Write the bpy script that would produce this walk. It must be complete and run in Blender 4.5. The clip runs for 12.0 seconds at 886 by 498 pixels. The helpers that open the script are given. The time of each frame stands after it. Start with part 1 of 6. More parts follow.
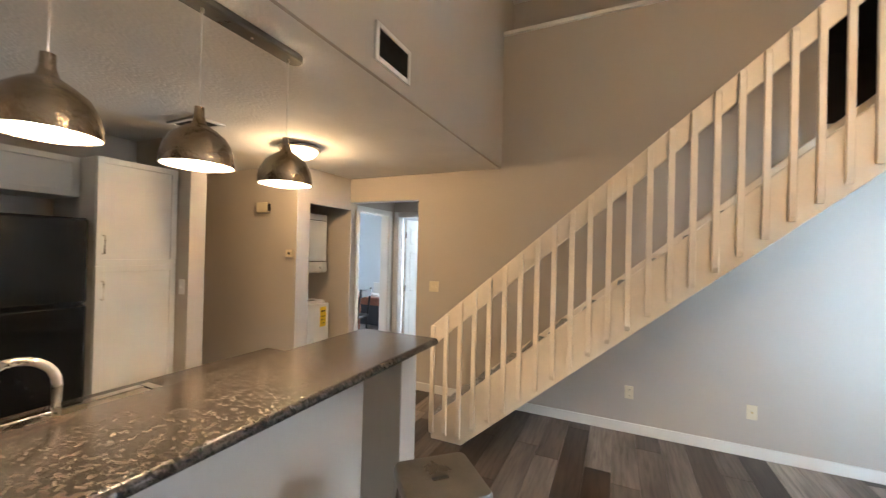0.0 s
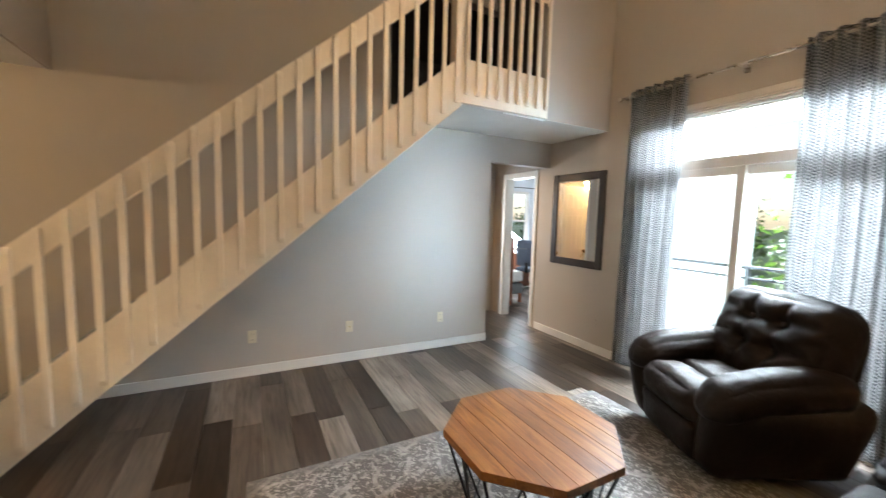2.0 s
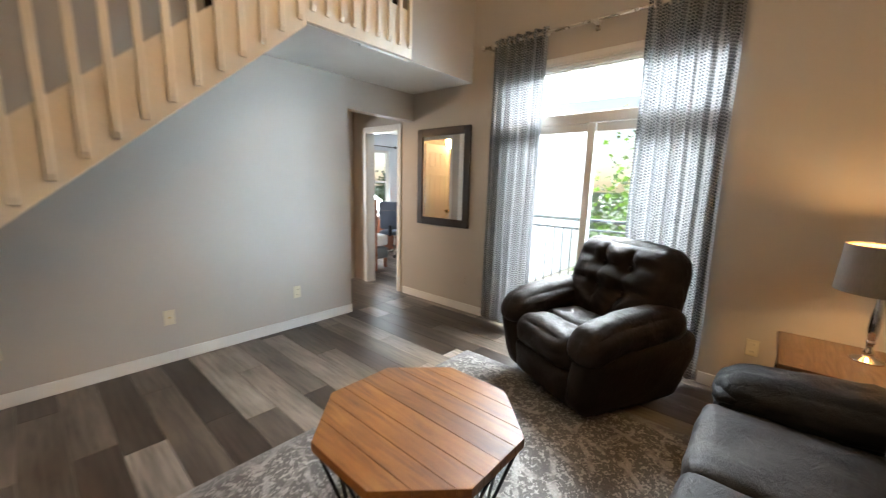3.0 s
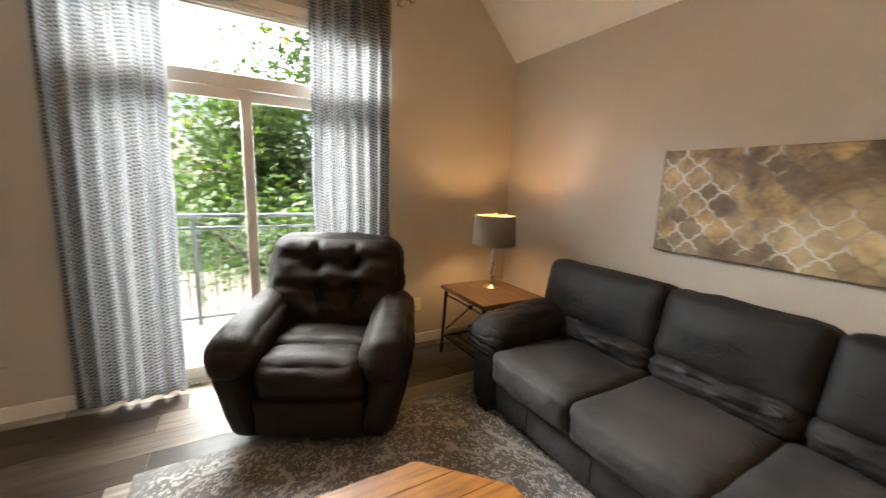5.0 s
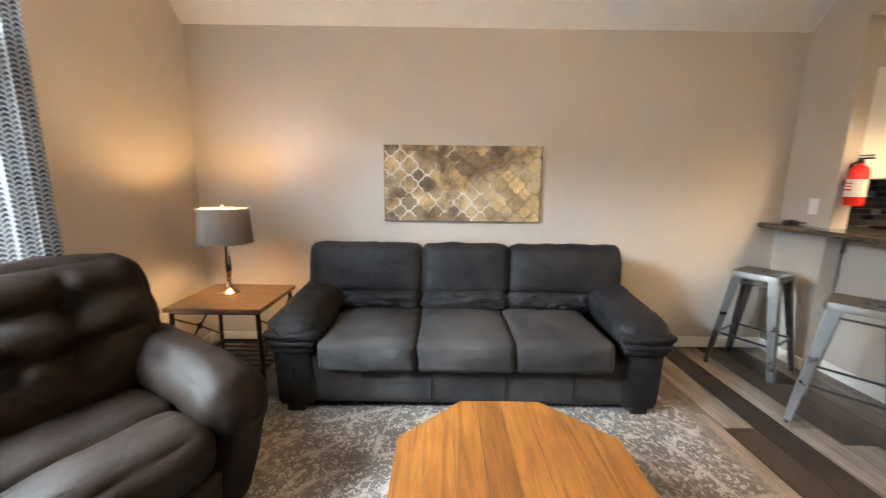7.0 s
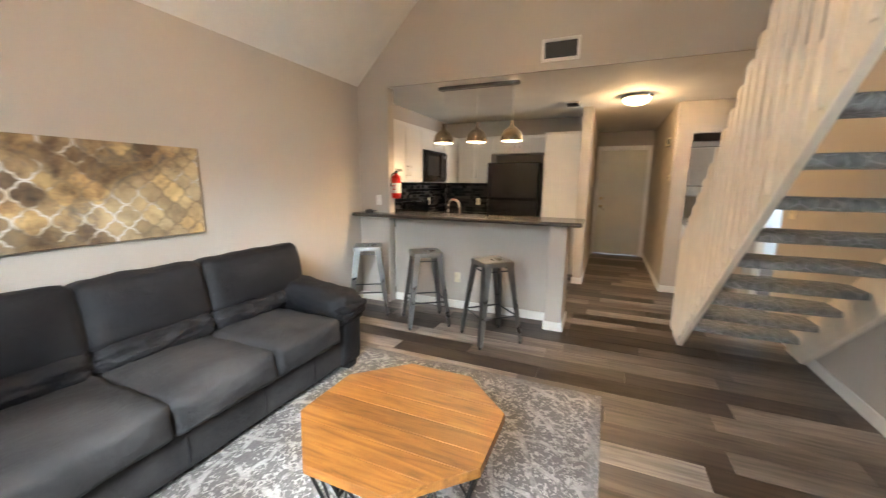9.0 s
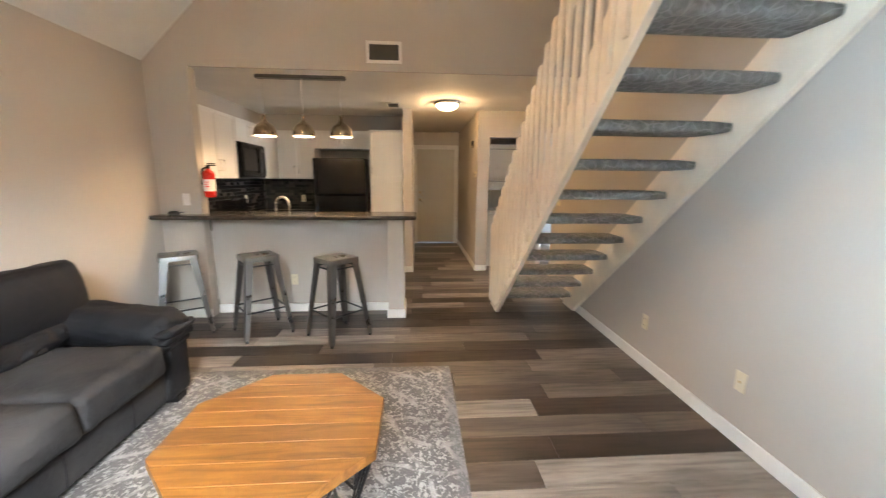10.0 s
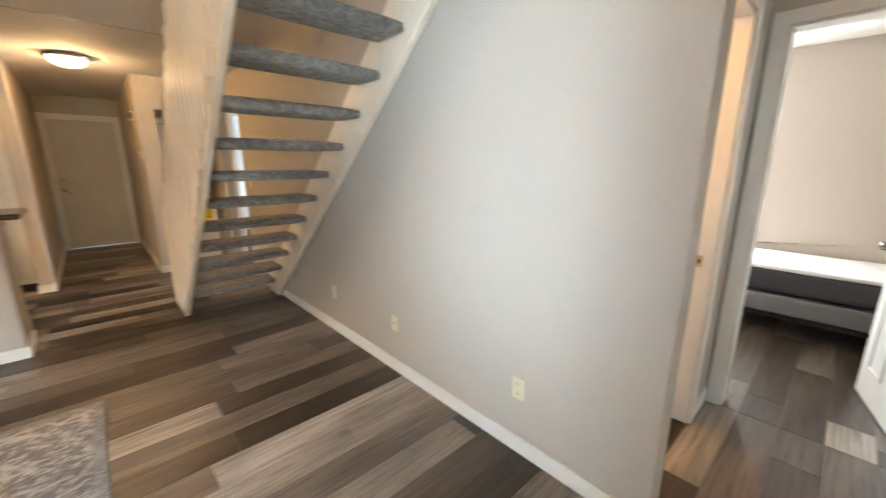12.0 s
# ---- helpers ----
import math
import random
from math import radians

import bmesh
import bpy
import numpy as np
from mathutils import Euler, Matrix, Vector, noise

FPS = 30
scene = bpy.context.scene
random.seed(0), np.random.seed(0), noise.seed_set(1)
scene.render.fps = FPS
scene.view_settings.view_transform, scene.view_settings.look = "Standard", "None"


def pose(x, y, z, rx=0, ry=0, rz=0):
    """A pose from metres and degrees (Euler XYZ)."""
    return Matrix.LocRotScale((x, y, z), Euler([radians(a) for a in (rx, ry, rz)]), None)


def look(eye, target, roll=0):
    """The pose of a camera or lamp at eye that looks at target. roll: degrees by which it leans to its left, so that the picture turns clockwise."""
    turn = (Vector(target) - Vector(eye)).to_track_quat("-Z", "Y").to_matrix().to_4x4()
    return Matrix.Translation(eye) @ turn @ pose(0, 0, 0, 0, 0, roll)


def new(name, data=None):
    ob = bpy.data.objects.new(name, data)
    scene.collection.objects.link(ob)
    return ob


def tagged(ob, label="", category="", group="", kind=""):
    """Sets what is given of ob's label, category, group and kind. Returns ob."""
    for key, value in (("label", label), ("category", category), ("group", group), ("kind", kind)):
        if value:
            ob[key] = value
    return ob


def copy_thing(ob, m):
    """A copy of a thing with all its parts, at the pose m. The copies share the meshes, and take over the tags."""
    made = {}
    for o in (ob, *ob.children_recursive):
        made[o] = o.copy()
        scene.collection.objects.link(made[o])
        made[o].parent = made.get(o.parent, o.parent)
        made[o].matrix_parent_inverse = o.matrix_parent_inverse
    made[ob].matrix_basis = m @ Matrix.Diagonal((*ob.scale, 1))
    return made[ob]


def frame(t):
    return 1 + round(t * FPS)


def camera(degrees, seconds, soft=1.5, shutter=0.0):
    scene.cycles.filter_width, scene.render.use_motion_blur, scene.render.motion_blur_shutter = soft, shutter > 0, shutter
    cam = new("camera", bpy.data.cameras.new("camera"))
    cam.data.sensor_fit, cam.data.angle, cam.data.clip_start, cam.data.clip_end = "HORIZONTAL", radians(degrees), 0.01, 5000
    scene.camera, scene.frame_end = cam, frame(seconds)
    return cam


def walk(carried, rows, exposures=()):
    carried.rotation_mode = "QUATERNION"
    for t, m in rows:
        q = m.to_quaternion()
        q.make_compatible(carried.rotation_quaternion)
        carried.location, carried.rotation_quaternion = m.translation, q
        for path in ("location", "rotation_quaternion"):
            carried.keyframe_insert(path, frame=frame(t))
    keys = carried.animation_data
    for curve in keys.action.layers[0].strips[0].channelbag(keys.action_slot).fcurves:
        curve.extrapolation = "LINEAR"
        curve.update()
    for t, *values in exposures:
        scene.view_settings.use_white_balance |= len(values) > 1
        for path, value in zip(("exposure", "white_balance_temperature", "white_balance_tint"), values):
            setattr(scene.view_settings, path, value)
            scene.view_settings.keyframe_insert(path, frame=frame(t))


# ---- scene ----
cam = camera(99.5, 12.0, soft=1.2, shutter=0.4)
PATH = [
    (0, (1.102, 0.53, 1.576), (0.259, 2.344, 1.586), 1.4),
    (0.5, (1.142, 0.542, 1.512), (0.564, 2.456, 1.503), 1.4),
    (1, (1.178, 0.567, 1.514), (1.125, 2.565, 1.442), 1.4),
    (1.5, (1.214, 0.561, 1.513), (1.696, 2.499, 1.396), 1.4),
    (2, (1.222, 0.575, 1.487), (2.136, 2.346, 1.311), 1.5),
    (2.5, (1.278, 0.682, 1.427), (2.512, 2.232, 1.156), 1.4),
    (2.7, (1.335, 0.768, 1.408), (2.662, 2.234, 1.104), 1.4),
    (4.3, (1.709, 1.894, 1.425), (3.669, 1.761, 1.05), 2.4),
    (4.5, (1.752, 2.026, 1.42), (3.673, 1.609, 1.055), 2.4),
    (5, (1.821, 2.302, 1.401), (3.531, 1.324, 1.056), 2.1),
    (5.5, (2.019, 2.571, 1.414), (3.322, 1.098, 1.049), 1.9),
    (6, (2.228, 2.819, 1.377), (3.072, 1.037, 1.042), 1.8),
    (6.5, (2.464, 2.99, 1.366), (2.874, 1.062, 1.025), 1.2),
    (6.7, (2.555, 3.006, 1.365), (2.808, 1.054, 1.011), 0.9),
    (8.3, (3.476, 2.939, 1.433), (2.164, 1.477, 1.058), 1.2),
    (8.5, (3.571, 2.867, 1.445), (2.083, 1.583, 1.075), 1.0),
    (9, (3.737, 2.69, 1.418), (1.928, 1.909, 1.07), 0.6),
    (9.5, (3.779, 2.604, 1.422), (1.837, 2.288, 1.064), 0.6),
    (10, (3.865, 2.518, 1.43), (1.904, 2.653, 1.065), 0.5),
    (10.5, (3.992, 2.477, 1.452), (2.104, 3.021, 1.075), 0.4),
    (11, (4.045, 2.466, 1.452), (2.26, 3.282, 1.069), 0.4),
    (11.5, (4.079, 2.569, 1.426), (2.399, 3.578, 1.029), 0.4),
    (12, (4.06, 2.898, 1.42), (2.632, 4.225, 0.972), 0.1),
]
EXPOSURES = [(0.0, 0.97, 6000, 9), (1.0, 0.8, 6100, 9), (2.0, 0.57, 6200, 8), (2.7, 0.4, 6400, 9), (4.3, 0.2, 7200, 12), (5.5, 0.42, 7300, 12), (6.5, 0.92, 6200, 9),
             (8.5, 1.05, 6300, 9), (9.5, 1.07, 6300, 10), (11.0, 0.92, 7000, 12), (12.0, 0.9, 6900, 11)]
walk(cam, [(t, look(eye, target, roll)) for t, eye, target, roll in PATH], EXPOSURES)

# ---- plan of the place (metres) ----
X_E = 4.645          # inner face of the window wall
Y_N = 4.28           # inner face of the stair wall
EAVE, RIDGE = 2.475, 4.6
CEIL = 2.44


def roof_z(y):
    return min(EAVE + max(y, 0.0), RIDGE)


# ---- world and lights ----
world = bpy.data.worlds.new("sky")
scene.world = world
world.use_nodes = True
wn = world.node_tree
sky = wn.nodes.new("ShaderNodeTexSky")
sky.sky_type, sky.sun_disc = "NISHITA", False
sky.sun_elevation, sky.sun_rotation = radians(55), radians(57)
sky.air_density, sky.dust_density = 1.0, 1.5
wn.links.new(sky.outputs[0], wn.nodes["Background"].inputs[0])
wn.nodes["Background"].inputs[1].default_value = 0.15


def lamp(name, kind, power, colour, m, size=0.1, size_y=None, angle=None):
    data = bpy.data.lights.new(name, kind)
    data.energy, data.color = power, colour
    if kind == "AREA":
        data.shape, data.size, data.size_y = "RECTANGLE", size, size_y or size
    elif kind == "SUN":
        data.angle = angle
    else:
        data.shadow_soft_size = size
    ob = new(name, data)
    ob.matrix_basis = m
    return ob


DAY, WARM = (0.83, 0.925, 1.0), (1.0, 0.62, 0.29)
lamp("sun", "SUN", 1.7, (1.0, 0.96, 0.88), look((14, 9, 24), (0, 0, 0)), angle=radians(14))
# the bright overcast sky above the balcony
lamp("sky_over_balcony", "AREA", 2700, DAY, look((7.1, 2.2, 4.5), (2.4, 2.5, 0.7)), 4.4, 2.4)
# the open sky over the lawn, beyond the bedroom wing
lamp("sky_over_lawn", "AREA", 4600, DAY, look((10.0, 7.0, 5.4), (2.2, 0.8, 0.9)), 5.0, 2.6)
# the low bright sky far beyond the lawn
lamp("sky_far_off", "AREA", 23000, (0.76, 0.89, 1.0), look((30.0, 4.0, 10.6), (1.0, 1.8, 0.9)), 36.0, 6.0)
# area lamp added out of view on the balcony, as bluish daylight for the stair wall
side = lamp("balcony_fill", "AREA", 40, (0.60, 0.82, 1.0), look((5.62, 0.95, 1.45), (3.25, 4.28, 1.35)), 1.1, 1.9)
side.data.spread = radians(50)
lamp("bedroom_daylight", "AREA", 90, DAY, look((6.25, 7.455, 1.4), (6.0, 4, 1)), 1.25, 1.2)
lamp("rear_bedroom_daylight", "AREA", 85, DAY, look((2.6, 7.80, 1.45), (3.2, 5, 0.8)), 0.95, 1.2)
lamp("study_daylight", "AREA", 120, DAY, look((-1.4, 7.65, 1.45), (-3.0, 5.6, 1)), 0.95, 1.2)
lamp("bath_lamp", "POINT", 45, WARM, pose(2.9, 5.1, 2.1), 0.12)
for lamp_y in (0.969, 1.355, 1.735):
    lamp("pendant_bulb", "POINT", 13, WARM, pose(-0.235, lamp_y, 1.89), 0.04)
lamp("hall_bulb", "POINT", 32, WARM, pose(-1.385, 2.918, 2.375), 0.05)
lamp("living_room_bulbs", "POINT", 35, (1.0, 0.68, 0.38), pose(2.42, 1.75, 3.03), 0.10)
lamp("table_lamp_bulb", "POINT", 9, (1.0, 0.56, 0.22), pose(4.18, 0.49, 1.085), 0.04)

# ---- materials ----
def nodes_of(m):
    m.use_nodes = True
    return m.node_tree, m.node_tree.nodes, m.node_tree.links, m.node_tree.nodes["Principled BSDF"]


def ramp(nt, source, stops):
    r = nt.nodes.new("ShaderNodeValToRGB")
    e = r.color_ramp.elements
    while len(e) < len(stops):
        e.new(0.5)
    for el, (p, c) in zip(e, stops):
        el.position, el.color = p, (*c, 1) if len(c) == 3 else c
    nt.links.new(source, r.inputs[0])
    return r.outputs[0]


def noise_tex(nt, vector, scale, detail=3, rough=0.55, distortion=0.0):
    n = nt.nodes.new("ShaderNodeTexNoise")
    n.inputs["Scale"].default_value, n.inputs["Detail"].default_value = scale, detail
    n.inputs["Roughness"].default_value, n.inputs["Distortion"].default_value = rough, distortion
    nt.links.new(vector, n.inputs["Vector"])
    return n.outputs["Fac"]


def mapped(nt, scale=(1, 1, 1), turn=(0, 0, 0), move=None, coord="Object"):
    c = nt.nodes.new("ShaderNodeTexCoord")
    mp = nt.nodes.new("ShaderNodeMapping")
    mp.inputs["Scale"].default_value = scale
    mp.inputs["Rotation"].default_value = [radians(a) for a in turn]
    nt.links.new(c.outputs[coord], mp.inputs["Vector"])
    if move is not None:
        nt.links.new(move, mp.inputs["Location"])
    return mp.outputs[0]


def mix(nt, fac, a, b, blend="MIX"):
    m = nt.nodes.new("ShaderNodeMix")
    m.data_type, m.blend_type = "RGBA", blend
    for sock, v in ((m.inputs[0], fac), (m.inputs[6], a), (m.inputs[7], b)):
        if isinstance(v, (int, float)):
            sock.default_value = v
        elif isinstance(v, tuple):
            sock.default_value = (*v, 1) if len(v) == 3 else v
        else:
            nt.links.new(v, sock)
    return m.outputs[2]


def calc(nt, op, a, b=0.0, c=0.0):
    m = nt.nodes.new("ShaderNodeMath")
    m.operation = op
    for sock, v in zip(m.inputs, (a, b, c)):
        if isinstance(v, (int, float)):
            sock.default_value = v
        else:
            nt.links.new(v, sock)
    return m.outputs[0]


def bump(nt, bsdf, height, strength, distance=0.01):
    b = nt.nodes.new("ShaderNodeBump")
    b.inputs["Strength"].default_value, b.inputs["Distance"].default_value = strength, distance
    nt.links.new(height, b.inputs["Height"])
    nt.links.new(b.outputs[0], bsdf.inputs["Normal"])


def matte(name, colour, rough=0.6, metal=0.0, big=2.0, fine=90.0, vary=0.10, relief=0.15, depth=0.002, spread=0.08):
    m = bpy.data.materials.new(name)
    nt, nd, lk, bs = nodes_of(m)
    v = mapped(nt)
    n1, n2 = noise_tex(nt, v, big, 4), noise_tex(nt, v, fine, 3)
    lo = tuple(c * (1 - vary) for c in colour)
    hi = tuple(min(1, c * (1 + vary)) for c in colour)
    c1 = ramp(nt, n1, [(0.3, lo), (0.7, hi)])
    c2 = ramp(nt, n2, [(0.3, (1 - vary * 0.6,) * 3), (0.7, (1.0,) * 3)])
    lk.new(mix(nt, 1.0, c1, c2, "MULTIPLY"), bs.inputs["Base Color"])
    lk.new(ramp(nt, n1, [(0.3, (max(rough - spread, 0.03),) * 3), (0.7, (min(rough + spread, 1),) * 3)]), bs.inputs["Roughness"])
    bs.inputs["Metallic"].default_value = metal
    bump(nt, bs, n2, relief, depth)
    return m


def glow(name, colour, power):
    m = bpy.data.materials.new(name)
    nt, nd, lk, bs = nodes_of(m)
    bs.inputs["Base Color"].default_value = (*colour, 1)
    bs.inputs["Emission Color"].default_value = (*colour, 1)
    bs.inputs["Emission Strength"].default_value = power
    return m


PAINT = matte("greige_wall_paint", (0.46, 0.415, 0.36), 0.62, big=1.3, fine=140, vary=0.035, relief=0.22, depth=0.0015)
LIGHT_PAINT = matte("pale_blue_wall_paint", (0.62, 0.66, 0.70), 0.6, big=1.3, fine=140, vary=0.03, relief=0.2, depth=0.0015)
TAN_PAINT = matte("tan_wall_paint", (0.5, 0.44, 0.39), 0.6, big=1.3, fine=140, vary=0.03, relief=0.2, depth=0.0015)
# near-black brown stands in for the darkness of the unlit loft
LOFT_GLOOM = matte("loft_gloom_brown", (0.035, 0.026, 0.022), 0.7, big=1.5, fine=90, vary=0.1)
CEILING = matte("white_ceiling_texture", (0.78, 0.76, 0.72), 0.85, big=3, fine=55, vary=0.04, relief=0.6, depth=0.006)
TRIM = matte("white_trim_paint", (0.74, 0.72, 0.68), 0.38, big=4, fine=120, vary=0.04, relief=0.08)
STAIR_WHITE = matte("cream_stair_paint", (0.82, 0.73, 0.60), 0.42, big=5, fine=60, vary=0.06, relief=0.15)
DOOR_WHITE = matte("white_door_paint", (0.72, 0.71, 0.68), 0.4, big=3, fine=100, vary=0.03, relief=0.08)
ENTRY_PAINT = matte("beige_door_paint", (0.55, 0.52, 0.44), 0.45, big=3, fine=100, vary=0.04, relief=0.08)
CABINET = matte("white_cabinet_laminate", (0.70, 0.685, 0.65), 0.35, big=3, fine=150, vary=0.03, relief=0.05)
BLACK_GLOSS = matte("black_appliance_enamel", (0.005, 0.005, 0.0055), 0.2, big=3, fine=200, vary=0.2, relief=0.05, depth=0.001)
BLACK_GLOSS.node_tree.nodes["Principled BSDF"].inputs["Specular IOR Level"].default_value = 0.3
BLACK_METAL = matte("black_wrought_metal", (0.022, 0.021, 0.021), 0.42, 0.6, big=12, fine=160, vary=0.2, relief=0.2)
RAIL_METAL = matte("grey_balcony_metal", (0.10, 0.115, 0.12), 0.5, 0.5, big=12, fine=160, vary=0.15)
STEEL = matte("brushed_gunmetal", (0.20, 0.194, 0.186), 0.34, 0.95, big=7, fine=150, vary=0.16, relief=0.12, depth=0.001, spread=0.1)
DARK_STEEL = matte("dark_gunmetal", (0.10, 0.10, 0.10), 0.42, 0.9, big=8, fine=150, vary=0.2, relief=0.12, depth=0.001)
CHROME = matte("polished_chrome", (0.80, 0.79, 0.77), 0.09, 1.0, big=8, fine=60, vary=0.03, relief=0.02, spread=0.04)
NICKEL = matte("brushed_nickel", (0.56, 0.52, 0.46), 0.28, 1.0, big=8, fine=200, vary=0.08, relief=0.06)
BRASS = matte("aged_brass", (0.55, 0.42, 0.22), 0.3, 1.0, big=8, fine=100, vary=0.1)
IVORY = matte("ivory_plastic", (0.66, 0.59, 0.42), 0.4, big=20, fine=200, vary=0.03, relief=0.03)
WHITE_PLASTIC = matte("white_plastic", (0.72, 0.71, 0.68), 0.4, big=20, fine=200, vary=0.03, relief=0.03)
SLOT = matte("dark_slot", (0.02, 0.018, 0.016), 0.6, big=20, fine=100)
MIRROR_FRAME = matte("espresso_wood_frame", (0.028, 0.018, 0.015), 0.38, big=8, fine=120, vary=0.25, relief=0.2)
WHITE_ENAMEL = matte("white_washer_enamel", (0.70, 0.69, 0.66), 0.3, big=3, fine=200, vary=0.02, relief=0.02)
YELLOW = matte("yellow_energy_label", (0.85, 0.62, 0.02), 0.5, big=20, fine=100, vary=0.04)
RED = matte("red_extinguisher_enamel", (0.62, 0.02, 0.015), 0.25, big=12, fine=100, vary=0.08)
DARK_CLOTH = matte("charcoal_mattress_cloth", (0.045, 0.045, 0.05), 0.9, big=10, fine=300, vary=0.15, relief=0.4)
GREY_CLOTH = matte("grey_box_spring_cloth", (0.17, 0.165, 0.165), 0.9, big=10, fine=300, vary=0.1, relief=0.4)
WHITE_CLOTH = matte("white_quilted_cloth", (0.72, 0.70, 0.68), 0.9, big=14, fine=200, vary=0.06, relief=0.4, depth=0.004)
CHERRY = matte("cherry_wood", (0.30, 0.10, 0.045), 0.35, big=9, fine=70, vary=0.25, relief=0.1)
BLUE_CLOTH = matte("slate_blue_chair_mesh", (0.10, 0.125, 0.17), 0.85, big=10, fine=250, vary=0.15, relief=0.3)
DECK = matte("balcony_concrete", (0.58, 0.46, 0.41), 0.8, big=2, fine=60, vary=0.1, relief=0.4)
SIDING = matte("pale_siding", (0.6, 0.6, 0.58), 0.7, big=2, fine=60, vary=0.06)
GRASS_GROUND = matte("lawn_ground", (0.055, 0.095, 0.024), 0.95, big=0.3, fine=8, vary=0.35, relief=0.6, depth=0.05)
BARK = matte("tree_bark", (0.075, 0.055, 0.04), 0.9, big=6, fine=40, vary=0.3, relief=0.8, depth=0.02)
FOAM_SEAL = matte("grey_rubber", (0.12, 0.12, 0.12), 0.7, big=15, fine=100)
BULB = glow("lamp_bulb_glass", (1.0, 0.80, 0.55), 40.0)
DOME = glow("lit_frosted_glass", (1.0, 0.72, 0.40), 4.5)
AMBER_GLASS = glow("lit_amber_glass", (1.0, 0.62, 0.25), 6.0)
PENDANT_WHITE = matte("white_reflector_enamel", (0.85, 0.82, 0.76), 0.5, big=10, fine=100, vary=0.02)


def glass_material(name, tint=(1, 1, 1), rough=0.0):
    m = bpy.data.materials.new(name)
    nt, nd, lk, bs = nodes_of(m)
    bs.inputs["Base Color"].default_value = (*tint, 1)
    bs.inputs["Roughness"].default_value = rough
    bs.inputs["Transmission Weight"].default_value = 1.0
    bs.inputs["IOR"].default_value = 1.45
    return m


GLASS = glass_material("clear_window_glass", (0.97, 0.99, 0.98))
MIRROR = bpy.data.materials.new("silvered_mirror")
_nt, _nd, _lk, _bs = nodes_of(MIRROR)
_bs.inputs["Base Color"].default_value, _bs.inputs["Metallic"].default_value, _bs.inputs["Roughness"].default_value = (0.9, 0.91, 0.9, 1), 1.0, 0.015


def plank_floor(name, island=False):
    """Grey-brown vinyl planks, grain along y, each plank in its own tone."""
    m = bpy.data.materials.new(name)
    nt, nd, lk, bs = nodes_of(m)
    if island:
        g = nd.new("ShaderNodeNewGeometry")
        rnd = g.outputs["Random Per Island"]
    else:
        rnd = nd.new("ShaderNodeObjectInfo").outputs["Random"]
    shift = nd.new("ShaderNodeCombineXYZ")
    lk.new(calc(nt, "MULTIPLY", rnd, 37.0), shift.inputs[0])
    lk.new(calc(nt, "MULTIPLY", rnd, 91.0), shift.inputs[1])
    grain = noise_tex(nt, mapped(nt, (26, 1.6, 1), move=shift.outputs[0]), 1.6, 6, 0.62, 0.6)
    cloud = noise_tex(nt, mapped(nt, (5, 0.9, 1), move=shift.outputs[0]), 1.1, 3, 0.5, 0.4)
    fine = noise_tex(nt, mapped(nt, (140, 6, 1), move=shift.outputs[0]), 1.0, 3)
    tone = ramp(nt, rnd, [(0.0, (0.030, 0.0195, 0.013)), (0.22, (0.054, 0.037, 0.026)), (0.45, (0.100, 0.077, 0.060)), (0.72, (0.180, 0.150, 0.124)), (1.0, (0.32, 0.285, 0.25))])
    body = mix(nt, 1.0, tone, ramp(nt, cloud, [(0.28, (0.50, 0.48, 0.46)), (0.72, (1.30, 1.27, 1.24))]), "MULTIPLY")
    body = mix(nt, 1.0, body, ramp(nt, grain, [(0.3, (0.48, 0.455, 0.43)), (0.52, (0.98, 0.97, 0.96)), (0.75, (1.28, 1.26, 1.24))]), "MULTIPLY")
    lk.new(body, bs.inputs["Base Color"])
    lk.new(ramp(nt, grain, [(0.2, (0.44,) * 3), (0.8, (0.31,) * 3)]), bs.inputs["Roughness"])
    bs.inputs["Specular IOR Level"].default_value = 0.5
    bump(nt, bs, calc(nt, "ADD", grain, calc(nt, "MULTIPLY", fine, 0.5)), 0.18, 0.0012)
    return m


PLANK, PLANK_REST = plank_floor("vinyl_plank"), plank_floor("vinyl_plank_far", True)


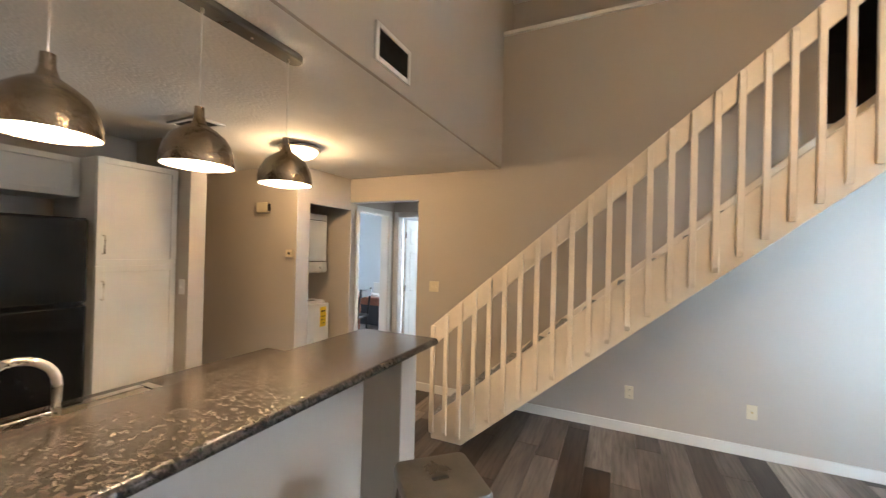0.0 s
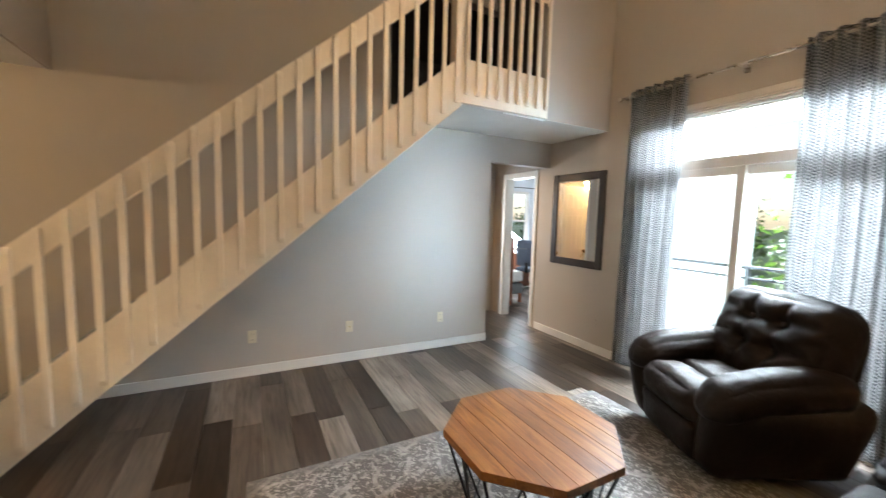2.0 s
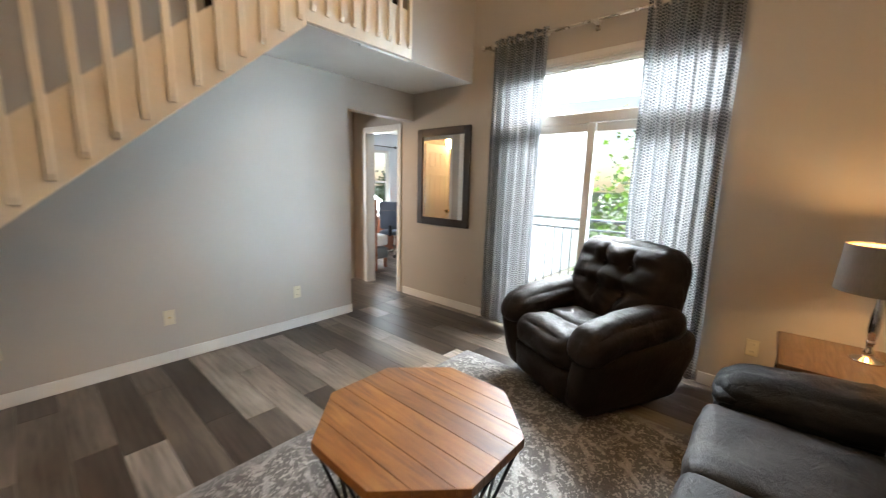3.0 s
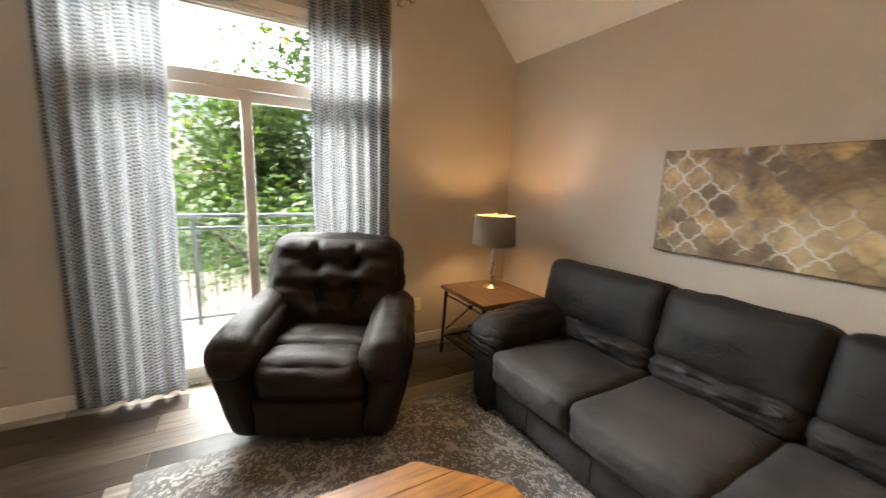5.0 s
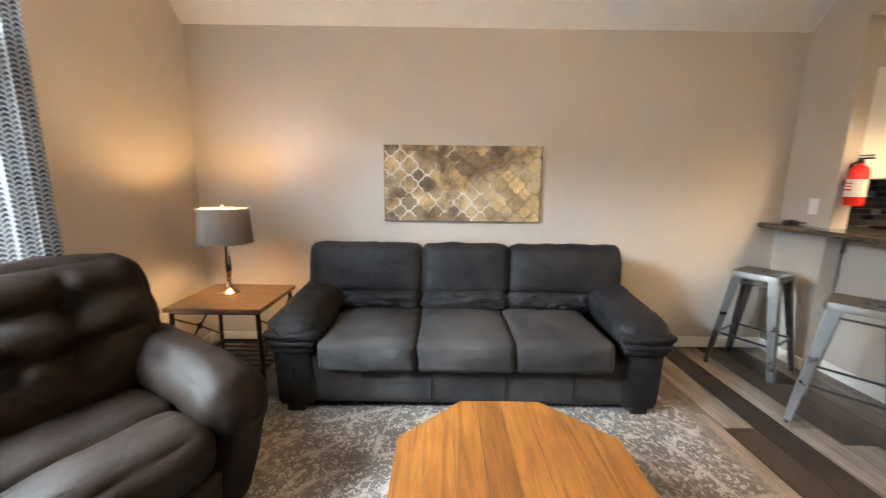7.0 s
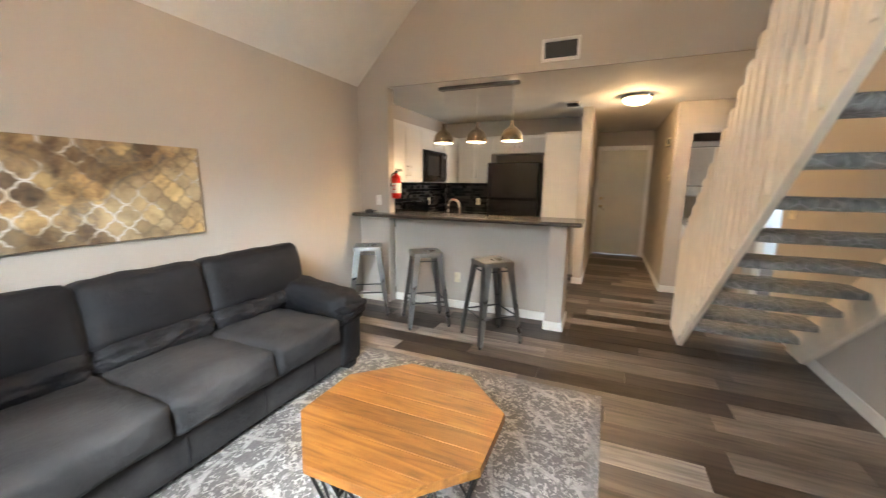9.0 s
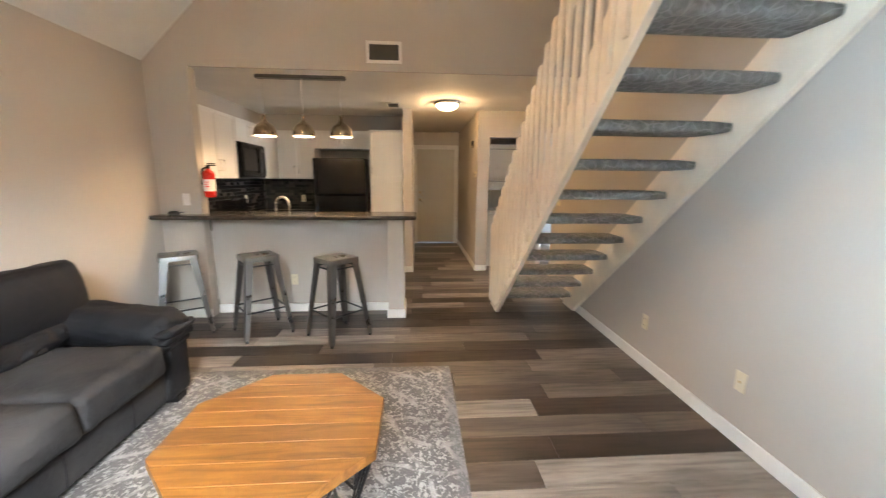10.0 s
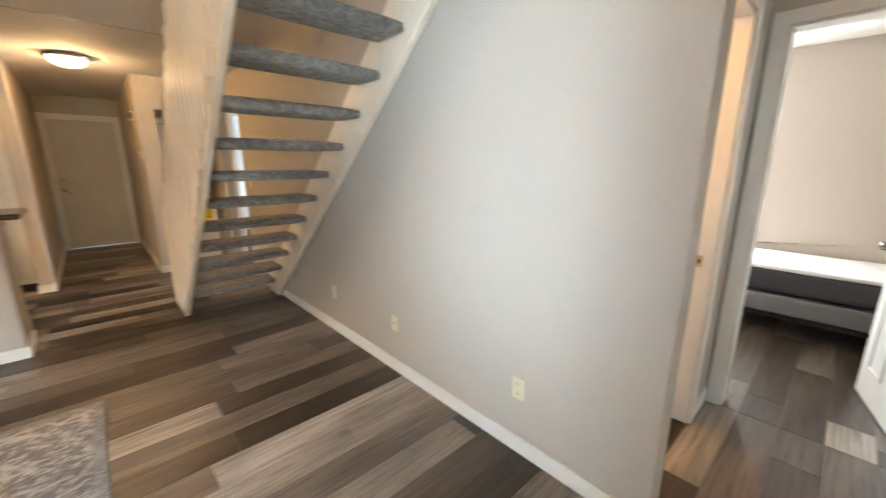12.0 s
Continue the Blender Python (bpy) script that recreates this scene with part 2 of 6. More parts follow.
def warm_wood(name, dark, mid, light, along="y", joined=False, gloss=0.3):
    m = bpy.data.materials.new(name)
    nt, nd, lk, bs = nodes_of(m)
    rnd = nd.new("ShaderNodeObjectInfo").outputs["Random"]
    sh = nd.new("ShaderNodeCombineXYZ")
    lk.new(calc(nt, "MULTIPLY", rnd, 53.0), sh.inputs[0])
    lk.new(calc(nt, "MULTIPLY", rnd, 17.0), sh.inputs[1])
    sc = (22, 1.8, 22) if along == "y" else (1.8, 22, 22)
    sc2 = (60, 160, 60) if along == "y" else (160, 60, 60)
    grain = noise_tex(nt, mapped(nt, sc, move=sh.outputs[0]), 1.4, 6, 0.6, 1.2)
    cloud = noise_tex(nt, mapped(nt, (3, 3, 3), move=sh.outputs[0]), 1.3, 3)
    saw = noise_tex(nt, mapped(nt, sc2), 1.0, 2)
    c = ramp(nt, grain, [(0.22, dark), (0.48, mid), (0.78, light)])
    c = mix(nt, 1.0, c, ramp(nt, cloud, [(0.3, (0.78, 0.74, 0.70)), (0.7, (1.1, 1.08, 1.05))]), "MULTIPLY")
    c = mix(nt, 1.0, c, ramp(nt, rnd, [(0.0, (0.80, 0.77, 0.74)), (1.0, (1.12, 1.1, 1.06))]), "MULTIPLY")
    c = mix(nt, 1.0, c, ramp(nt, saw, [(0.3, (0.93, 0.92, 0.9)), (0.7, (1.03, 1.03, 1.03))]), "MULTIPLY")
    lk.new(c, bs.inputs["Base Color"])
    lk.new(ramp(nt, grain, [(0.2, (gloss + 0.16,) * 3), (0.8, (gloss,) * 3)]), bs.inputs["Roughness"])
    bump(nt, bs, calc(nt, "ADD", grain, calc(nt, "MULTIPLY", saw, 0.4)), 0.3, 0.002)
    return m


PINE = warm_wood("honey_stained_reclaimed_pine", (0.088, 0.030, 0.006), (0.225, 0.088, 0.016), (0.33, 0.148, 0.032), gloss=0.36)
OAK_TOP = warm_wood("brown_stained_oak", (0.052, 0.029, 0.014), (0.11, 0.064, 0.033), (0.165, 0.10, 0.055), along="x", gloss=0.24)


def leather(name, colour, worn, gloss=0.36, spec=0.24, relief=0.006):
    """Faux leather: pebbled grain, creases, and paler rubbed patches."""
    m = bpy.data.materials.new(name)
    nt, nd, lk, bs = nodes_of(m)
    v = mapped(nt)
    patch = noise_tex(nt, v, 3.2, 4, 0.6, 0.3)
    crease = noise_tex(nt, mapped(nt, (9, 14, 9)), 1.6, 4, 0.6, 1.0)
    fold_ = noise_tex(nt, mapped(nt, (30, 9, 16)), 1.3, 3, 0.5, 2.0)
    vor = nd.new("ShaderNodeTexVoronoi")
    vor.inputs["Scale"].default_value = 260
    lk.new(v, vor.inputs["Vector"])
    c = ramp(nt, patch, [(0.35, colour), (0.72, worn)])
    lk.new(c, bs.inputs["Base Color"])
    lk.new(ramp(nt, patch, [(0.3, (gloss,) * 3), (0.7, (gloss + 0.14,) * 3)]), bs.inputs["Roughness"])
    h = calc(nt, "ADD", calc(nt, "ADD", calc(nt, "MULTIPLY", crease, 2.2), calc(nt, "MULTIPLY", fold_, 0.35)), calc(nt, "MULTIPLY", vor.outputs["Distance"], 0.35))
    bs.inputs["Specular IOR Level"].default_value = spec
    bump(nt, bs, h, 0.45, relief)
    return m


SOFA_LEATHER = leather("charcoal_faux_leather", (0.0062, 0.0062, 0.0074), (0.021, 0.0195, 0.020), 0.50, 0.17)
# a paler grey than SOFA_LEATHER, for the seat cushions and the base
SEAT_LEATHER = leather("grey_seat_cloth", (0.021, 0.020, 0.0205), (0.056, 0.052, 0.051), 0.56, 0.14)
RECLINER_LEATHER = leather("espresso_leather", (0.0105, 0.0070, 0.0054), (0.017, 0.0118, 0.0095), 0.42, 0.13, 0.0045)


def granite():
    m = bpy.data.materials.new("dark_speckled_laminate")
    nt, nd, lk, bs = nodes_of(m)
    v = mapped(nt)
    a, b = noise_tex(nt, v, 62, 5, 0.68, 0.4), noise_tex(nt, v, 190, 3, 0.6)
    vor = nd.new("ShaderNodeTexVoronoi")
    vor.inputs["Scale"].default_value = 150
    lk.new(v, vor.inputs["Vector"])
    c = ramp(nt, a, [(0.38, (0.009, 0.008, 0.008)), (0.5, (0.036, 0.030, 0.026)), (0.62, (0.088, 0.073, 0.060)), (0.74, (0.05, 0.042, 0.037))])
    fleck = ramp(nt, calc(nt, "ADD", vor.outputs["Distance"], b), [(0.42, (1, 1, 1)), (0.52, (0, 0, 0))])
    lk.new(mix(nt, calc(nt, "MULTIPLY", fleck, 0.20), c, (0.34, 0.29, 0.24)), bs.inputs["Base Color"])
    lk.new(ramp(nt, a, [(0.3, (0.13,) * 3), (0.7, (0.24,) * 3)]), bs.inputs["Roughness"])
    bump(nt, bs, b, 0.05, 0.001)
    return m


GRANITE = granite()


def carpet():
    m = bpy.data.materials.new("grey_patterned_carpet")
    nt, nd, lk, bs = nodes_of(m)
    v = mapped(nt)
    vor = nd.new("ShaderNodeTexVoronoi")
    vor.feature = "DISTANCE_TO_EDGE"
    vor.inputs["Scale"].default_value = 17
    lk.new(mapped(nt, (1, 1, 1), (20, 35, 30)), vor.inputs["Vector"])
    n, f = noise_tex(nt, v, 22, 4), noise_tex(nt, v, 420, 2)
    c = ramp(nt, n, [(0.35, (0.22, 0.22, 0.215)), (0.65, (0.33, 0.33, 0.32))])
    c = mix(nt, ramp(nt, vor.outputs["Distance"], [(0.02, (0.75,) * 3), (0.07, (0, 0, 0))]), c, (0.46, 0.45, 0.44))
    lk.new(mix(nt, 1.0, c, ramp(nt, f, [(0.3, (0.7,) * 3), (0.7, (1.15,) * 3)]), "MULTIPLY"), bs.inputs["Base Color"])
    bs.inputs["Roughness"].default_value = 0.95
    bump(nt, bs, f, 0.8, 0.004)
    return m


CARPET = carpet()


def rug_cloth():
    """Distressed oriental rug: grey taupe field, cream scrolls and specks, rubbed areas."""
    m = bpy.data.materials.new("distressed_rug_pile")
    nt, nd, lk, bs = nodes_of(m)
    v = mapped(nt)
    sep = nd.new("ShaderNodeSeparateXYZ")
    lk.new(v, sep.inputs[0])
    mx, my = calc(nt, "ABSOLUTE", sep.outputs[0]), calc(nt, "ABSOLUTE", sep.outputs[1])
    wob = noise_tex(nt, v, 7, 4, 0.6)
    spot = noise_tex(nt, v, 44, 2.5, 0.6, 0.9)
    dust = noise_tex(nt, v, 95, 2)
    worn = noise_tex(nt, v, 1.7, 4, 0.6)
    # scrolls: wavy rings round mirrored centres
    def rings(cx, cy, freq, k):
        dx, dy = calc(nt, "SUBTRACT", mx, cx), calc(nt, "SUBTRACT", my, cy)
        r = calc(nt, "SQRT", calc(nt, "ADD", calc(nt, "MULTIPLY", dx, dx), calc(nt, "MULTIPLY", calc(nt, "MULTIPLY", dy, dy), k)))
        ang = calc(nt, "ARCTAN2", dy, dx)
        lobes = calc(nt, "MULTIPLY", calc(nt, "SINE", calc(nt, "MULTIPLY", ang, 8.0)), 0.035)
        return calc(nt, "SINE", calc(nt, "MULTIPLY", calc(nt, "ADD", calc(nt, "ADD", r, lobes), calc(nt, "MULTIPLY", wob, 0.07)), freq))
    s1 = ramp(nt, rings(0.0, 0.0, 27.0, 1.5), [(0.86, (0, 0, 0)), (0.95, (1, 1, 1))])
    s2 = ramp(nt, rings(1.05, 0.75, 33.0, 1.0), [(0.84, (0, 0, 0)), (0.95, (1, 1, 1))])
    motif = ramp(nt, spot, [(0.53, (0, 0, 0)), (0.575, (1, 1, 1))])
    fig = mix(nt, 1.0, motif, mix(nt, 1.0, mix(nt, 1.0, s1, s2, "LIGHTEN"), ramp(nt, wob, [(0.42, (0, 0, 0)), (0.55, (0.85,) * 3)]), "MULTIPLY"), "LIGHTEN")
    fig = mix(nt, 1.0, fig, ramp(nt, worn, [(0.30, (0.45,) * 3), (0.6, (1, 1, 1))]), "MULTIPLY")
    # border band near the edges
    edge = calc(nt, "MAXIMUM", calc(nt, "SUBTRACT", mx, 1.31), calc(nt, "SUBTRACT", my, 0.955))
    plain = ramp(nt, calc(nt, "ADD", edge, 0.06), [(0.0, (0, 0, 0)), (0.03, (1, 1, 1))])
    base = ramp(nt, worn, [(0.3, (0.088, 0.078, 0.072)), (0.7, (0.165, 0.154, 0.148))])
    c = mix(nt, calc(nt, "MULTIPLY", fig, 0.85), base, (0.45, 0.425, 0.395))
    c = mix(nt, calc(nt, "MULTIPLY", plain, 0.6), c, (0.17, 0.162, 0.16))
    lk.new(mix(nt, 1.0, c, ramp(nt, dust, [(0.3, (0.78,) * 3), (0.7, (1.1,) * 3)]), "MULTIPLY"), bs.inputs["Base Color"])
    bs.inputs["Roughness"].default_value = 0.95
    bump(nt, bs, calc(nt, "ADD", dust, calc(nt, "MULTIPLY", spot, 0.7)), 0.6, 0.004)
    return m


RUG = rug_cloth()


def curtain_cloth():
    """White linen with rows of small navy-grey dashes; lets some light through."""
    m = bpy.data.materials.new("navy_dashed_linen")
    nt, nd, lk, bs = nodes_of(m)
    uv = mapped(nt, (1, 1, 1), coord="UV")
    sep = nd.new("ShaderNodeSeparateXYZ")
    lk.new(uv, sep.inputs[0])
    u, w = sep.outputs[0], sep.outputs[1]
    col = calc(nt, "FLOOR", calc(nt, "MULTIPLY", u, 46.0))
    fu = calc(nt, "ABSOLUTE", calc(nt, "SUBTRACT", calc(nt, "FRACT", calc(nt, "MULTIPLY", u, 46.0)), 0.5))
    slant = calc(nt, "ADD", calc(nt, "MULTIPLY", w, 46.0), calc(nt, "MULTIPLY", fu, 1.1))
    fw = calc(nt, "FRACT", calc(nt, "ADD", slant, calc(nt, "MULTIPLY", calc(nt, "MODULO", col, 2.0), 0.5)))
    dash = calc(nt, "MULTIPLY", calc(nt, "GREATER_THAN", fw, 0.36), calc(nt, "LESS_THAN", fu, 0.43))
    soft = noise_tex(nt, uv, 16, 3)
    thread = noise_tex(nt, uv, 260, 2)
    # every sixth column of dashes stays nearly bare
    bare = calc(nt, "LESS_THAN", calc(nt, "MODULO", col, 7.0), 0.5)
    fac = calc(nt, "MULTIPLY", dash, calc(nt, "SUBTRACT", 1.0, calc(nt, "MULTIPLY", bare, 0.45)))
    fac = calc(nt, "MULTIPLY", fac, ramp(nt, soft, [(0.3, (0.68,) * 3), (0.65, (1, 1, 1))]))
    c = mix(nt, fac, (0.52, 0.52, 0.52), (0.036, 0.040, 0.048))
    c = mix(nt, 1.0, c, ramp(nt, thread, [(0.3, (0.86,) * 3), (0.7, (1.05,) * 3)]), "MULTIPLY")
    lk.new(c, bs.inputs["Base Color"])
    bs.inputs["Roughness"].default_value = 0.9
    bump(nt, bs, thread, 0.3, 0.001)
    tl = nd.new("ShaderNodeBsdfTranslucent")
    lk.new(c, tl.inputs[0])
    ms = nd.new("ShaderNodeMixShader")
    ms.inputs[0].default_value = 0.065
    lk.new(bs.outputs[0], ms.inputs[1])
    lk.new(tl.outputs[0], ms.inputs[2])
    lk.new(ms.outputs[0], nd["Material Output"].inputs[0])
    return m


CURTAIN = curtain_cloth()


def painted_canvas():
    """Mottled gold, brown and slate ground with a worn pale quatrefoil lattice."""
    m = bpy.data.materials.new("quatrefoil_painting")
    nt, nd, lk, bs = nodes_of(m)
    v = mapped(nt)
    sep = nd.new("ShaderNodeSeparateXYZ")
    lk.new(v, sep.inputs[0])
    p = 0.14
    wob = noise_tex(nt, v, 14, 2)

    def fold(axis, shift):
        u = calc(nt, "ADD", calc(nt, "DIVIDE", sep.outputs[axis], p), calc(nt, "ADD", calc(nt, "MULTIPLY", wob, 0.05), shift))
        return calc(nt, "MULTIPLY", calc(nt, "ABSOLUTE", calc(nt, "SUBTRACT", calc(nt, "FRACT", u), 0.5)), p)

    def lobe(a, b, off):
        da = calc(nt, "SUBTRACT", a, off)
        return calc(nt, "SQRT", calc(nt, "ADD", calc(nt, "MULTIPLY", da, da), calc(nt, "MULTIPLY", b, b)))

    # four overlapping circles make one quatrefoil
    def foil(shift):
        ax, az = fold(0, shift), fold(2, shift)
        return calc(nt, "SUBTRACT", calc(nt, "MINIMUM", calc(nt, "MINIMUM", lobe(ax, az, 0.032), lobe(az, ax, 0.032)), lobe(ax, az, 0.0)), 0.0355)
    inside = foil(0.5)
    line = calc(nt, "ABSOLUTE", inside)
    slope = calc(nt, "ADD", calc(nt, "MULTIPLY", sep.outputs[0], -0.30), calc(nt, "MULTIPLY", sep.outputs[2], -0.12))
    big = calc(nt, "ADD", noise_tex(nt, v, 3.4, 5, 0.65, 0.5), slope)
    med = noise_tex(nt, v, 9, 4, 0.6, 0.4)
    fine = noise_tex(nt, v, 60, 3)
    worn = calc(nt, "SUBTRACT", noise_tex(nt, v, 4.2, 3, 0.6), calc(nt, "MULTIPLY", slope, 0.45))
    ground = ramp(nt, big, [(0.34, (0.05, 0.026, 0.012)), (0.42, (0.17, 0.105, 0.05)), (0.47, (0.32, 0.235, 0.125)), (0.52, (0.13, 0.118, 0.115)), (0.58, (0.36, 0.29, 0.175)), (0.70, (0.50, 0.425, 0.275))])
    ground = mix(nt, 0.42, ground, ramp(nt, med, [(0.34, (0.07, 0.045, 0.028)), (0.5, (0.30, 0.235, 0.14)), (0.66, (0.54, 0.45, 0.27))]))
    # each cell has its own worn tone
    def tone(shift):
        at = nd.new("ShaderNodeCombineXYZ")
        for k, axis in ((0, 0), (1, 2)):
            u = calc(nt, "ADD", calc(nt, "DIVIDE", sep.outputs[axis], p), calc(nt, "ADD", calc(nt, "MULTIPLY", wob, 0.05), shift))
            lk.new(calc(nt, "FLOOR", u), at.inputs[k])
        wn_ = nd.new("ShaderNodeTexWhiteNoise")
        wn_.noise_dimensions = "2D"
        lk.new(at.outputs[0], wn_.inputs["Vector"])
        return wn_.outputs["Value"]
    own = mix(nt, ramp(nt, calc(nt, "ADD", calc(nt, "MULTIPLY", inside, 40.0), 0.5), [(0.45, (0, 0, 0)), (0.55, (1, 1, 1))]), tone(0.5), tone(0.0))
    cell = ramp(nt, own, [(0.0, (0.40, 0.34, 0.30)), (0.3, (0.74, 0.66, 0.58)), (0.55, (1.0, 0.94, 0.88)), (0.78, (1.30, 1.12, 0.84)), (1.0, (1.48, 1.30, 0.98))])
    ground = mix(nt, 1.0, ground, cell, "MULTIPLY")
    ground = mix(nt, calc(nt, "MULTIPLY", ramp(nt, line, [(0.003, (1, 1, 1)), (0.010, (0, 0, 0))]), 0.5), ground, (0.13, 0.095, 0.06))
    lat = ramp(nt, line, [(0.0026, (1, 1, 1)), (0.0054, (0, 0, 0))])
    lat = mix(nt, 1.0, lat, ramp(nt, worn, [(0.50, (0.0,) * 3), (0.60, (0.9,) * 3)]), "MULTIPLY")
    pale = ramp(nt, med, [(0.35, (0.62, 0.52, 0.33)), (0.6, (0.68, 0.66, 0.62))])
    lk.new(mix(nt, lat, ground, pale), bs.inputs["Base Color"])
    bs.inputs["Roughness"].default_value = 0.55
    bump(nt, bs, calc(nt, "ADD", fine, lat), 0.25, 0.001)
    return m


CANVAS = painted_canvas()
CANVAS_SIDE = matte("brown_canvas_edge", (0.20, 0.12, 0.065), 0.7, big=6, fine=120)


def mosaic_tile():
    m = bpy.data.materials.new("smoky_glass_tile")
    nt, nd, lk, bs = nodes_of(m)
    rnd = nd.new("ShaderNodeObjectInfo").outputs["Random"]
    lk.new(ramp(nt, rnd, [(0.0, (0.014, 0.014, 0.015)), (0.6, (0.030, 0.029, 0.028)), (1.0, (0.070, 0.064, 0.058))]), bs.inputs["Base Color"])
    n = noise_tex(nt, mapped(nt), 25, 3)
    lk.new(ramp(nt, n, [(0.3, (0.12,) * 3), (0.7, (0.25,) * 3)]), bs.inputs["Roughness"])
    return m


TILE = mosaic_tile()


def shade_cloth():
    m = bpy.data.materials.new("taupe_shade_silk")
    nt, nd, lk, bs = nodes_of(m)
    n = noise_tex(nt, mapped(nt, (1, 1, 0.08)), 300, 2)
    lk.new(ramp(nt, n, [(0.3, (0.155, 0.125, 0.10)), (0.7, (0.20, 0.165, 0.135))]), bs.inputs["Base Color"])
    bs.inputs["Roughness"].default_value = 0.5
    tl = nd.new("ShaderNodeBsdfTranslucent")
    tl.inputs[0].default_value = (0.28, 0.19, 0.11, 1)
    ms = nd.new("ShaderNodeMixShader")
    ms.inputs[0].default_value = 0.12
    lk.new(bs.outputs[0], ms.inputs[1]), lk.new(tl.outputs[0], ms.inputs[2]), lk.new(ms.outputs[0], nd["Material Output"].inputs[0])
    return m


SHADE = shade_cloth()
SHADE_INSIDE = matte("gold_shade_lining", (0.75, 0.56, 0.30), 0.6, big=10, fine=100, vary=0.05)


def hammered():
    m = bpy.data.materials.new("hammered_pewter")
    nt, nd, lk, bs = nodes_of(m)
    vor = nd.new("ShaderNodeTexVoronoi")
    vor.feature, vor.inputs["Scale"].default_value = "SMOOTH_F1", 95
    lk.new(mapped(nt), vor.inputs["Vector"])
    n = noise_tex(nt, mapped(nt), 12, 3)
    lk.new(ramp(nt, n, [(0.3, (0.27, 0.225, 0.175)), (0.7, (0.40, 0.34, 0.27))]), bs.inputs["Base Color"])
    bs.inputs["Metallic"].default_value, bs.inputs["Roughness"].default_value = 1.0, 0.24
    bump(nt, bs, vor.outputs["Distance"], 0.4, 0.003)
    return m


HAMMERED = hammered()


def leaf_material():
    m = bpy.data.materials.new("maple_leaf")
    nt, nd, lk, bs = nodes_of(m)
    g = nd.new("ShaderNodeNewGeometry")
    c = ramp(nt, g.outputs["Random Per Island"], [(0.0, (0.030, 0.056, 0.012)), (0.5, (0.045, 0.080, 0.017)), (1.0, (0.070, 0.112, 0.026))])
    lk.new(c, bs.inputs["Base Color"])
    bs.inputs["Roughness"].default_value = 0.45
    tl = nd.new("ShaderNodeBsdfTranslucent")
    lk.new(mix(nt, 1.0, c, (1.5, 1.55, 1.0), "MULTIPLY"), tl.inputs[0])
    ms = nd.new("ShaderNodeMixShader")
    ms.inputs[0].default_value = 0.40
    lk.new(bs.outputs[0], ms.inputs[1]), lk.new(tl.outputs[0], ms.inputs[2]), lk.new(ms.outputs[0], nd["Material Output"].inputs[0])
    return m


LEAF = leaf_material()

# ---- mesh helpers ----
def fresh():
    return bmesh.new()


def abox(bm, a, b, bevel=0.0, seg=1):
    """A box from corner a to corner b, with bevelled edges."""
    r = bmesh.ops.create_cube(bm, size=1)
    for v in r["verts"]:
        v.co = Vector([min(a[i], b[i]) + (v.co[i] + 0.5) * abs(b[i] - a[i]) for i in range(3)])
    if bevel:
        es = list({e for v in r["verts"] for e in v.link_edges})
        bmesh.ops.bevel(bm, geom=es, offset=bevel, segments=seg, affect="EDGES", profile=0.6)
    return bm


def acyl(bm, p, q, r, r2=None, n=16, caps=True):
    """A round bar or cone from p to q."""
    p, q = Vector(p), Vector(q)
    d = q - p
    m = Matrix.Translation((p + q) / 2) @ d.to_track_quat("Z", "Y").to_matrix().to_4x4()
    bmesh.ops.create_cone(bm, cap_ends=caps, segments=n, radius1=r, radius2=r if r2 is None else r2, depth=d.length, matrix=m)
    return bm


def atube(bm, pts, r, n=8):
    """A round tube along a line of points."""
    pts = [Vector(p) for p in pts]
    rings = []
    for i, p in enumerate(pts):
        d = (pts[min(i + 1, len(pts) - 1)] - pts[max(i - 1, 0)]).normalized()
        q = d.to_track_quat("Z", "Y")
        rings.append([bm.verts.new(p + q @ Vector((r * math.cos(k * 2 * math.pi / n), r * math.sin(k * 2 * math.pi / n), 0))) for k in range(n)])
    for a, b in zip(rings, rings[1:]):
        for k in range(n):
            bm.faces.new((a[k], a[(k + 1) % n], b[(k + 1) % n], b[k]))
    bm.faces.new(list(reversed(rings[0]))), bm.faces.new(rings[-1])
    return bm


def alathe(bm, profile, n=32, centre=(0, 0, 0), closed=False):
    """A turned shape: (radius, z) points spun round the z axis."""
    c = Vector(centre)
    rings = []
    for r, z in profile:
        rings.append([bm.verts.new(c + Vector((max(r, 1e-4) * math.cos(k * 2 * math.pi / n), max(r, 1e-4) * math.sin(k * 2 * math.pi / n), z))) for k in range(n)])
    pairs = list(zip(rings, rings[1:])) + ([(rings[-1], rings[0])] if closed else [])
    for a, b in pairs:
        for k in range(n):
            bm.faces.new((a[k], a[(k + 1) % n], b[(k + 1) % n], b[k]))
    return bm


def aprism(bm, poly, axis, lo, hi, bevel=0.0):
    """A flat outline given in the other two axes, pushed from lo to hi along an axis."""
    def at(p, t):
        return {"x": (t, p[0], p[1]), "y": (p[0], t, p[1]), "z": (p[0], p[1], t)}[axis]
    a, b = [bm.verts.new(at(p, lo)) for p in poly], [bm.verts.new(at(p, hi)) for p in poly]
    k = len(poly)
    fs = [bm.faces.new(a), bm.faces.new(b)] + [bm.faces.new((a[i], a[(i + 1) % k], b[(i + 1) % k], b[i])) for i in range(k)]
    bmesh.ops.recalc_face_normals(bm, faces=fs)
    if bevel:
        es = list({e for f in fs for e in f.edges})
        bmesh.ops.bevel(bm, geom=es, offset=bevel, segments=1, affect="EDGES")
    return bm


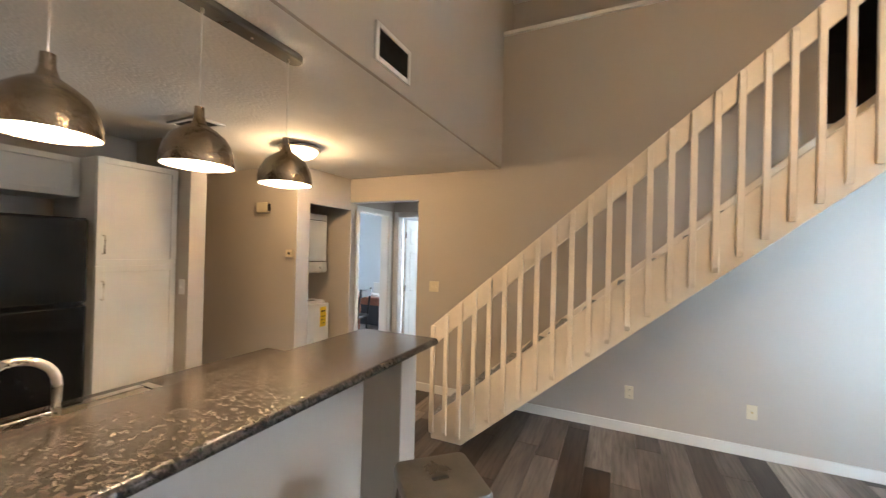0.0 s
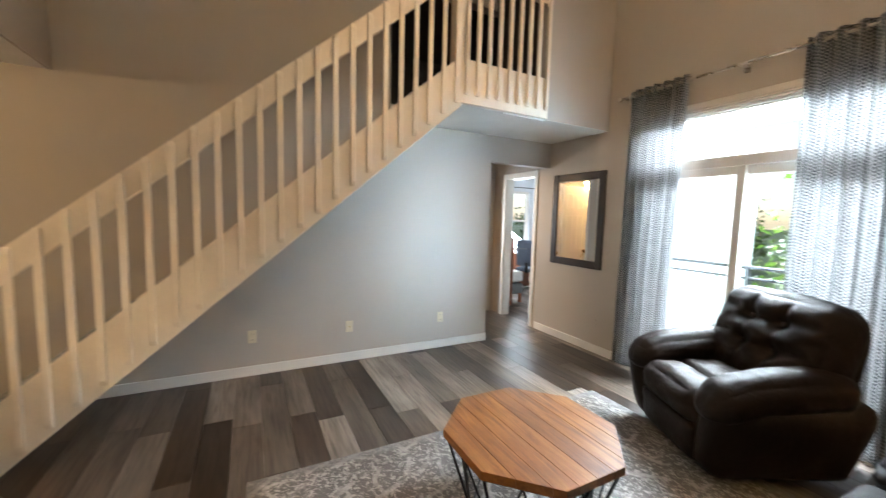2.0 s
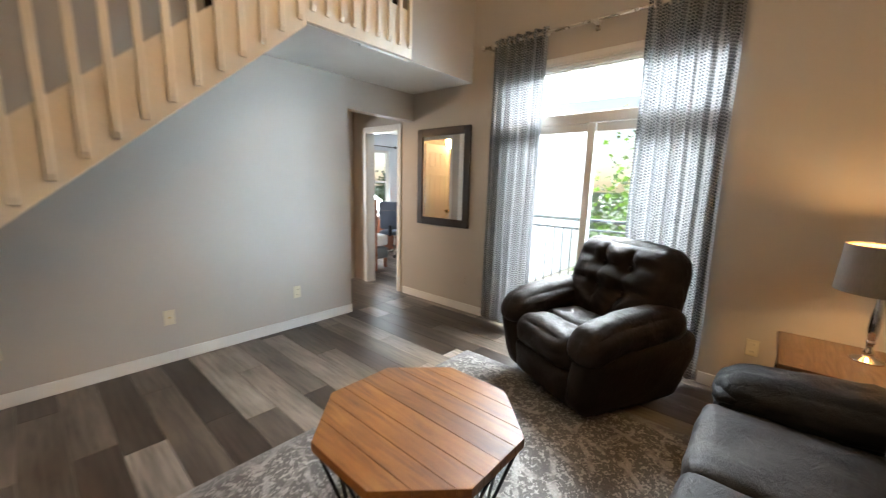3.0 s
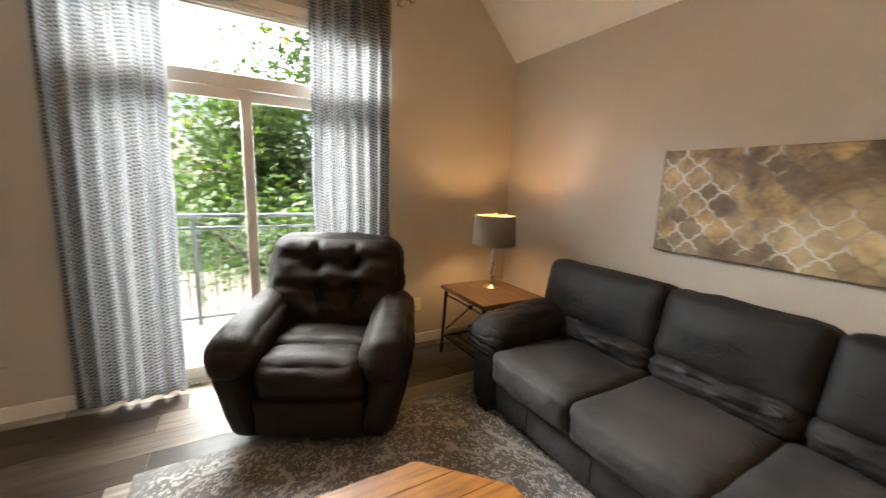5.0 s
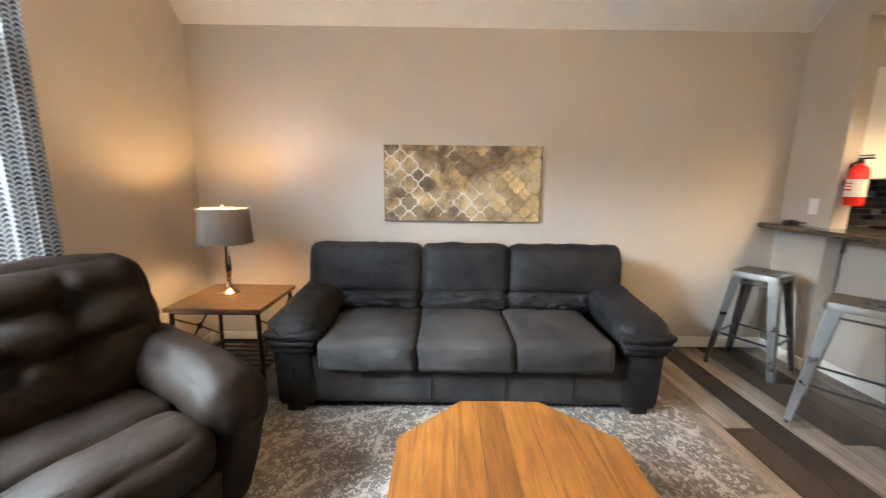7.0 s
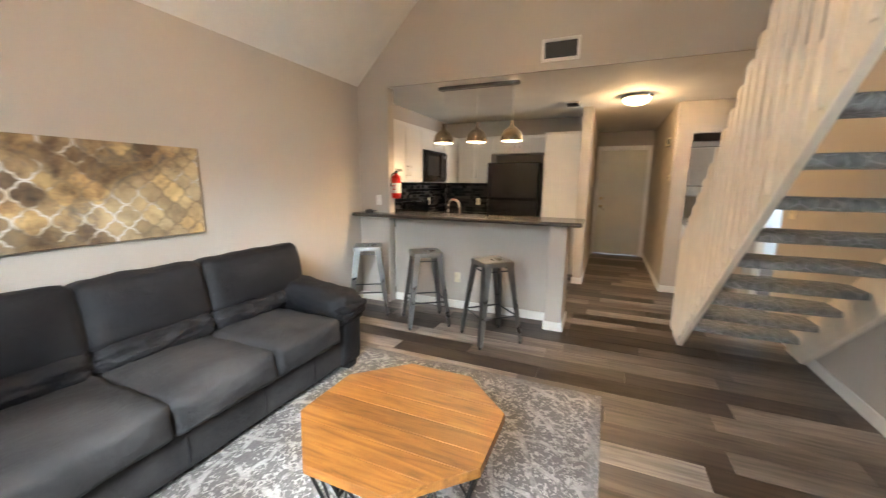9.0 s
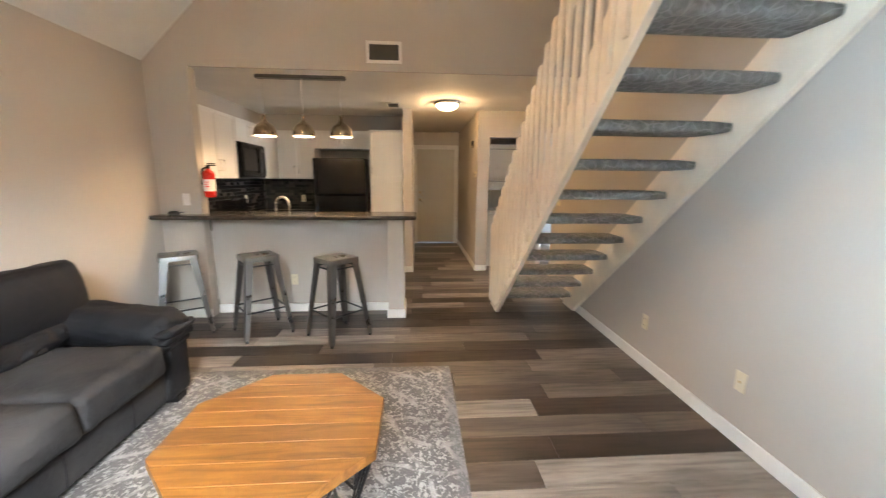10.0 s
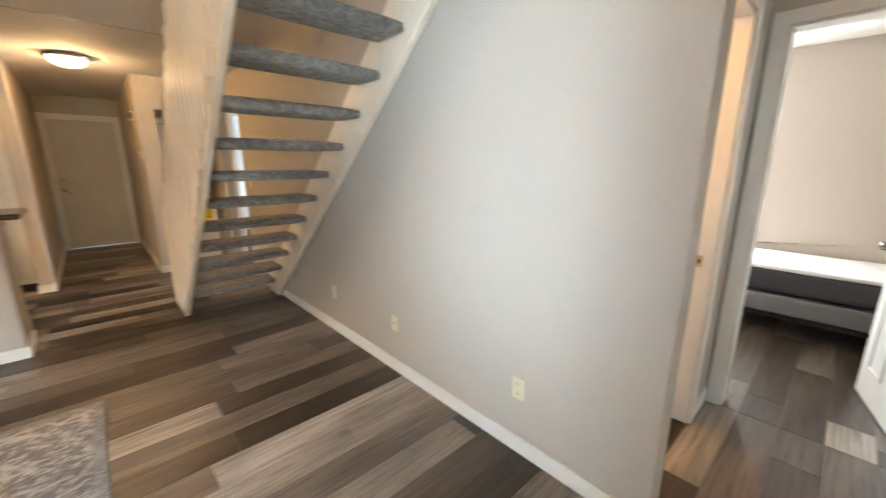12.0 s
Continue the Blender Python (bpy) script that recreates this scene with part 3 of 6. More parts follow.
def apuff(bm, centre, size, r, bulge=(0, 0, 0), cuts=9, crease=0.004, freq=7.0, dents=(), seed=0.0, turn=None, warp=None):
    """A stuffed cushion: a rounded box that swells, with soft creases and buttoned dents."""
    n0 = len(bm.verts)
    cube = bmesh.ops.create_cube(bm, size=2)
    es = list({e for v in cube["verts"] for e in v.link_edges})
    bmesh.ops.subdivide_edges(bm, edges=es, cuts=cuts, use_grid_fill=True)
    bm.verts.ensure_lookup_table()
    vs = bm.verts[n0:]
    h = Vector(size) / 2
    r = min(r, *(c * 0.98 for c in h))
    inner = Vector([c - r for c in h])
    for v in vs:
        u = v.co.copy()
        p = Vector([u[i] * h[i] for i in range(3)])
        q = Vector([max(-inner[i], min(inner[i], p[i])) for i in range(3)])
        d = p - q
        if d.length > 1e-9:
            p = q + d.normalized() * r
        nrm = Vector((0, 0, 0))
        for i in range(3):
            j, k = (i + 1) % 3, (i + 2) % 3
            p[i] += bulge[i] * u[i] * (1 - u[j] ** 2) * (1 - u[k] ** 2)
            if abs(u[i]) > 0.999:
                nrm[i] = u[i]
        s = Vector((p.x * freq + seed * 7.3, p.y * freq + seed * 3.1, p.z * freq * 1.4))
        p += nrm.normalized() * (noise.noise(s) * crease + noise.noise(s * 2.7) * crease * 0.5) if nrm.length else Vector()
        for (dx, dy, dz), rad, deep in dents:
            w = (p - Vector((dx, dy, dz))).length / rad
            if w < 3:
                p -= nrm.normalized() * deep * math.exp(-w * w)
        if warp:
            p = warp(p)
        if turn:
            p = turn @ p
        v.co = p + Vector(centre)
    return bm


def mesh_of(name, bm, smooth=True, angle=38):
    bmesh.ops.recalc_face_normals(bm, faces=bm.faces)
    if smooth:
        lim = radians(angle)
        for f in bm.faces:
            f.smooth = True
        for e in bm.edges:
            if len(e.link_faces) == 2 and e.calc_face_angle(0) > lim:
                e.smooth = False
    me = bpy.data.meshes.new(name)
    bm.to_mesh(me)
    bm.free()
    return me


def part(name, bm, material, parent=None, label="", smooth=True, angle=38):
    me = bm if isinstance(bm, bpy.types.Mesh) else mesh_of(name, bm, smooth, angle)
    if material and not me.materials:
        me.materials.append(material)
    ob = new(name, me)
    if parent:
        ob.parent = parent
    if label:
        tagged(ob, label)
    return ob


def thing(name, label, category, m=None, group="", kind=""):
    ob = new(name)
    ob.empty_display_size = 0.1
    if m is not None:
        ob.matrix_basis = m
    return tagged(ob, label, category, group, kind)


def setting(name, bm, material, label, category="", smooth=False):
    return tagged(part(name, bm, material, None, "", smooth), label, category or name.split("_")[0], kind="structure")


def boxes(*pairs, bevel=0.0):
    bm = fresh()
    for a, b in pairs:
        abox(bm, a, b, bevel)
    return bm

# ---- the large structure ----
floor = setting("floor", boxes(((-4.9, -0.15, -0.16), (8.4, 8.3, -0.014))), PLANK_REST, "dark underlay beneath grey-brown vinyl plank flooring", "floor")


def gable(bm, x0, x1, y0, y1, z0):
    """A piece of wall whose top follows the vaulted ceiling."""
    ys = [y1] + ([RIDGE - EAVE] if y0 < RIDGE - EAVE < y1 else []) + [y0]
    aprism(bm, [(y0, z0), (y1, z0)] + [(y, roof_z(y) + 0.02) for y in ys], "x", x0, x1)


T = 0.12
# south wall, behind the sofa, and on along the kitchen
setting("wall_south", boxes(((-4.72, -T, 0), (X_E + T, 0, 2.52))), PAINT, "greige painted wall behind the sofa", "wall")
# window wall with the sliding door's opening
WY0, WY1, WTOP = 1.27, 3.07, 2.47
bm = fresh()
gable(bm, X_E, X_E + T, 0, WY0, 0)
gable(bm, X_E, X_E + T, WY0, WY1, WTOP)
gable(bm, X_E, X_E + T, WY1, 4.49, 0)
abox(bm, (X_E, 4.49, 2.06), (X_E + T, 5.22, RIDGE))
abox(bm, (X_E, 5.22, 0), (X_E + T, 5.39, RIDGE))
setting("wall_east", bm, PAINT, "greige painted window wall with a balcony door opening", "wall")
# stair wall: opening to the passage at one end, to the vestibule at the other
bm = fresh()
abox(bm, (-0.96, Y_N, 0), (2.5, Y_N + T, 3.8))
abox(bm, (2.5, Y_N, 0), (3.735, Y_N + T, 2.43))
abox(bm, (-1.93, Y_N, 2.15), (-0.96, Y_N + T, 2.6))
abox(bm, (-2.05, Y_N, 2.6), (-0.96, Y_N + T, 3.8))
abox(bm, (3.735, Y_N, 2.13), (X_E, Y_N + T, 2.43))
abox(bm, (2.5, Y_N, 3.8), (X_E, Y_N + T, RIDGE))
setting("wall_north", bm, PAINT, "greige painted stair wall with openings at both ends", "wall")
setting("trim_1", boxes(((0.0, Y_N - 0.03, 3.8), (2.69, Y_N + 0.16, 3.84)), bevel=0.006), TRIM, "white painted ledge trim along the wall top", "trim")
setting("wall_upper_recess", boxes(((-0.3, 5.0, 3.5), (2.6, 5.1, RIDGE)), ((-0.3, Y_N, 3.5), (-0.10, 5.0, RIDGE)), ((-0.2, Y_N + T, 3.68), (2.6, 5.0, 3.78))), PAINT, "greige wall set back above the ledge", "wall")
# thin tan rectangle laid on the set-back wall
setting("wall_patch", boxes(((0.06, 4.992, 3.93), (0.55, 4.999, 4.12))), TAN_PAINT, "plain tan rectangle on the upper wall", "wall")
# west side: tall wall over the kitchen, its stub and the bar wall
bm = fresh()
gable(bm, -T, 0, 0.0, 0.395, 0)
gable(bm, -T, 0, 0.395, Y_N, CEIL + 0.1)
abox(bm, (-0.02, 0.395, CEIL - 0.002), (0, Y_N, CEIL + 0.1))
setting("wall_west", bm, PAINT, "tall greige wall above the kitchen opening", "wall")
setting("wall_bar", boxes(((-0.26, 0.395, 0), (-0.14, 2.215, 1.03))), PAINT, "greige half wall beneath the breakfast bar", "wall")
setting("bar_post", boxes(((-0.26, 2.215, 0), (0.10, 2.375, 1.03)), bevel=0.004), PAINT, "greige end post of the breakfast bar", "wall")
# kitchen and entry
setting("wall_kitchen_back", boxes(((-2.73, 0, 0), (-2.61, 2.31, CEIL))), PAINT, "greige kitchen back wall", "wall")
setting("wall_partition", boxes(((-4.6, 2.31, 0), (-1.865, 2.435, CEIL)), bevel=0.003), PAINT, "greige wall between kitchen and entry hall", "wall")
setting("wall_entry", boxes(((-4.72, 2.435, 0), (-4.6, 2.50, CEIL)), ((-4.72, 3.355, 0), (-4.6, 3.45, CEIL)), ((-4.72, 2.50, 2.10), (-4.6, 3.355, CEIL)), ((-4.72, 0, 0), (-4.6, 2.435, CEIL))), PAINT, "greige wall around the entry door", "wall")
setting("wall_hall", boxes(((-4.6, 3.43, 0), (-1.93, 3.56, CEIL))), PAINT, "greige entry hall wall with thermostat", "wall")
bm = boxes(((-1.99, 3.56, 0), (-1.93, 3.61, CEIL)), ((-1.99, 4.3, 0), (-1.93, 4.4, CEIL)), ((-1.99, 3.61, 2.06), (-1.93, 4.3, CEIL)), ((-2.95, 3.56, 0), (-2.85, 4.4, CEIL)), ((-2.85, 4.30, 0), (-1.99, 4.4, CEIL)))
setting("wall_closet", bm, PAINT, "greige laundry closet walls", "wall")
# passage vestibule
bm = boxes(((-2.05, 5.16, 0), (-1.93, 5.30, CEIL)), ((-2.05, 4.40, 2.07), (-1.93, 5.16, CEIL)), ((-2.05, 5.30, 0), (-1.86, 5.42, CEIL)), ((-1.86, 5.30, 2.07), (-1.16, 5.42, CEIL)), ((-1.16, 5.30, 0), (-0.88, 5.42, CEIL)), ((-1.0, Y_N + T, 0), (-0.88, 5.30, CEIL)))
setting("wall_passage", bm, PAINT, "greige passage walls around two doorways", "wall")
bm = boxes(((-4.9, 7.6, 0), (-1.9, 7.72, CEIL)), ((-0.9, 7.6, 0), (-0.5, 7.72, CEIL)), ((-1.9, 7.6, 0), (-0.9, 7.72, 0.8)), ((-1.9, 7.6, 2.08), (-0.9, 7.72, CEIL)), ((-4.9, 4.4, 0), (-4.78, 7.6, CEIL)), ((-4.78, 4.4, 0), (-2.05, 4.5, CEIL)))
abox(bm, (-0.6, 5.42, 0), (-0.5, 7.6, CEIL))
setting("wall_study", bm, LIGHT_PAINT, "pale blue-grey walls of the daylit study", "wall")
# vestibule beside the window wall, bathroom and bedrooms
bm = boxes(((3.53, Y_N + T, 0), (3.65, 4.50, CEIL)), ((3.53, 4.50, 2.07), (3.65, 5.15, CEIL)), ((3.53, 5.15, 0), (3.65, 5.48, CEIL)))
abox(bm, (3.53, 5.48, 0), (3.73, 5.60, CEIL)), abox(bm, (3.73, 5.48, 2.07), (4.46, 5.60, CEIL)), abox(bm, (4.46, 5.48, 0), (X_E, 5.60, CEIL))
setting("wall_vestibule", bm, PAINT, "greige vestibule walls around three doorways", "wall")
setting("wall_bathroom", boxes(((1.9, Y_N + T, 0), (2.0, 6.0, CEIL)), ((2.0, 5.9, 0), (3.53, 6.0, CEIL)), ((3.43, 5.27, 0), (3.53, 5.9, CEIL))), TAN_PAINT, "tan bathroom walls in warm lamplight", "wall")
setting("wall_bedroom_rear", boxes(((1.8, 7.75, 0), (2.1, 7.87, CEIL)), ((3.1, 7.75, 0), (X_E + T, 7.87, CEIL)), ((2.1, 7.75, 0), (3.1, 7.87, 0.8)), ((2.1, 7.75, 2.08), (3.1, 7.87, CEIL)), ((1.8, 6.0, 0), (1.9, 7.75, CEIL)), ((X_E, 5.39, 0), (X_E + T, 7.75, CEIL))), TAN_PAINT, "beige walls of the bedroom with the bare bed", "wall")
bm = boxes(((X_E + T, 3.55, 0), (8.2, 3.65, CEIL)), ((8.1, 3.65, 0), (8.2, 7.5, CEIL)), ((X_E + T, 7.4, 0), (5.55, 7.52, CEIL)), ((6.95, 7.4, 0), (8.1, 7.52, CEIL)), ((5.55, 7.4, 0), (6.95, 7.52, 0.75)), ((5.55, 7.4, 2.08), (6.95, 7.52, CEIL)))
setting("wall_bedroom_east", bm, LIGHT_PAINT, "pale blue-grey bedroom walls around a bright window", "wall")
# loft
LOFT = 2.63
setting("loft_floor", boxes(((2.80, 3.43, 2.43), (X_E, Y_N, LOFT)), ((2.3, Y_N + T, 2.45), (X_E, 7.0, LOFT))), CEILING, "white underside of the loft floor", "ceiling")
setting("wall_loft_front", boxes(((3.75, 3.422, 2.434), (X_E, 3.53, RIDGE))), PAINT, "greige loft wall beside the balustrade", "wall")
# closed on all sides; the loft's gloom is put into the wall colour
setting("wall_loft_room", boxes(((2.3, 6.2, LOFT), (X_E, 6.3, RIDGE)), ((2.3, Y_N + T, LOFT), (2.4, 6.2, RIDGE)), ((3.75, 3.53, LOFT), (3.89, Y_N, RIDGE)), ((2.4, Y_N + T, 3.9), (X_E, 6.2, 3.95)), ((X_E - 0.02, 5.0, LOFT), (X_E + T, 6.3, RIDGE))), LOFT_GLOOM, "loft room walls coloured near-black to stand for its lack of light", "wall")
# ceilings
bm = fresh()
k = RIDGE - EAVE
aprism(bm, [(-0.12, EAVE - 0.12), (k, RIDGE), (5.2, RIDGE), (5.2, RIDGE + 0.12), (k, RIDGE + 0.12), (-0.12, EAVE)], "x", -T, X_E + T)
setting("ceiling_vault", bm, CEILING, "white textured vaulted ceiling", "ceiling")
bm = boxes(((-4.72, -T, CEIL), (-T, Y_N, CEIL + 0.1)), ((-T, 0.395, CEIL), (-0.02, Y_N, CEIL + 0.098)), ((-4.9, Y_N + T, CEIL), (-0.5, 7.72, CEIL + 0.1)))
abox(bm, (-4.72, Y_N, CEIL + 0.001), (-2.05, Y_N + T, CEIL + 0.1))
setting("ceiling_kitchen", bm, CEILING, "white textured ceiling over kitchen and hall", "ceiling")
bm = boxes(((3.67, Y_N + T, CEIL - 0.005), (X_E, 5.39, CEIL + 0.006)), ((1.8, 5.39, CEIL - 0.004), (X_E + T, 7.87, CEIL + 0.006)), ((X_E + T, 3.55, CEIL), (8.2, 7.52, CEIL + 0.1)), ((1.9, Y_N + T, CEIL - 0.004), (3.67, 5.39, CEIL + 0.004)))
setting("ceiling_bedrooms", bm, CEILING, "white ceilings of bedrooms and bathroom", "ceiling")

# ---- baseboards, casings ----
BH = 0.09


def baseboard(bm, a, b):
    abox(bm, a, (b[0], b[1], BH), 0.003)


bm = fresh()
for a, b in (((0.0, 0.0, 0), (X_E, 0.014)), ((-0.95, Y_N - 0.014, 0), (3.735, Y_N)), ((X_E - 0.014, 0.014, 0), (X_E, WY0 - 0.06)), ((X_E - 0.014, WY1 + 0.06, 0), (X_E, 4.44)),
             ((-0.14, 0.395, 0), (-0.126, 2.20)), ((-0.274, 2.375, 0), (0.114, 2.389)), ((0.10, 2.201, 0), (0.114, 2.375)), ((-0.126, 2.201, 0), (0.10, 2.215)),
             ((-4.6, 3.416, 0), (-1.916, 3.43)), ((-1.93, 3.43, 0), (-1.916, 3.61)), ((-1.865, 2.30, 0), (-1.851, 2.449)), ((-4.6, 2.435, 0), (-1.865, 2.449)),
             ((3.735, Y_N, 0), (3.749, Y_N + T)), ((3.65, 5.213, 0), (3.664, 5.464)), ((0.0, 0.014, 0), (0.014, 0.395)), ((-1.0, 4.3, 0), (-1.014, 5.3))):
    baseboard(bm, a, b)
setting("baseboard", bm, TRIM, "white painted baseboards along the walls", "baseboard")
setting("baseboard_rear", boxes(((1.9, 7.736, 0), (X_E, 7.75, BH)), ((X_E + T, 7.386, 0), (8.1, 7.4, BH)), ((-4.78, 7.586, 0), (-0.6, 7.6, BH))), TRIM, "white baseboards of the bedrooms", "baseboard")


def casing(name, axis, plane, lo, hi, top, facing, w=0.062, d=0.016, jamb=0.0, label="white painted door casing"):
    """Flat casing round an opening in a wall whose face lies at plane; jamb: the depth of its lining behind the face."""
    bm = fresh()
    f0, f1 = plane, plane + facing * d
    j0, j1 = plane - facing * jamb, plane

    def put(s0, s1, z0, z1, p0, p1):
        a, b = ((p0, s0, z0), (p1, s1, z1)) if axis == "x" else ((s0, p0, z0), (s1, p1, z1))
        abox(bm, a, b, 0.003)
    put(lo - w, lo, 0, top + w, f0, f1), put(hi, hi + w, 0, top + w, f0, f1), put(lo, hi, top, top + w, f0, f1)
    if jamb:
        put(lo, lo + 0.015, 0, top, j0, j1), put(hi - 0.015, hi, 0, top, j0, j1), put(lo + 0.015, hi - 0.015, top - 0.015, top, j0, j1)
    return setting(name, bm, TRIM, label, "trim")


casing("door_casing_1", "x", -4.6, 2.50, 3.355, 2.10, 1, jamb=0.12)
casing("door_casing_2", "x", -1.93, 4.465, 5.16, 2.07, 1, jamb=0.12)
casing("door_casing_3", "y", 5.30, -1.86, -1.16, 2.07, -1, jamb=0.12)
casing("door_casing_4", "y", 5.48, 3.73, 4.46, 2.07, -1, jamb=0.12)
casing("door_casing_5", "x", X_E, 4.55, 5.18, 2.06, -1, jamb=0.12)
casing("door_casing_6", "x", 3.65, 4.50, 5.15, 2.07, 1, jamb=0.12)

# ---- sliding balcony door, curtains ----
def balcony_door():
    w = thing("window_1", "white vinyl sliding balcony door with transom window", "window", kind="structure")
    x0, x1 = X_E + 0.02, X_E + 0.10
    part("window_frame", boxes(((x0, WY0, 0), (x1, WY0 + 0.05, WTOP)), ((x0, WY1 - 0.05, 0), (x1, WY1, WTOP)), ((x0, WY0 + 0.05, WTOP - 0.05), (x1, WY1 - 0.05, WTOP)),
                               ((x0, WY0 + 0.05, 1.945), (x1, WY1 - 0.05, 2.03)), ((x0, WY0 + 0.05, 0), (x1, WY1 - 0.05, 0.035)), bevel=0.004), TRIM, w)
    part("window_sill", boxes(((X_E - 0.008, WY0, 0.0), (X_E + 0.02, WY1, 0.022)), bevel=0.003), NICKEL, w, "metal door threshold")
    ym = 2.175

    def sash(y0, y1, xa, xb, fixed):
        s = part("sash", boxes(((xa, y0, 0.035), (xb, y0 + 0.065, 1.945)), ((xa, y1 - 0.065, 0.035), (xb, y1, 1.945)), ((xa, y0 + 0.065, 1.875), (xb, y1 - 0.065, 1.945)), ((xa, y0 + 0.065, 0.035), (xb, y1 - 0.065, 0.12)), bevel=0.003), TRIM, w, "white sliding door sash")
        p = part("pane", boxes(((xa + 0.012, y0 + 0.06, 0.115), (xa + 0.018, y1 - 0.06, 1.88))), GLASS, s, "clear glass", smooth=False)
        p.visible_shadow = False
        return s
    sash(WY0 + 0.05, ym + 0.033, x0 + 0.042, x0 + 0.072, True)
    s = sash(ym - 0.033, WY1 - 0.05, x0 + 0.008, x0 + 0.038, False)
    part("handle", boxes(((x0 - 0.02, WY1 - 0.095, 0.93), (x0 + 0.008, WY1 - 0.075, 1.12)), bevel=0.006), WHITE_PLASTIC, s, "white pull handle")
    p = part("pane", boxes(((x0 + 0.03, WY0 + 0.05, 2.03), (x0 + 0.036, WY1 - 0.05, WTOP - 0.05))), GLASS, w, "clear transom glass", smooth=False)
    p.visible_shadow = False
    part("roller_housing", boxes(((X_E - 0.012, WY0 - 0.02, WTOP - 0.02), (X_E + 0.02, WY1 + 0.02, WTOP + 0.03)), bevel=0.005), TRIM, w, "white head trim")
    for i in range(4):
        part("blind_slat", boxes(((X_E - 0.03, WY0 + 0.02, WTOP - 0.105 + i * 0.021), (X_E + 0.015, WY1 - 0.02, WTOP - 0.09 + i * 0.021)), bevel=0.003), TRIM, w, "white stacked blind slat")


balcony_door()


def curtain(name, y0, y1, z0, z1, folds, flare, seed, label):
    """A grommet-top panel hanging in round folds, wider or narrower at the foot."""
    rnd = random.Random(seed)
    nu, nv = folds * 14, 44
    bm = fresh()
    uvl = bm.loops.layers.uv.new("UVMap")
    amp = [0.7 + 0.6 * rnd.random() for _ in range(folds + 2)]
    drift = [rnd.uniform(-0.02, 0.02) for _ in range(folds + 2)]
    grid = []
    for j in range(nv + 1):
        t = j / nv
        row = []
        for i in range(nu + 1):
            s = i / nu
            k = s * folds
            a = 0.034 * amp[int(k)] * (1 - k % 1) + 0.034 * amp[int(k) + 1] * (k % 1)
            a *= 0.85 + 0.25 * t
            yy = y0 + (y1 - y0) * s + t * (flare[0] * (1 - s) + flare[1] * s) + drift[int(k)] * t * math.sin(math.pi * (k % 1))
            yy += 0.012 * noise.noise((s * 9 + seed, t * 3, 0))
            xx = -a * math.sin(k * 2 * math.pi) + 0.016 * noise.noise((s * 6, t * 4 + seed, 1)) * t
            zz = z1 - (z1 - z0) * t + (0.012 * math.sin(k * 2 * math.pi + 0.6) + 0.012 * noise.noise((s * 5, seed, 2))) * t
            row.append((bm.verts.new((xx, yy, zz)), s * (y1 - y0) * 1.5, (1 - t) * (z1 - z0)))
        grid.append(row)
    for j in range(nv):
        for i in range(nu):
            q = (grid[j][i], grid[j][i + 1], grid[j + 1][i + 1], grid[j + 1][i])
            f = bm.faces.new([c[0] for c in q])
            for loop, c in zip(f.loops, q):
                loop[uvl].uv = (c[1], c[2])
    bmesh.ops.solidify(bm, geom=list(bm.faces), thickness=0.0025)
    th = thing(name, label, "curtain", pose(X_E - 0.095, 0, 0), "window curtains")
    part("panel", bm, CURTAIN, th, angle=80)
    ring = mesh_of("grommet", alathe(fresh(), [(0.020, -0.004), (0.030, -0.004), (0.030, 0.004), (0.020, 0.004)], 14, closed=True))
    ring.materials.append(NICKEL)
    for f in range(folds * 2):
        part("grommet", ring, None, th).matrix_basis = pose(0, y0 + (y1 - y0) * (f + 0.04) / folds / 2, z1 - 0.045, 90, 0, 0)
    return th


curtain("curtain", 2.56, 3.10, 0.03, 2.735, 6, (0.04, 0.03), 3, "grey-and-white patterned curtain panel gathered beside the balcony door")
curtain("curtain", 1.235, 1.80, 0.05, 2.735, 6, (-0.02, -0.02), 8, "grey-and-white patterned curtain panel hanging behind the recliner")
rod = thing("curtain_rod", "brushed nickel curtain rod with finials above the balcony door", "curtain rod", pose(X_E - 0.095, 0, 2.69))
part("rod", acyl(fresh(), (0, 1.10, 0), (0, 3.20, 0), 0.011), NICKEL, rod)
for y in (1.08, 3.22):
    part("finial", apuff(fresh(), (0, y, 0), (0.045, 0.05, 0.045), 0.022, cuts=4, crease=0), NICKEL, rod)
for y in (1.13, 2.18, 3.17):
    part("bracket", boxes(((-0.012, y - 0.01, -0.016), (0.095, y + 0.01, 0.0)), ((0.085, y - 0.02, -0.05), (0.095, y + 0.02, 0.03)), bevel=0.003), NICKEL, rod)

# ---- balcony, ground, trees ----
setting("balcony_floor", boxes(((X_E + T, 0.2, -0.2), (6.0, 3.55, -0.03))), DECK, "sunlit pale concrete balcony floor", "balcony")
rail = thing("balcony_railing", "grey metal balcony railing with thin vertical bars", "railing", pose(5.92, 0, -0.03))
part("top_rail", boxes(((-0.02, 0.2, 1.04), (0.02, 3.5, 1.075)), bevel=0.004), RAIL_METAL, rail)
part("middle_rail", boxes(((-0.012, 0.2, 0.93), (0.012, 3.5, 0.955)), bevel=0.003), RAIL_METAL, rail)
part("bottom_rail", boxes(((-0.012, 0.2, 0.07), (0.012, 3.5, 0.095)), bevel=0.003), RAIL_METAL, rail)
bar_mesh = mesh_of("bar", boxes(((-0.006, -0.006, 0.095), (0.006, 0.006, 0.93))), False)
bar_mesh.materials.append(RAIL_METAL)
for i in range(30):
    part("bar", bar_mesh, None, rail).location = (0, 0.25 + i * 0.11, 0)
for y in (0.22, 1.45, 2.60, 3.48):
    part("post", boxes(((-0.02, y - 0.02, 0), (0.02, y + 0.02, 1.04)), bevel=0.003), RAIL_METAL, rail)
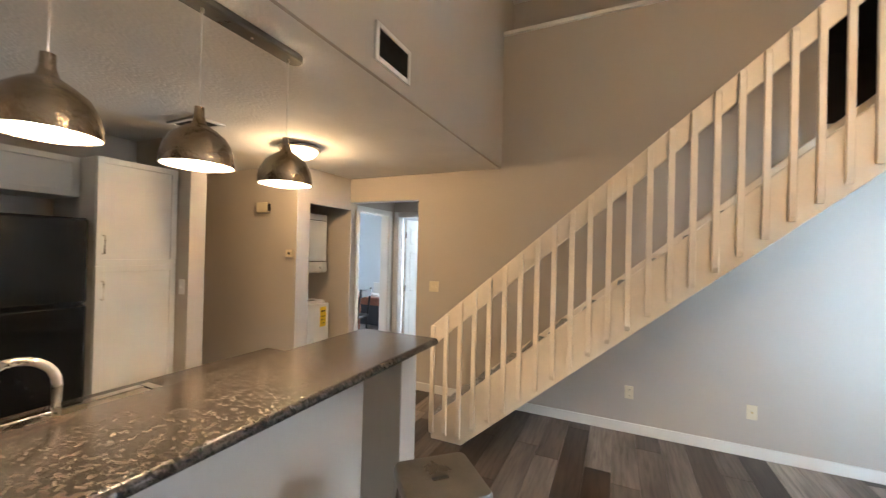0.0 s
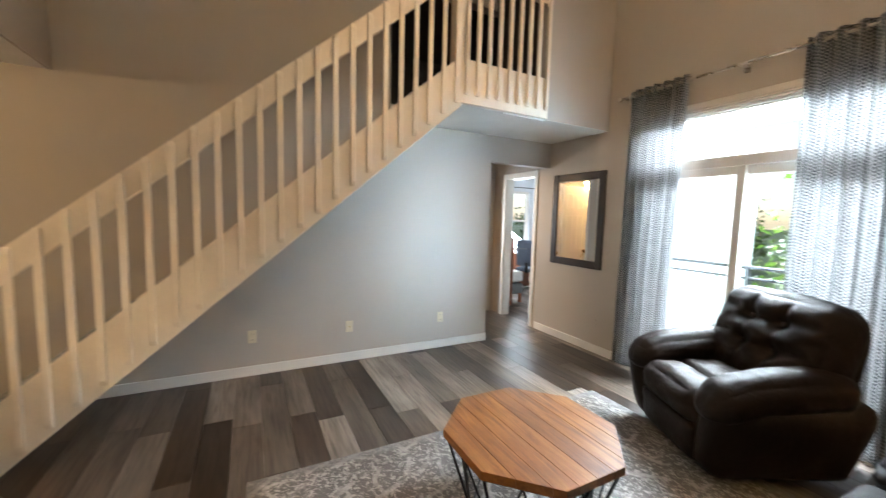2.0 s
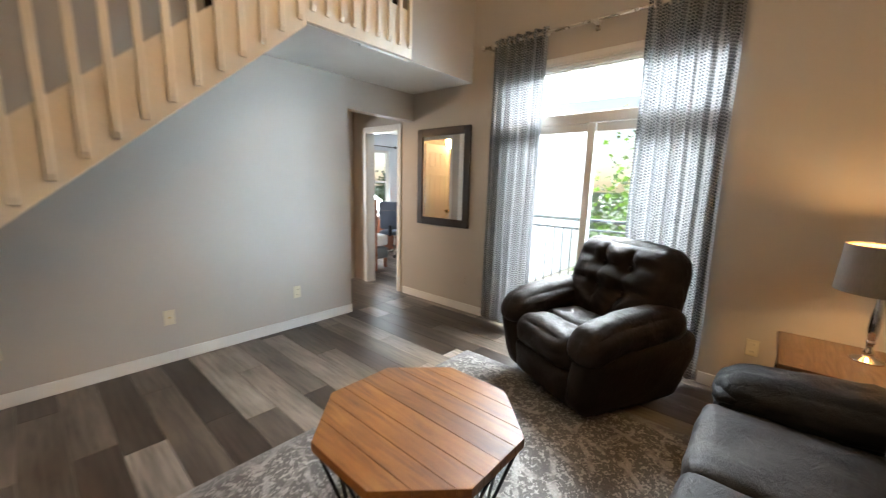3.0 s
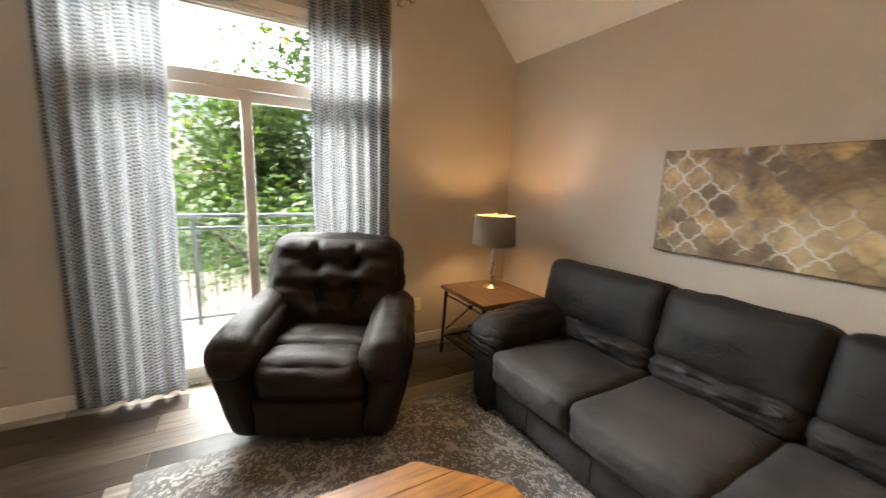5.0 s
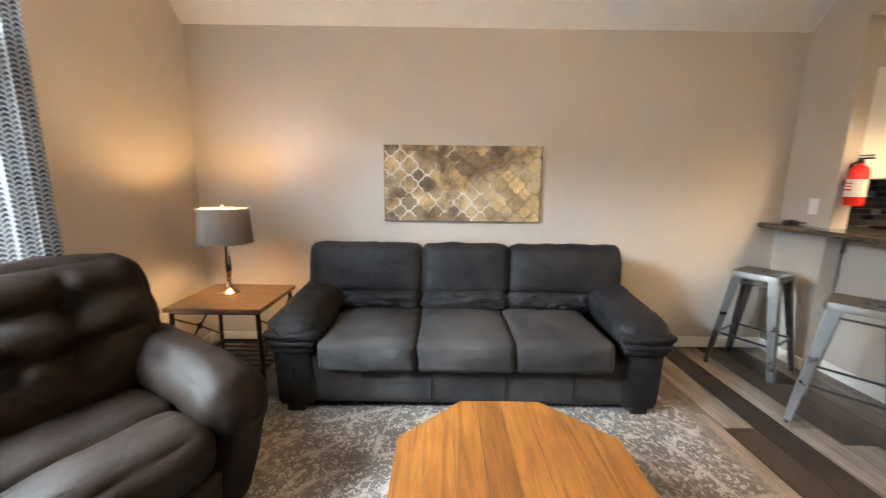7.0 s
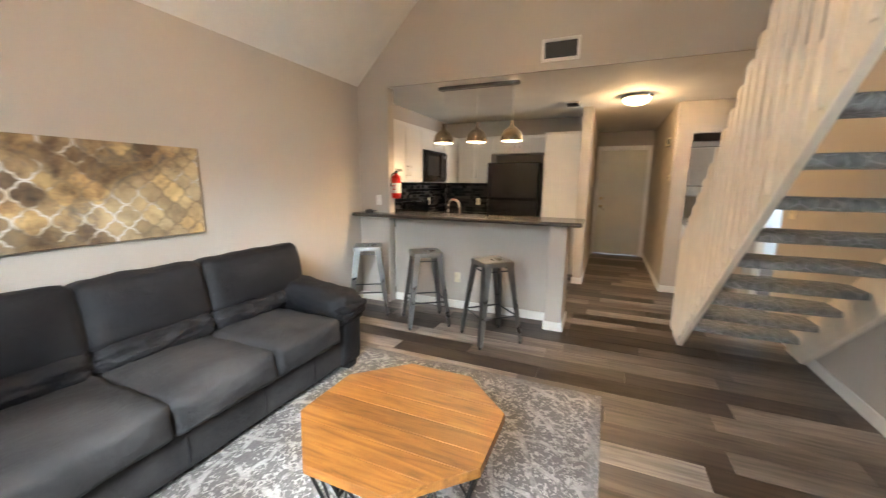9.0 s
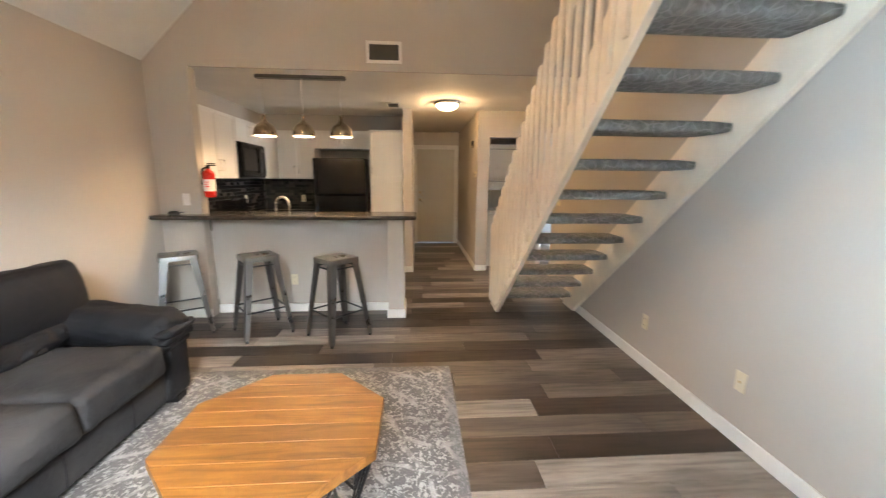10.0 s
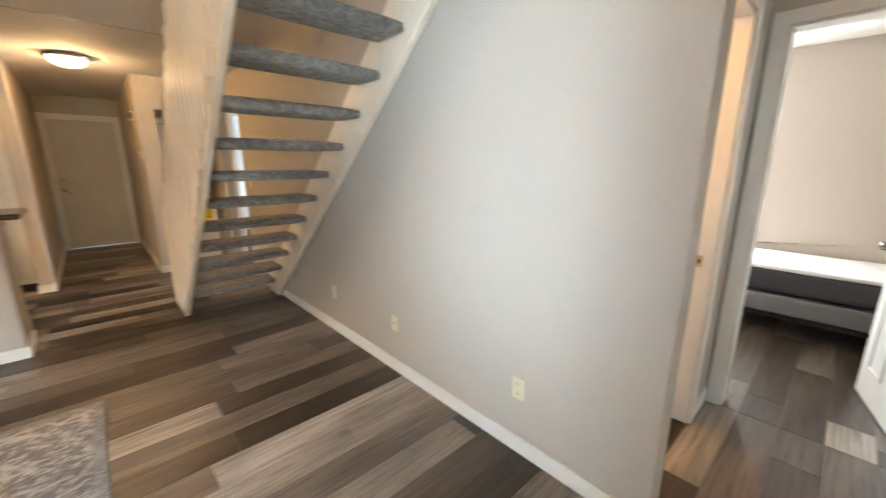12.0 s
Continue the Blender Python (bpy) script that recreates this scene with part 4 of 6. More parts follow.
GROUND = -3.2
tagged(part("ground", boxes(((-400, -400, GROUND - 0.5), (400, 400, GROUND))), GRASS_GROUND, None, "", False), "green mown lawn below the balcony", "lawn", kind="structure")


def tree(x, y, height, spread, crown_low, leaves, seed, label, leaf=0.13):
    """A tapered trunk with forking limbs and a ragged crown of separate leaves."""
    rnd = random.Random(seed)
    t = thing("tree", label, "tree", pose(x, y, GROUND), "trees outside")
    bm = fresh()
    pts = [(0.25 * math.sin(i * 1.3 + seed) * i / 8, 0.2 * math.cos(i * 1.1) * i / 8, height * 0.8 * i / 8) for i in range(9)]
    for i in range(8):
        acyl(bm, pts[i], pts[i + 1], 0.17 * (1 - i / 9), 0.17 * (1 - (i + 1) / 9), 9)
    tips = []
    for i in range(34):
        k = rnd.randint(2, 8)
        p = Vector(pts[k])
        a, up = rnd.uniform(0, 2 * math.pi), rnd.uniform(0.0, 0.75)
        ln = spread * rnd.uniform(0.45, 1.0) * (1.0 - 0.45 * (k - 3) / 6)
        q = p + Vector((math.cos(a) * ln, math.sin(a) * ln, up * ln))
        mid = (p + q) / 2 + Vector((0, 0, 0.12 * ln))
        acyl(bm, p, mid, 0.045, 0.028, 6), acyl(bm, mid, q, 0.028, 0.008, 6)
        tips += [mid, q, (mid + q) / 2]
    part("trunk", bm, BARK, t)
    verts, faces = [], []
    for i in range(leaves):
        c = tips[rnd.randrange(len(tips))]
        d = Vector((rnd.gauss(0, 1), rnd.gauss(0, 1), rnd.gauss(0, 0.75))) * spread * 0.20
        c = c + d
        if c.z < crown_low:
            c.z = crown_low + rnd.random() * 0.8
        wx, wy = x + c.x, y + c.y
        gap = rnd.random()
        if (wx < 6.3 + 0.8 * gap and wy > -0.5 - gap) or (wx < 8.5 + 0.6 * gap and wy > 3.0 + 0.3 * gap):  # cut back from the balcony and the wall
            continue
        s = leaf * rnd.uniform(0.6, 1.25)
        e = Euler((rnd.uniform(-0.9, 0.9), rnd.uniform(-0.9, 0.9), rnd.uniform(0, 6.28))).to_matrix()
        n = len(verts)
        for px, py, pz in ((0, -0.5, 0), (0.30, -0.12, 0.06), (0.5, 0.12, -0.02), (0.13, 0.18, 0.03), (0, 0.62, -0.06), (-0.13, 0.18, 0.03), (-0.5, 0.12, -0.02), (-0.30, -0.12, 0.06)):
            verts.append(c + e @ Vector((px * s, py * s, pz * s)))
        faces += [(n, n + 1, n + 3, n + 5), (n, n + 5, n + 7), (n + 1, n + 2, n + 3), (n + 3, n + 4, n + 5), (n + 5, n + 6, n + 7)]
    me = bpy.data.meshes.new("crown")
    me.from_pydata(verts, [], faces)
    me.materials.append(LEAF)
    part("crown", me, None, t)


tree(9.6, -1.2, 11.2, 3.9, 1.2, 72000, 1, "tall leafy green maple close to the balcony", 0.105)
tree(10.4, -5.2, 9.5, 3.6, 1.0, 26000, 2, "leafy green tree behind the balcony maple", 0.14)
tree(11.2, 1.9, 6.6, 2.7, 0.8, 15000, 3, "green tree at the edge of the lawn", 0.15)
for bx, by, bs_, bl in ((8.7, -0.6, 4, 13000), (9.0, 1.5, 5, 12000), (9.4, -3.2, 6, 10000), (8.0, 0.5, 7, 13000), (8.1, -2.0, 8, 11000), (8.9, -4.6, 9, 8000), (7.9, 2.2, 10, 9000)):
    tree(bx, by, 4.2, 2.0, 0.25, bl, bs_ + 30, "low leafy sapling below the balcony", 0.085)
tree(13.5, -2.5, 10.5, 4.4, 1.0, 30000, 6, "dense green tree standing behind the nearer crowns", 0.2)
for i, (x, y, h) in enumerate(((44, 22, 7), (52, 34, 8), (60, 30, 9), (40, 44, 7), (70, 55, 10), (56, 12, 8), (34, 60, 8))):
    tree(x, y, h, 3.8, 0.5, 2600, 20 + i, "distant rounded green tree beyond the lawn", 0.5)

# ---- staircase ----
def stairs():
    st = thing("staircase", "open-riser staircase with cream balustrade and grey carpeted treads", "staircase")
    poly = [(-0.29, 0), (-0.02, 0), (2.80, 2.40), (2.80, 2.81), (-0.29, 0.17)]
    part("stringer", aprism(fresh(), poly, "y", 3.372, 3.412, 0.003), STAIR_WHITE, st, smooth=False)
    part("stringer", aprism(fresh(), poly, "y", 4.232, 4.274, 0.003), STAIR_WHITE, st, smooth=False)

    def rail_top(x):
        return 0.957 + 0.86 * (x + 0.29)
    a, b = -0.31, 2.80
    part("handrail", aprism(fresh(), [(a, rail_top(a) - 0.18), (b, rail_top(b) - 0.18), (b, rail_top(b)), (a, rail_top(a))], "y", 3.375, 3.413, 0.004), STAIR_WHITE, st, smooth=False)
    for i in range(26):
        x = -0.285 + i * 0.1213
        lo, hi = max(0.05, x * 0.856 + 0.065), rail_top(x) - 0.012
        bm = aprism(fresh(), [(3.347, lo + 0.03), (3.357, lo), (3.3715, lo), (3.3715, hi), (3.357, hi), (3.347, hi - 0.03)], "x", x - 0.018, x + 0.018, 0.003)
        part("baluster", bm, STAIR_WHITE, st, smooth=False)
    for n in range(1, 13):
        xb, zb = 2.336 - 0.239 * (11 - n), 2.08 - 0.1946 * (11 - n)
        part("tread", apuff(fresh(), (xb - 0.135, 3.822, zb + 0.032), (0.27, 0.822, 0.064), 0.026, cuts=7, crease=0.002, freq=20, seed=n), CARPET, st, "grey patterned carpet on a plank tread", angle=80)
    for n in range(0, 8):
        x = 0.1 + n * 0.32
        part("bolt_plate", boxes(((x, 3.413, 0.86 * x + 0.20), (x + 0.05, 3.416, 0.86 * x + 0.24)), bevel=0.001), TRIM, st)


stairs()
gb = thing("loft_balustrade", "cream painted loft balustrade with upright balusters", "balustrade")
part("fascia", boxes(((2.802, 3.382, 2.43), (3.75, 3.420, 2.79)), bevel=0.004), STAIR_WHITE, gb)
part("top_rail", boxes(((2.802, 3.386, 3.45), (3.75, 3.422, 3.62)), bevel=0.004), STAIR_WHITE, gb)
bal = mesh_of("baluster", aprism(fresh(), [(3.351, 2.53), (3.367, 2.50), (3.3815, 2.50), (3.3815, 3.56), (3.367, 3.56), (3.351, 3.53)], "x", -0.017, 0.017, 0.003), False)
bal.materials.append(STAIR_WHITE)
for i in range(9):
    part("baluster", bal, None, gb).location = (2.845 + i * 0.108, 0, 0)
part("newel_post", boxes(((2.76, 3.424, 2.635), (2.90, 3.52, 3.64)), bevel=0.006), STAIR_WHITE, gb)
part("bottom_trim", boxes(((3.26, 3.424, 2.415), (3.74, 3.45, 2.43)), bevel=0.002), TRIM, gb)

# ---- sofa, recliner, tables ----
def tilt_back(deg, pivot_z):
    r = Matrix.Rotation(radians(deg), 4, "X")
    return lambda p: Vector((0, 0, pivot_z)) + (r @ (p - Vector((0, 0, pivot_z))))


def sofa():
    s = thing("sofa", "charcoal faux-leather three-seat sofa with padded arms on the rug edge", "sofa", pose(2.545, 0.055, 0))
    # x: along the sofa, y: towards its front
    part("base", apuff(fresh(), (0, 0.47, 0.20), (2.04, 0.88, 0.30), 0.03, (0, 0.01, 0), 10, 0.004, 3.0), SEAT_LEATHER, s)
    part("back_frame", apuff(fresh(), (0, 0.13, 0.44), (2.22, 0.22, 0.74), 0.06, (0, 0.02, 0), 10, 0.004, 3.0, warp=lambda p: Vector((p.x, p.y - 0.04 * (p.z + 0.37), p.z))), SOFA_LEATHER, s)
    for i, x in enumerate((0.58, 0.02, -0.54)):
        part("seat_cushion", apuff(fresh(), (x, 0.62, 0.385), (0.568, 0.76, 0.19), 0.042, (0.002, 0.02, 0.022), 20, 0.008, 8.5, seed=i), SEAT_LEATHER, s, "grey seat cushion, paler than the backs and arms")
    backs = ((0.70, 0.80), (-0.005, 0.63), (-0.71, 0.80))
    for i, (x, w) in enumerate(backs):
        t = Matrix.Rotation(radians(12), 4, "X")
        part("back_cushion", apuff(fresh(), (x, 0.285, 0.735), (w, 0.23, 0.37), 0.062, (0.004, 0.035, 0.006), 20, 0.008, 7.5, seed=5 + i, turn=t), SOFA_LEATHER, s)
    for i, (x, w) in enumerate(((0.60, 0.60), (-0.005, 0.62), (-0.60, 0.60))):
        t = Matrix.Rotation(radians(10), 4, "X")
        part("lumbar_roll", apuff(fresh(), (x, 0.355, 0.53), (w, 0.20, 0.19), 0.08, (0, 0.03, 0.01), 26, 0.022, 15.0, seed=9 + i, turn=t), SOFA_LEATHER, s)
    for x in (-0.62, -0.22, 0.22, 0.62):
        part("seam", atube(fresh(), [(x, 0.918 + 0.009 * (1 - ((z - 0.2) / 0.15) ** 2), z) for z in (0.08, 0.14, 0.2, 0.26, 0.30)], 0.0035, 6), SOFA_LEATHER, s, "stitched seam of the front panel")
    for sx in (-1, 1):
        part("arm", apuff(fresh(), (sx * 1.012, 0.485, 0.27), (0.23, 0.90, 0.46), 0.04, (0.01, 0.01, 0), 10, 0.004, 4.0, warp=lambda p: Vector((p.x + (0.05 * sx * (p.z + 0.23)), p.y, p.z))), SOFA_LEATHER, s)
        t = Matrix.Rotation(radians(-5), 4, "X")
        part("arm_pad", apuff(fresh(), (sx * 1.012, 0.54, 0.535), (0.31, 0.85, 0.20), 0.095, (0.01, 0.02, 0.02), 20, 0.015, 9.0, seed=20 + sx, turn=t), SOFA_LEATHER, s, "pillow-topped arm pad with gathered front")
        for k, (ry, rz, rw) in enumerate(((0.925, 0.498, 0.29), (0.915, 0.450, 0.27), (0.895, 0.408, 0.25))):
            part("arm_fold", apuff(fresh(), (sx * 1.018, ry, rz), (rw, 0.12, 0.062), 0.03, (0.01, 0.01, 0.0), 12, 0.008, 22.0, seed=25 + sx + 3 * k), SOFA_LEATHER, s, "gathered fold at the arm front")
        for y in (0.10, 0.88):
            part("foot", boxes(((sx * 1.02 - 0.05, y - 0.04, 0.0), (sx * 1.02 + 0.05, y + 0.05, 0.055)), bevel=0.006), BLACK_METAL, s, "black block foot")


sofa()


def recliner():
    r = thing("recliner", "dark espresso leather recliner with button-tufted back beside the balcony door", "armchair", pose(4.06, 1.805, 0, 0, 0, 63))
    # local: x across, y towards the front
    part("base", apuff(fresh(), (0, 0.02, 0.20), (0.58, 0.78, 0.28), 0.04, (0, 0.02, 0), 9, 0.004, 4.0), RECLINER_LEATHER, r)
    part("footrest", apuff(fresh(), (0, 0.43, 0.18), (0.555, 0.09, 0.23), 0.035, (0, 0.015, 0), 12, 0.006, 6.0, warp=lambda p: Vector((p.x, p.y + 0.10 * (p.z - 0.1), p.z))), RECLINER_LEATHER, r, "folded padded footrest")
    # the seat: a flat rear half, a cross seam, and a rolled front
    part("seat_cushion", apuff(fresh(), (0, 0.015, 0.41), (0.575, 0.40, 0.19), 0.06, (0, 0.01, 0.018), 18, 0.009, 9.0, seed=2), RECLINER_LEATHER, r)
    part("seat_front", apuff(fresh(), (0, 0.335, 0.385), (0.575, 0.30, 0.23), 0.095, (0, 0.025, 0.022), 18, 0.010, 10.0, seed=3), RECLINER_LEATHER, r, "rolled front of the seat cushion")
    tb = Matrix.Rotation(radians(17), 4, "X")
    rows = (0.13, -0.05)
    tufts = [((x, 0.165, z), 0.052, 0.085) for x in (-0.115, 0.115) for z in rows]
    seams = [((x, 0.165, z + 0.03 * (abs(x) > 0.2)), 0.026, 0.024) for z in rows for x in (-0.42, -0.385, -0.35, -0.315, -0.28, -0.245, -0.21, -0.165, -0.06, -0.02, 0.02, 0.06, 0.165, 0.21, 0.245, 0.28, 0.315, 0.35, 0.385, 0.42)]
    seams += [((x * (1 + 0.5 * (z - 0.13)), 0.15, z), 0.024, 0.022) for x in (-0.115, 0.115) for z in (0.18, 0.215, 0.25, 0.285, 0.04, -0.095, -0.13, -0.165)]
    part("backrest", apuff(fresh(), (0, -0.235, 0.715), (0.86, 0.26, 0.65), 0.115, (0.012, 0.05, 0.02), 44, 0.010, 10.0, dents=tufts + seams, seed=4, turn=tb,
                           warp=lambda p: Vector((p.x * (1.0 - 0.16 * max(p.z - 0.1, 0) - 0.05 * max(-p.z, 0)), p.y, p.z))), RECLINER_LEATHER, r, "button-tufted padded backrest")
    part("back_panel", apuff(fresh(), (0, -0.40, 0.50), (0.66, 0.10, 0.76), 0.05, (0, 0.02, 0), 9, 0.004, 4.0, turn=Matrix.Rotation(radians(10), 4, "X")), RECLINER_LEATHER, r)
    for x in (-0.115, 0.115):
        for z in rows:
            c = Vector((0, -0.235, 0.715)) + tb @ Vector((x, 0.105, z))
            part("button", apuff(fresh(), c, (0.03, 0.02, 0.03), 0.0095, cuts=3, crease=0), RECLINER_LEATHER, r, "covered tuft button")
    for sx in (-1, 1):
        part("arm", apuff(fresh(), (sx * 0.372, 0.03, 0.285), (0.205, 0.84, 0.50), 0.075, (0.03, 0.035, 0), 14, 0.006, 5.0, seed=sx,
                          warp=lambda p: Vector((p.x + sx * 0.22 * min(p.z, 0.12), p.y * (1.0 + 0.22 * p.z), p.z))), RECLINER_LEATHER, r)

        def droop(p):
            f = max(p.y - 0.12, 0) / 0.27
            return Vector((p.x * (1 + 0.10 * f), p.y, p.z - 0.045 * f * f))
        folds = [((x, 0.27 + 0.02 * math.sin(9 * x), 0.115), 0.016, 0.008) for x in (-0.12, -0.09, -0.06, -0.03, 0.0, 0.03, 0.06, 0.09, 0.12)]
        part("arm_pad", apuff(fresh(), (sx * 0.385, 0.095, 0.55), (0.255, 0.80, 0.225), 0.108, (0.008, 0.02, 0.025), 30, 0.0065, 10.0, seed=7 + sx, dents=folds, warp=droop, turn=Matrix.Rotation(radians(-6), 4, "X")), RECLINER_LEATHER, r, "rounded pillow arm with gathered front seam")
    part("swivel_base", boxes(((-0.24, -0.30, 0.0), (0.24, 0.32, 0.06)), bevel=0.01), BLACK_METAL, r, "dark metal base")


recliner()


def coffee_table():
    t = thing("coffee_table", "octagonal honey-stained plank coffee table on a black wire base", "coffee table", pose(2.457, 1.955, 0.012))
    R = 0.41 / math.cos(math.pi / 8)
    oct_ = [(R * math.cos(math.pi / 8 + i * math.pi / 4), R * math.sin(math.pi / 8 + i * math.pi / 4)) for i in range(8)]
    inner = 0.407
    tan8 = math.tan(math.pi / 8)

    def reach(x):
        return min(inner, inner * (1 + tan8) - abs(x)) if abs(x) > inner * tan8 else inner
    n = 8
    w = 2 * inner / n
    for i in range(n):
        x0, x1 = -inner + i * w + 0.0005, -inner + (i + 1) * w - 0.0005
        xs = sorted({x0, x1, *[x for x in (-inner * tan8, inner * tan8) if x0 < x < x1]})
        poly = [(x, -reach(x)) for x in xs] + [(x, reach(x)) for x in reversed(xs)]
        part("plank", aprism(fresh(), poly, "z", 0.393, 0.433, 0.0014), PINE, t, smooth=False)
    # steel band under the top and the crossing rods
    bm = fresh()
    band = [(x * 0.94, y * 0.94) for x, y in oct_]
    foot = [(x * 0.66, y * 0.66) for x, y in oct_]
    atube(bm, [(x, y, 0.385) for x, y in band + band[:1]], 0.007, 8)
    part("top_ring", bm, BLACK_METAL, t)
    part("floor_ring", atube(fresh(), [(x, y, 0.009) for x, y in foot + foot[:1]], 0.007, 8), BLACK_METAL, t)
    for i in range(8):
        a, b = band[i], foot[i]
        mid = ((band[i][0] + band[(i + 1) % 8][0]) / 2, (band[i][1] + band[(i + 1) % 8][1]) / 2)
        part("rod", acyl(fresh(), (*a, 0.385), (*b, 0.009), 0.007, n=8), BLACK_METAL, t)
        part("rod", acyl(fresh(), (*mid, 0.385), (*foot[i], 0.009), 0.006, n=8), BLACK_METAL, t)
        part("rod", acyl(fresh(), (*mid, 0.385), (*foot[(i + 1) % 8], 0.009), 0.006, n=8), BLACK_METAL, t)


coffee_table()


def end_table():
    t = thing("end_table", "square brown-topped end table with black metal legs", "end table", pose(4.11, 0.55, 0))
    part("tabletop", boxes(((-0.30, -0.28, 0.552), (0.30, 0.28, 0.582)), bevel=0.005), OAK_TOP, t)
    for sx in (-1, 1):
        for sy in (-1, 1):
            part("leg", acyl(fresh(), (sx * 0.265, sy * 0.245, 0.552), (sx * 0.285, sy * 0.262, 0.0), 0.015, 0.012, 10), BLACK_METAL, t)
    for z in (0.535, 0.14):
        part("side_rail", boxes(((-0.265, 0.238, z), (0.265, 0.252, z + 0.016)), bevel=0.002), BLACK_METAL, t)
        part("side_rail", boxes(((-0.265, -0.252, z), (0.265, -0.238, z + 0.016)), bevel=0.002), BLACK_METAL, t)
        part("side_rail", boxes(((0.258, -0.245, z), (0.272, 0.245, z + 0.016)), bevel=0.002), BLACK_METAL, t)
        part("side_rail", boxes(((-0.272, -0.245, z), (-0.258, 0.245, z + 0.016)), bevel=0.002), BLACK_METAL, t)
    for sx in (-1, 1):
        part("cross_brace", atube(fresh(), [(sx * 0.266, -0.24, 0.20), (sx * 0.266, 0, 0.36), (sx * 0.266, 0.24, 0.50)], 0.006), BLACK_METAL, t)
        part("cross_brace", atube(fresh(), [(sx * 0.266, 0.24, 0.20), (sx * 0.266, 0, 0.36), (sx * 0.266, -0.24, 0.50)], 0.006), BLACK_METAL, t)
        part("cross_disc", acyl(fresh(), (sx * 0.266 - 0.006, 0, 0.36), (sx * 0.266 + 0.006, 0, 0.36), 0.022), BLACK_METAL, t)
    for i in range(7):
        part("shelf_slat", boxes(((-0.258, -0.21 + i * 0.07 - 0.008, 0.142), (0.258, -0.21 + i * 0.07 + 0.008, 0.152)), bevel=0.002), BLACK_METAL, t)


end_table()


def table_lamp():
    t = thing("table_lamp", "lit chrome table lamp with taupe drum shade", "lamp", pose(4.18, 0.49, 0.582))
    part("base", alathe(fresh(), [(0.0, 0), (0.062, 0), (0.064, 0.006), (0.058, 0.012), (0.03, 0.022), (0.02, 0.035), (0.022, 0.05), (0.014, 0.065), (0.013, 0.09), (0.02, 0.10), (0.013, 0.11)], 32), CHROME, t)
    part("stem", alathe(fresh(), [(0.013, 0.11), (0.018, 0.125), (0.024, 0.17), (0.021, 0.24), (0.013, 0.31), (0.011, 0.33), (0.016, 0.34), (0.009, 0.36)], 12), CHROME, t, "faceted chrome stem", angle=20)
    shade = part("shade", alathe(fresh(), [(0.172, 0.355), (0.158, 0.585)], 48), SHADE, t, "taupe fabric drum shade")
    part("lining", alathe(fresh(), [(0.1705, 0.356), (0.1565, 0.584)], 48), SHADE_INSIDE, shade, "gold shade lining")
    part("rim", alathe(fresh(), [(0.1735, 0.353), (0.1735, 0.361), (0.169, 0.361), (0.169, 0.353)], 48, closed=True), SHADE, shade)
    part("rim", alathe(fresh(), [(0.1595, 0.579), (0.1595, 0.587), (0.155, 0.587), (0.155, 0.579)], 48, closed=True), SHADE, shade)
    part("harp", atube(fresh(), [(0.0, 0.0 + 0.045 * math.sin(a) * 1.0, 0.36 + 0.23 * (1 - math.cos(a)) / 2) for a in [i * math.pi / 10 for i in range(11)]], 0.003, 6), NICKEL, t)
    part("finial", alathe(fresh(), [(0.004, 0.583), (0.012, 0.59), (0.014, 0.60), (0.005, 0.612), (0.0, 0.613)], 16), CHROME, t)
    part("spider", boxes(((-0.157, -0.003, 0.578), (0.157, 0.003, 0.582)), ((-0.003, -0.157, 0.578), (0.003, 0.157, 0.582))), NICKEL, t)
    b = part("bulb", apuff(fresh(), (0, 0, 0.47), (0.05, 0.05, 0.075), 0.024, cuts=4, crease=0), BULB, t, "lit bulb")
    b.visible_shadow = False


table_lamp()

rug = part("rug", apuff(fresh(), (0, 0, 0.006), (2.67, 1.94, 0.012), 0.005, cuts=14, crease=0.0008, freq=4), RUG, None, angle=60)
rug.matrix_basis = pose(2.515, 1.79, 0.0005)
tagged(rug, "distressed grey and cream patterned area rug under the coffee table", "rug")

pic = thing("wall_art", "wide canvas print of a worn gold and grey quatrefoil lattice", "wall art", pose(2.555, 0.0, 1.342))
part("canvas", boxes(((-0.607, 0.004, -0.292), (0.607, 0.040, 0.292)), bevel=0.004), CANVAS, pic, smooth=False)
for ex in (-0.611, 0.607):
    part("edge_wrap", boxes(((ex, 0.003, -0.292), (ex + 0.004, 0.0385, 0.292))), CANVAS_SIDE, pic, "brown canvas edge", smooth=False)

mir = thing("mirror", "rectangular wall mirror in a wide dark espresso frame", "mirror", pose(X_E, 3.79, 1.479))
h, w = 0.543, 0.39
fr = fresh()
for a, b in (((-0.03, -w, -h), (-0.002, -w + 0.085, h)), ((-0.03, w - 0.085, -h), (-0.002, w, h)), ((-0.0301, -w + 0.085, h - 0.085), (-0.002, w - 0.085, h)), ((-0.0301, -w + 0.085, -h), (-0.002, w - 0.085, -h + 0.085))):
    abox(fr, a, b, 0.006)
part("frame", fr, MIRROR_FRAME, mir)
part("glass", boxes(((-0.016, -w + 0.08, -h + 0.08), (-0.006, w - 0.08, h - 0.08))), MIRROR, mir, "silvered mirror glass", smooth=False)

# ---- breakfast bar, stools, pendants ----
bar = thing("bar_counter", "dark speckled laminate bar top with bullnose edge on the half wall", "counter", pose(0, 0, 1.03))
part("slab", boxes(((-0.356, 0.002, 0.0), (0.158, 2.491, 0.04)), bevel=0.001), GRANITE, bar)


def nose(a, b):
    """A half-round edge strip from a to b."""
    return acyl(fresh(), a, b, 0.0198, n=20)


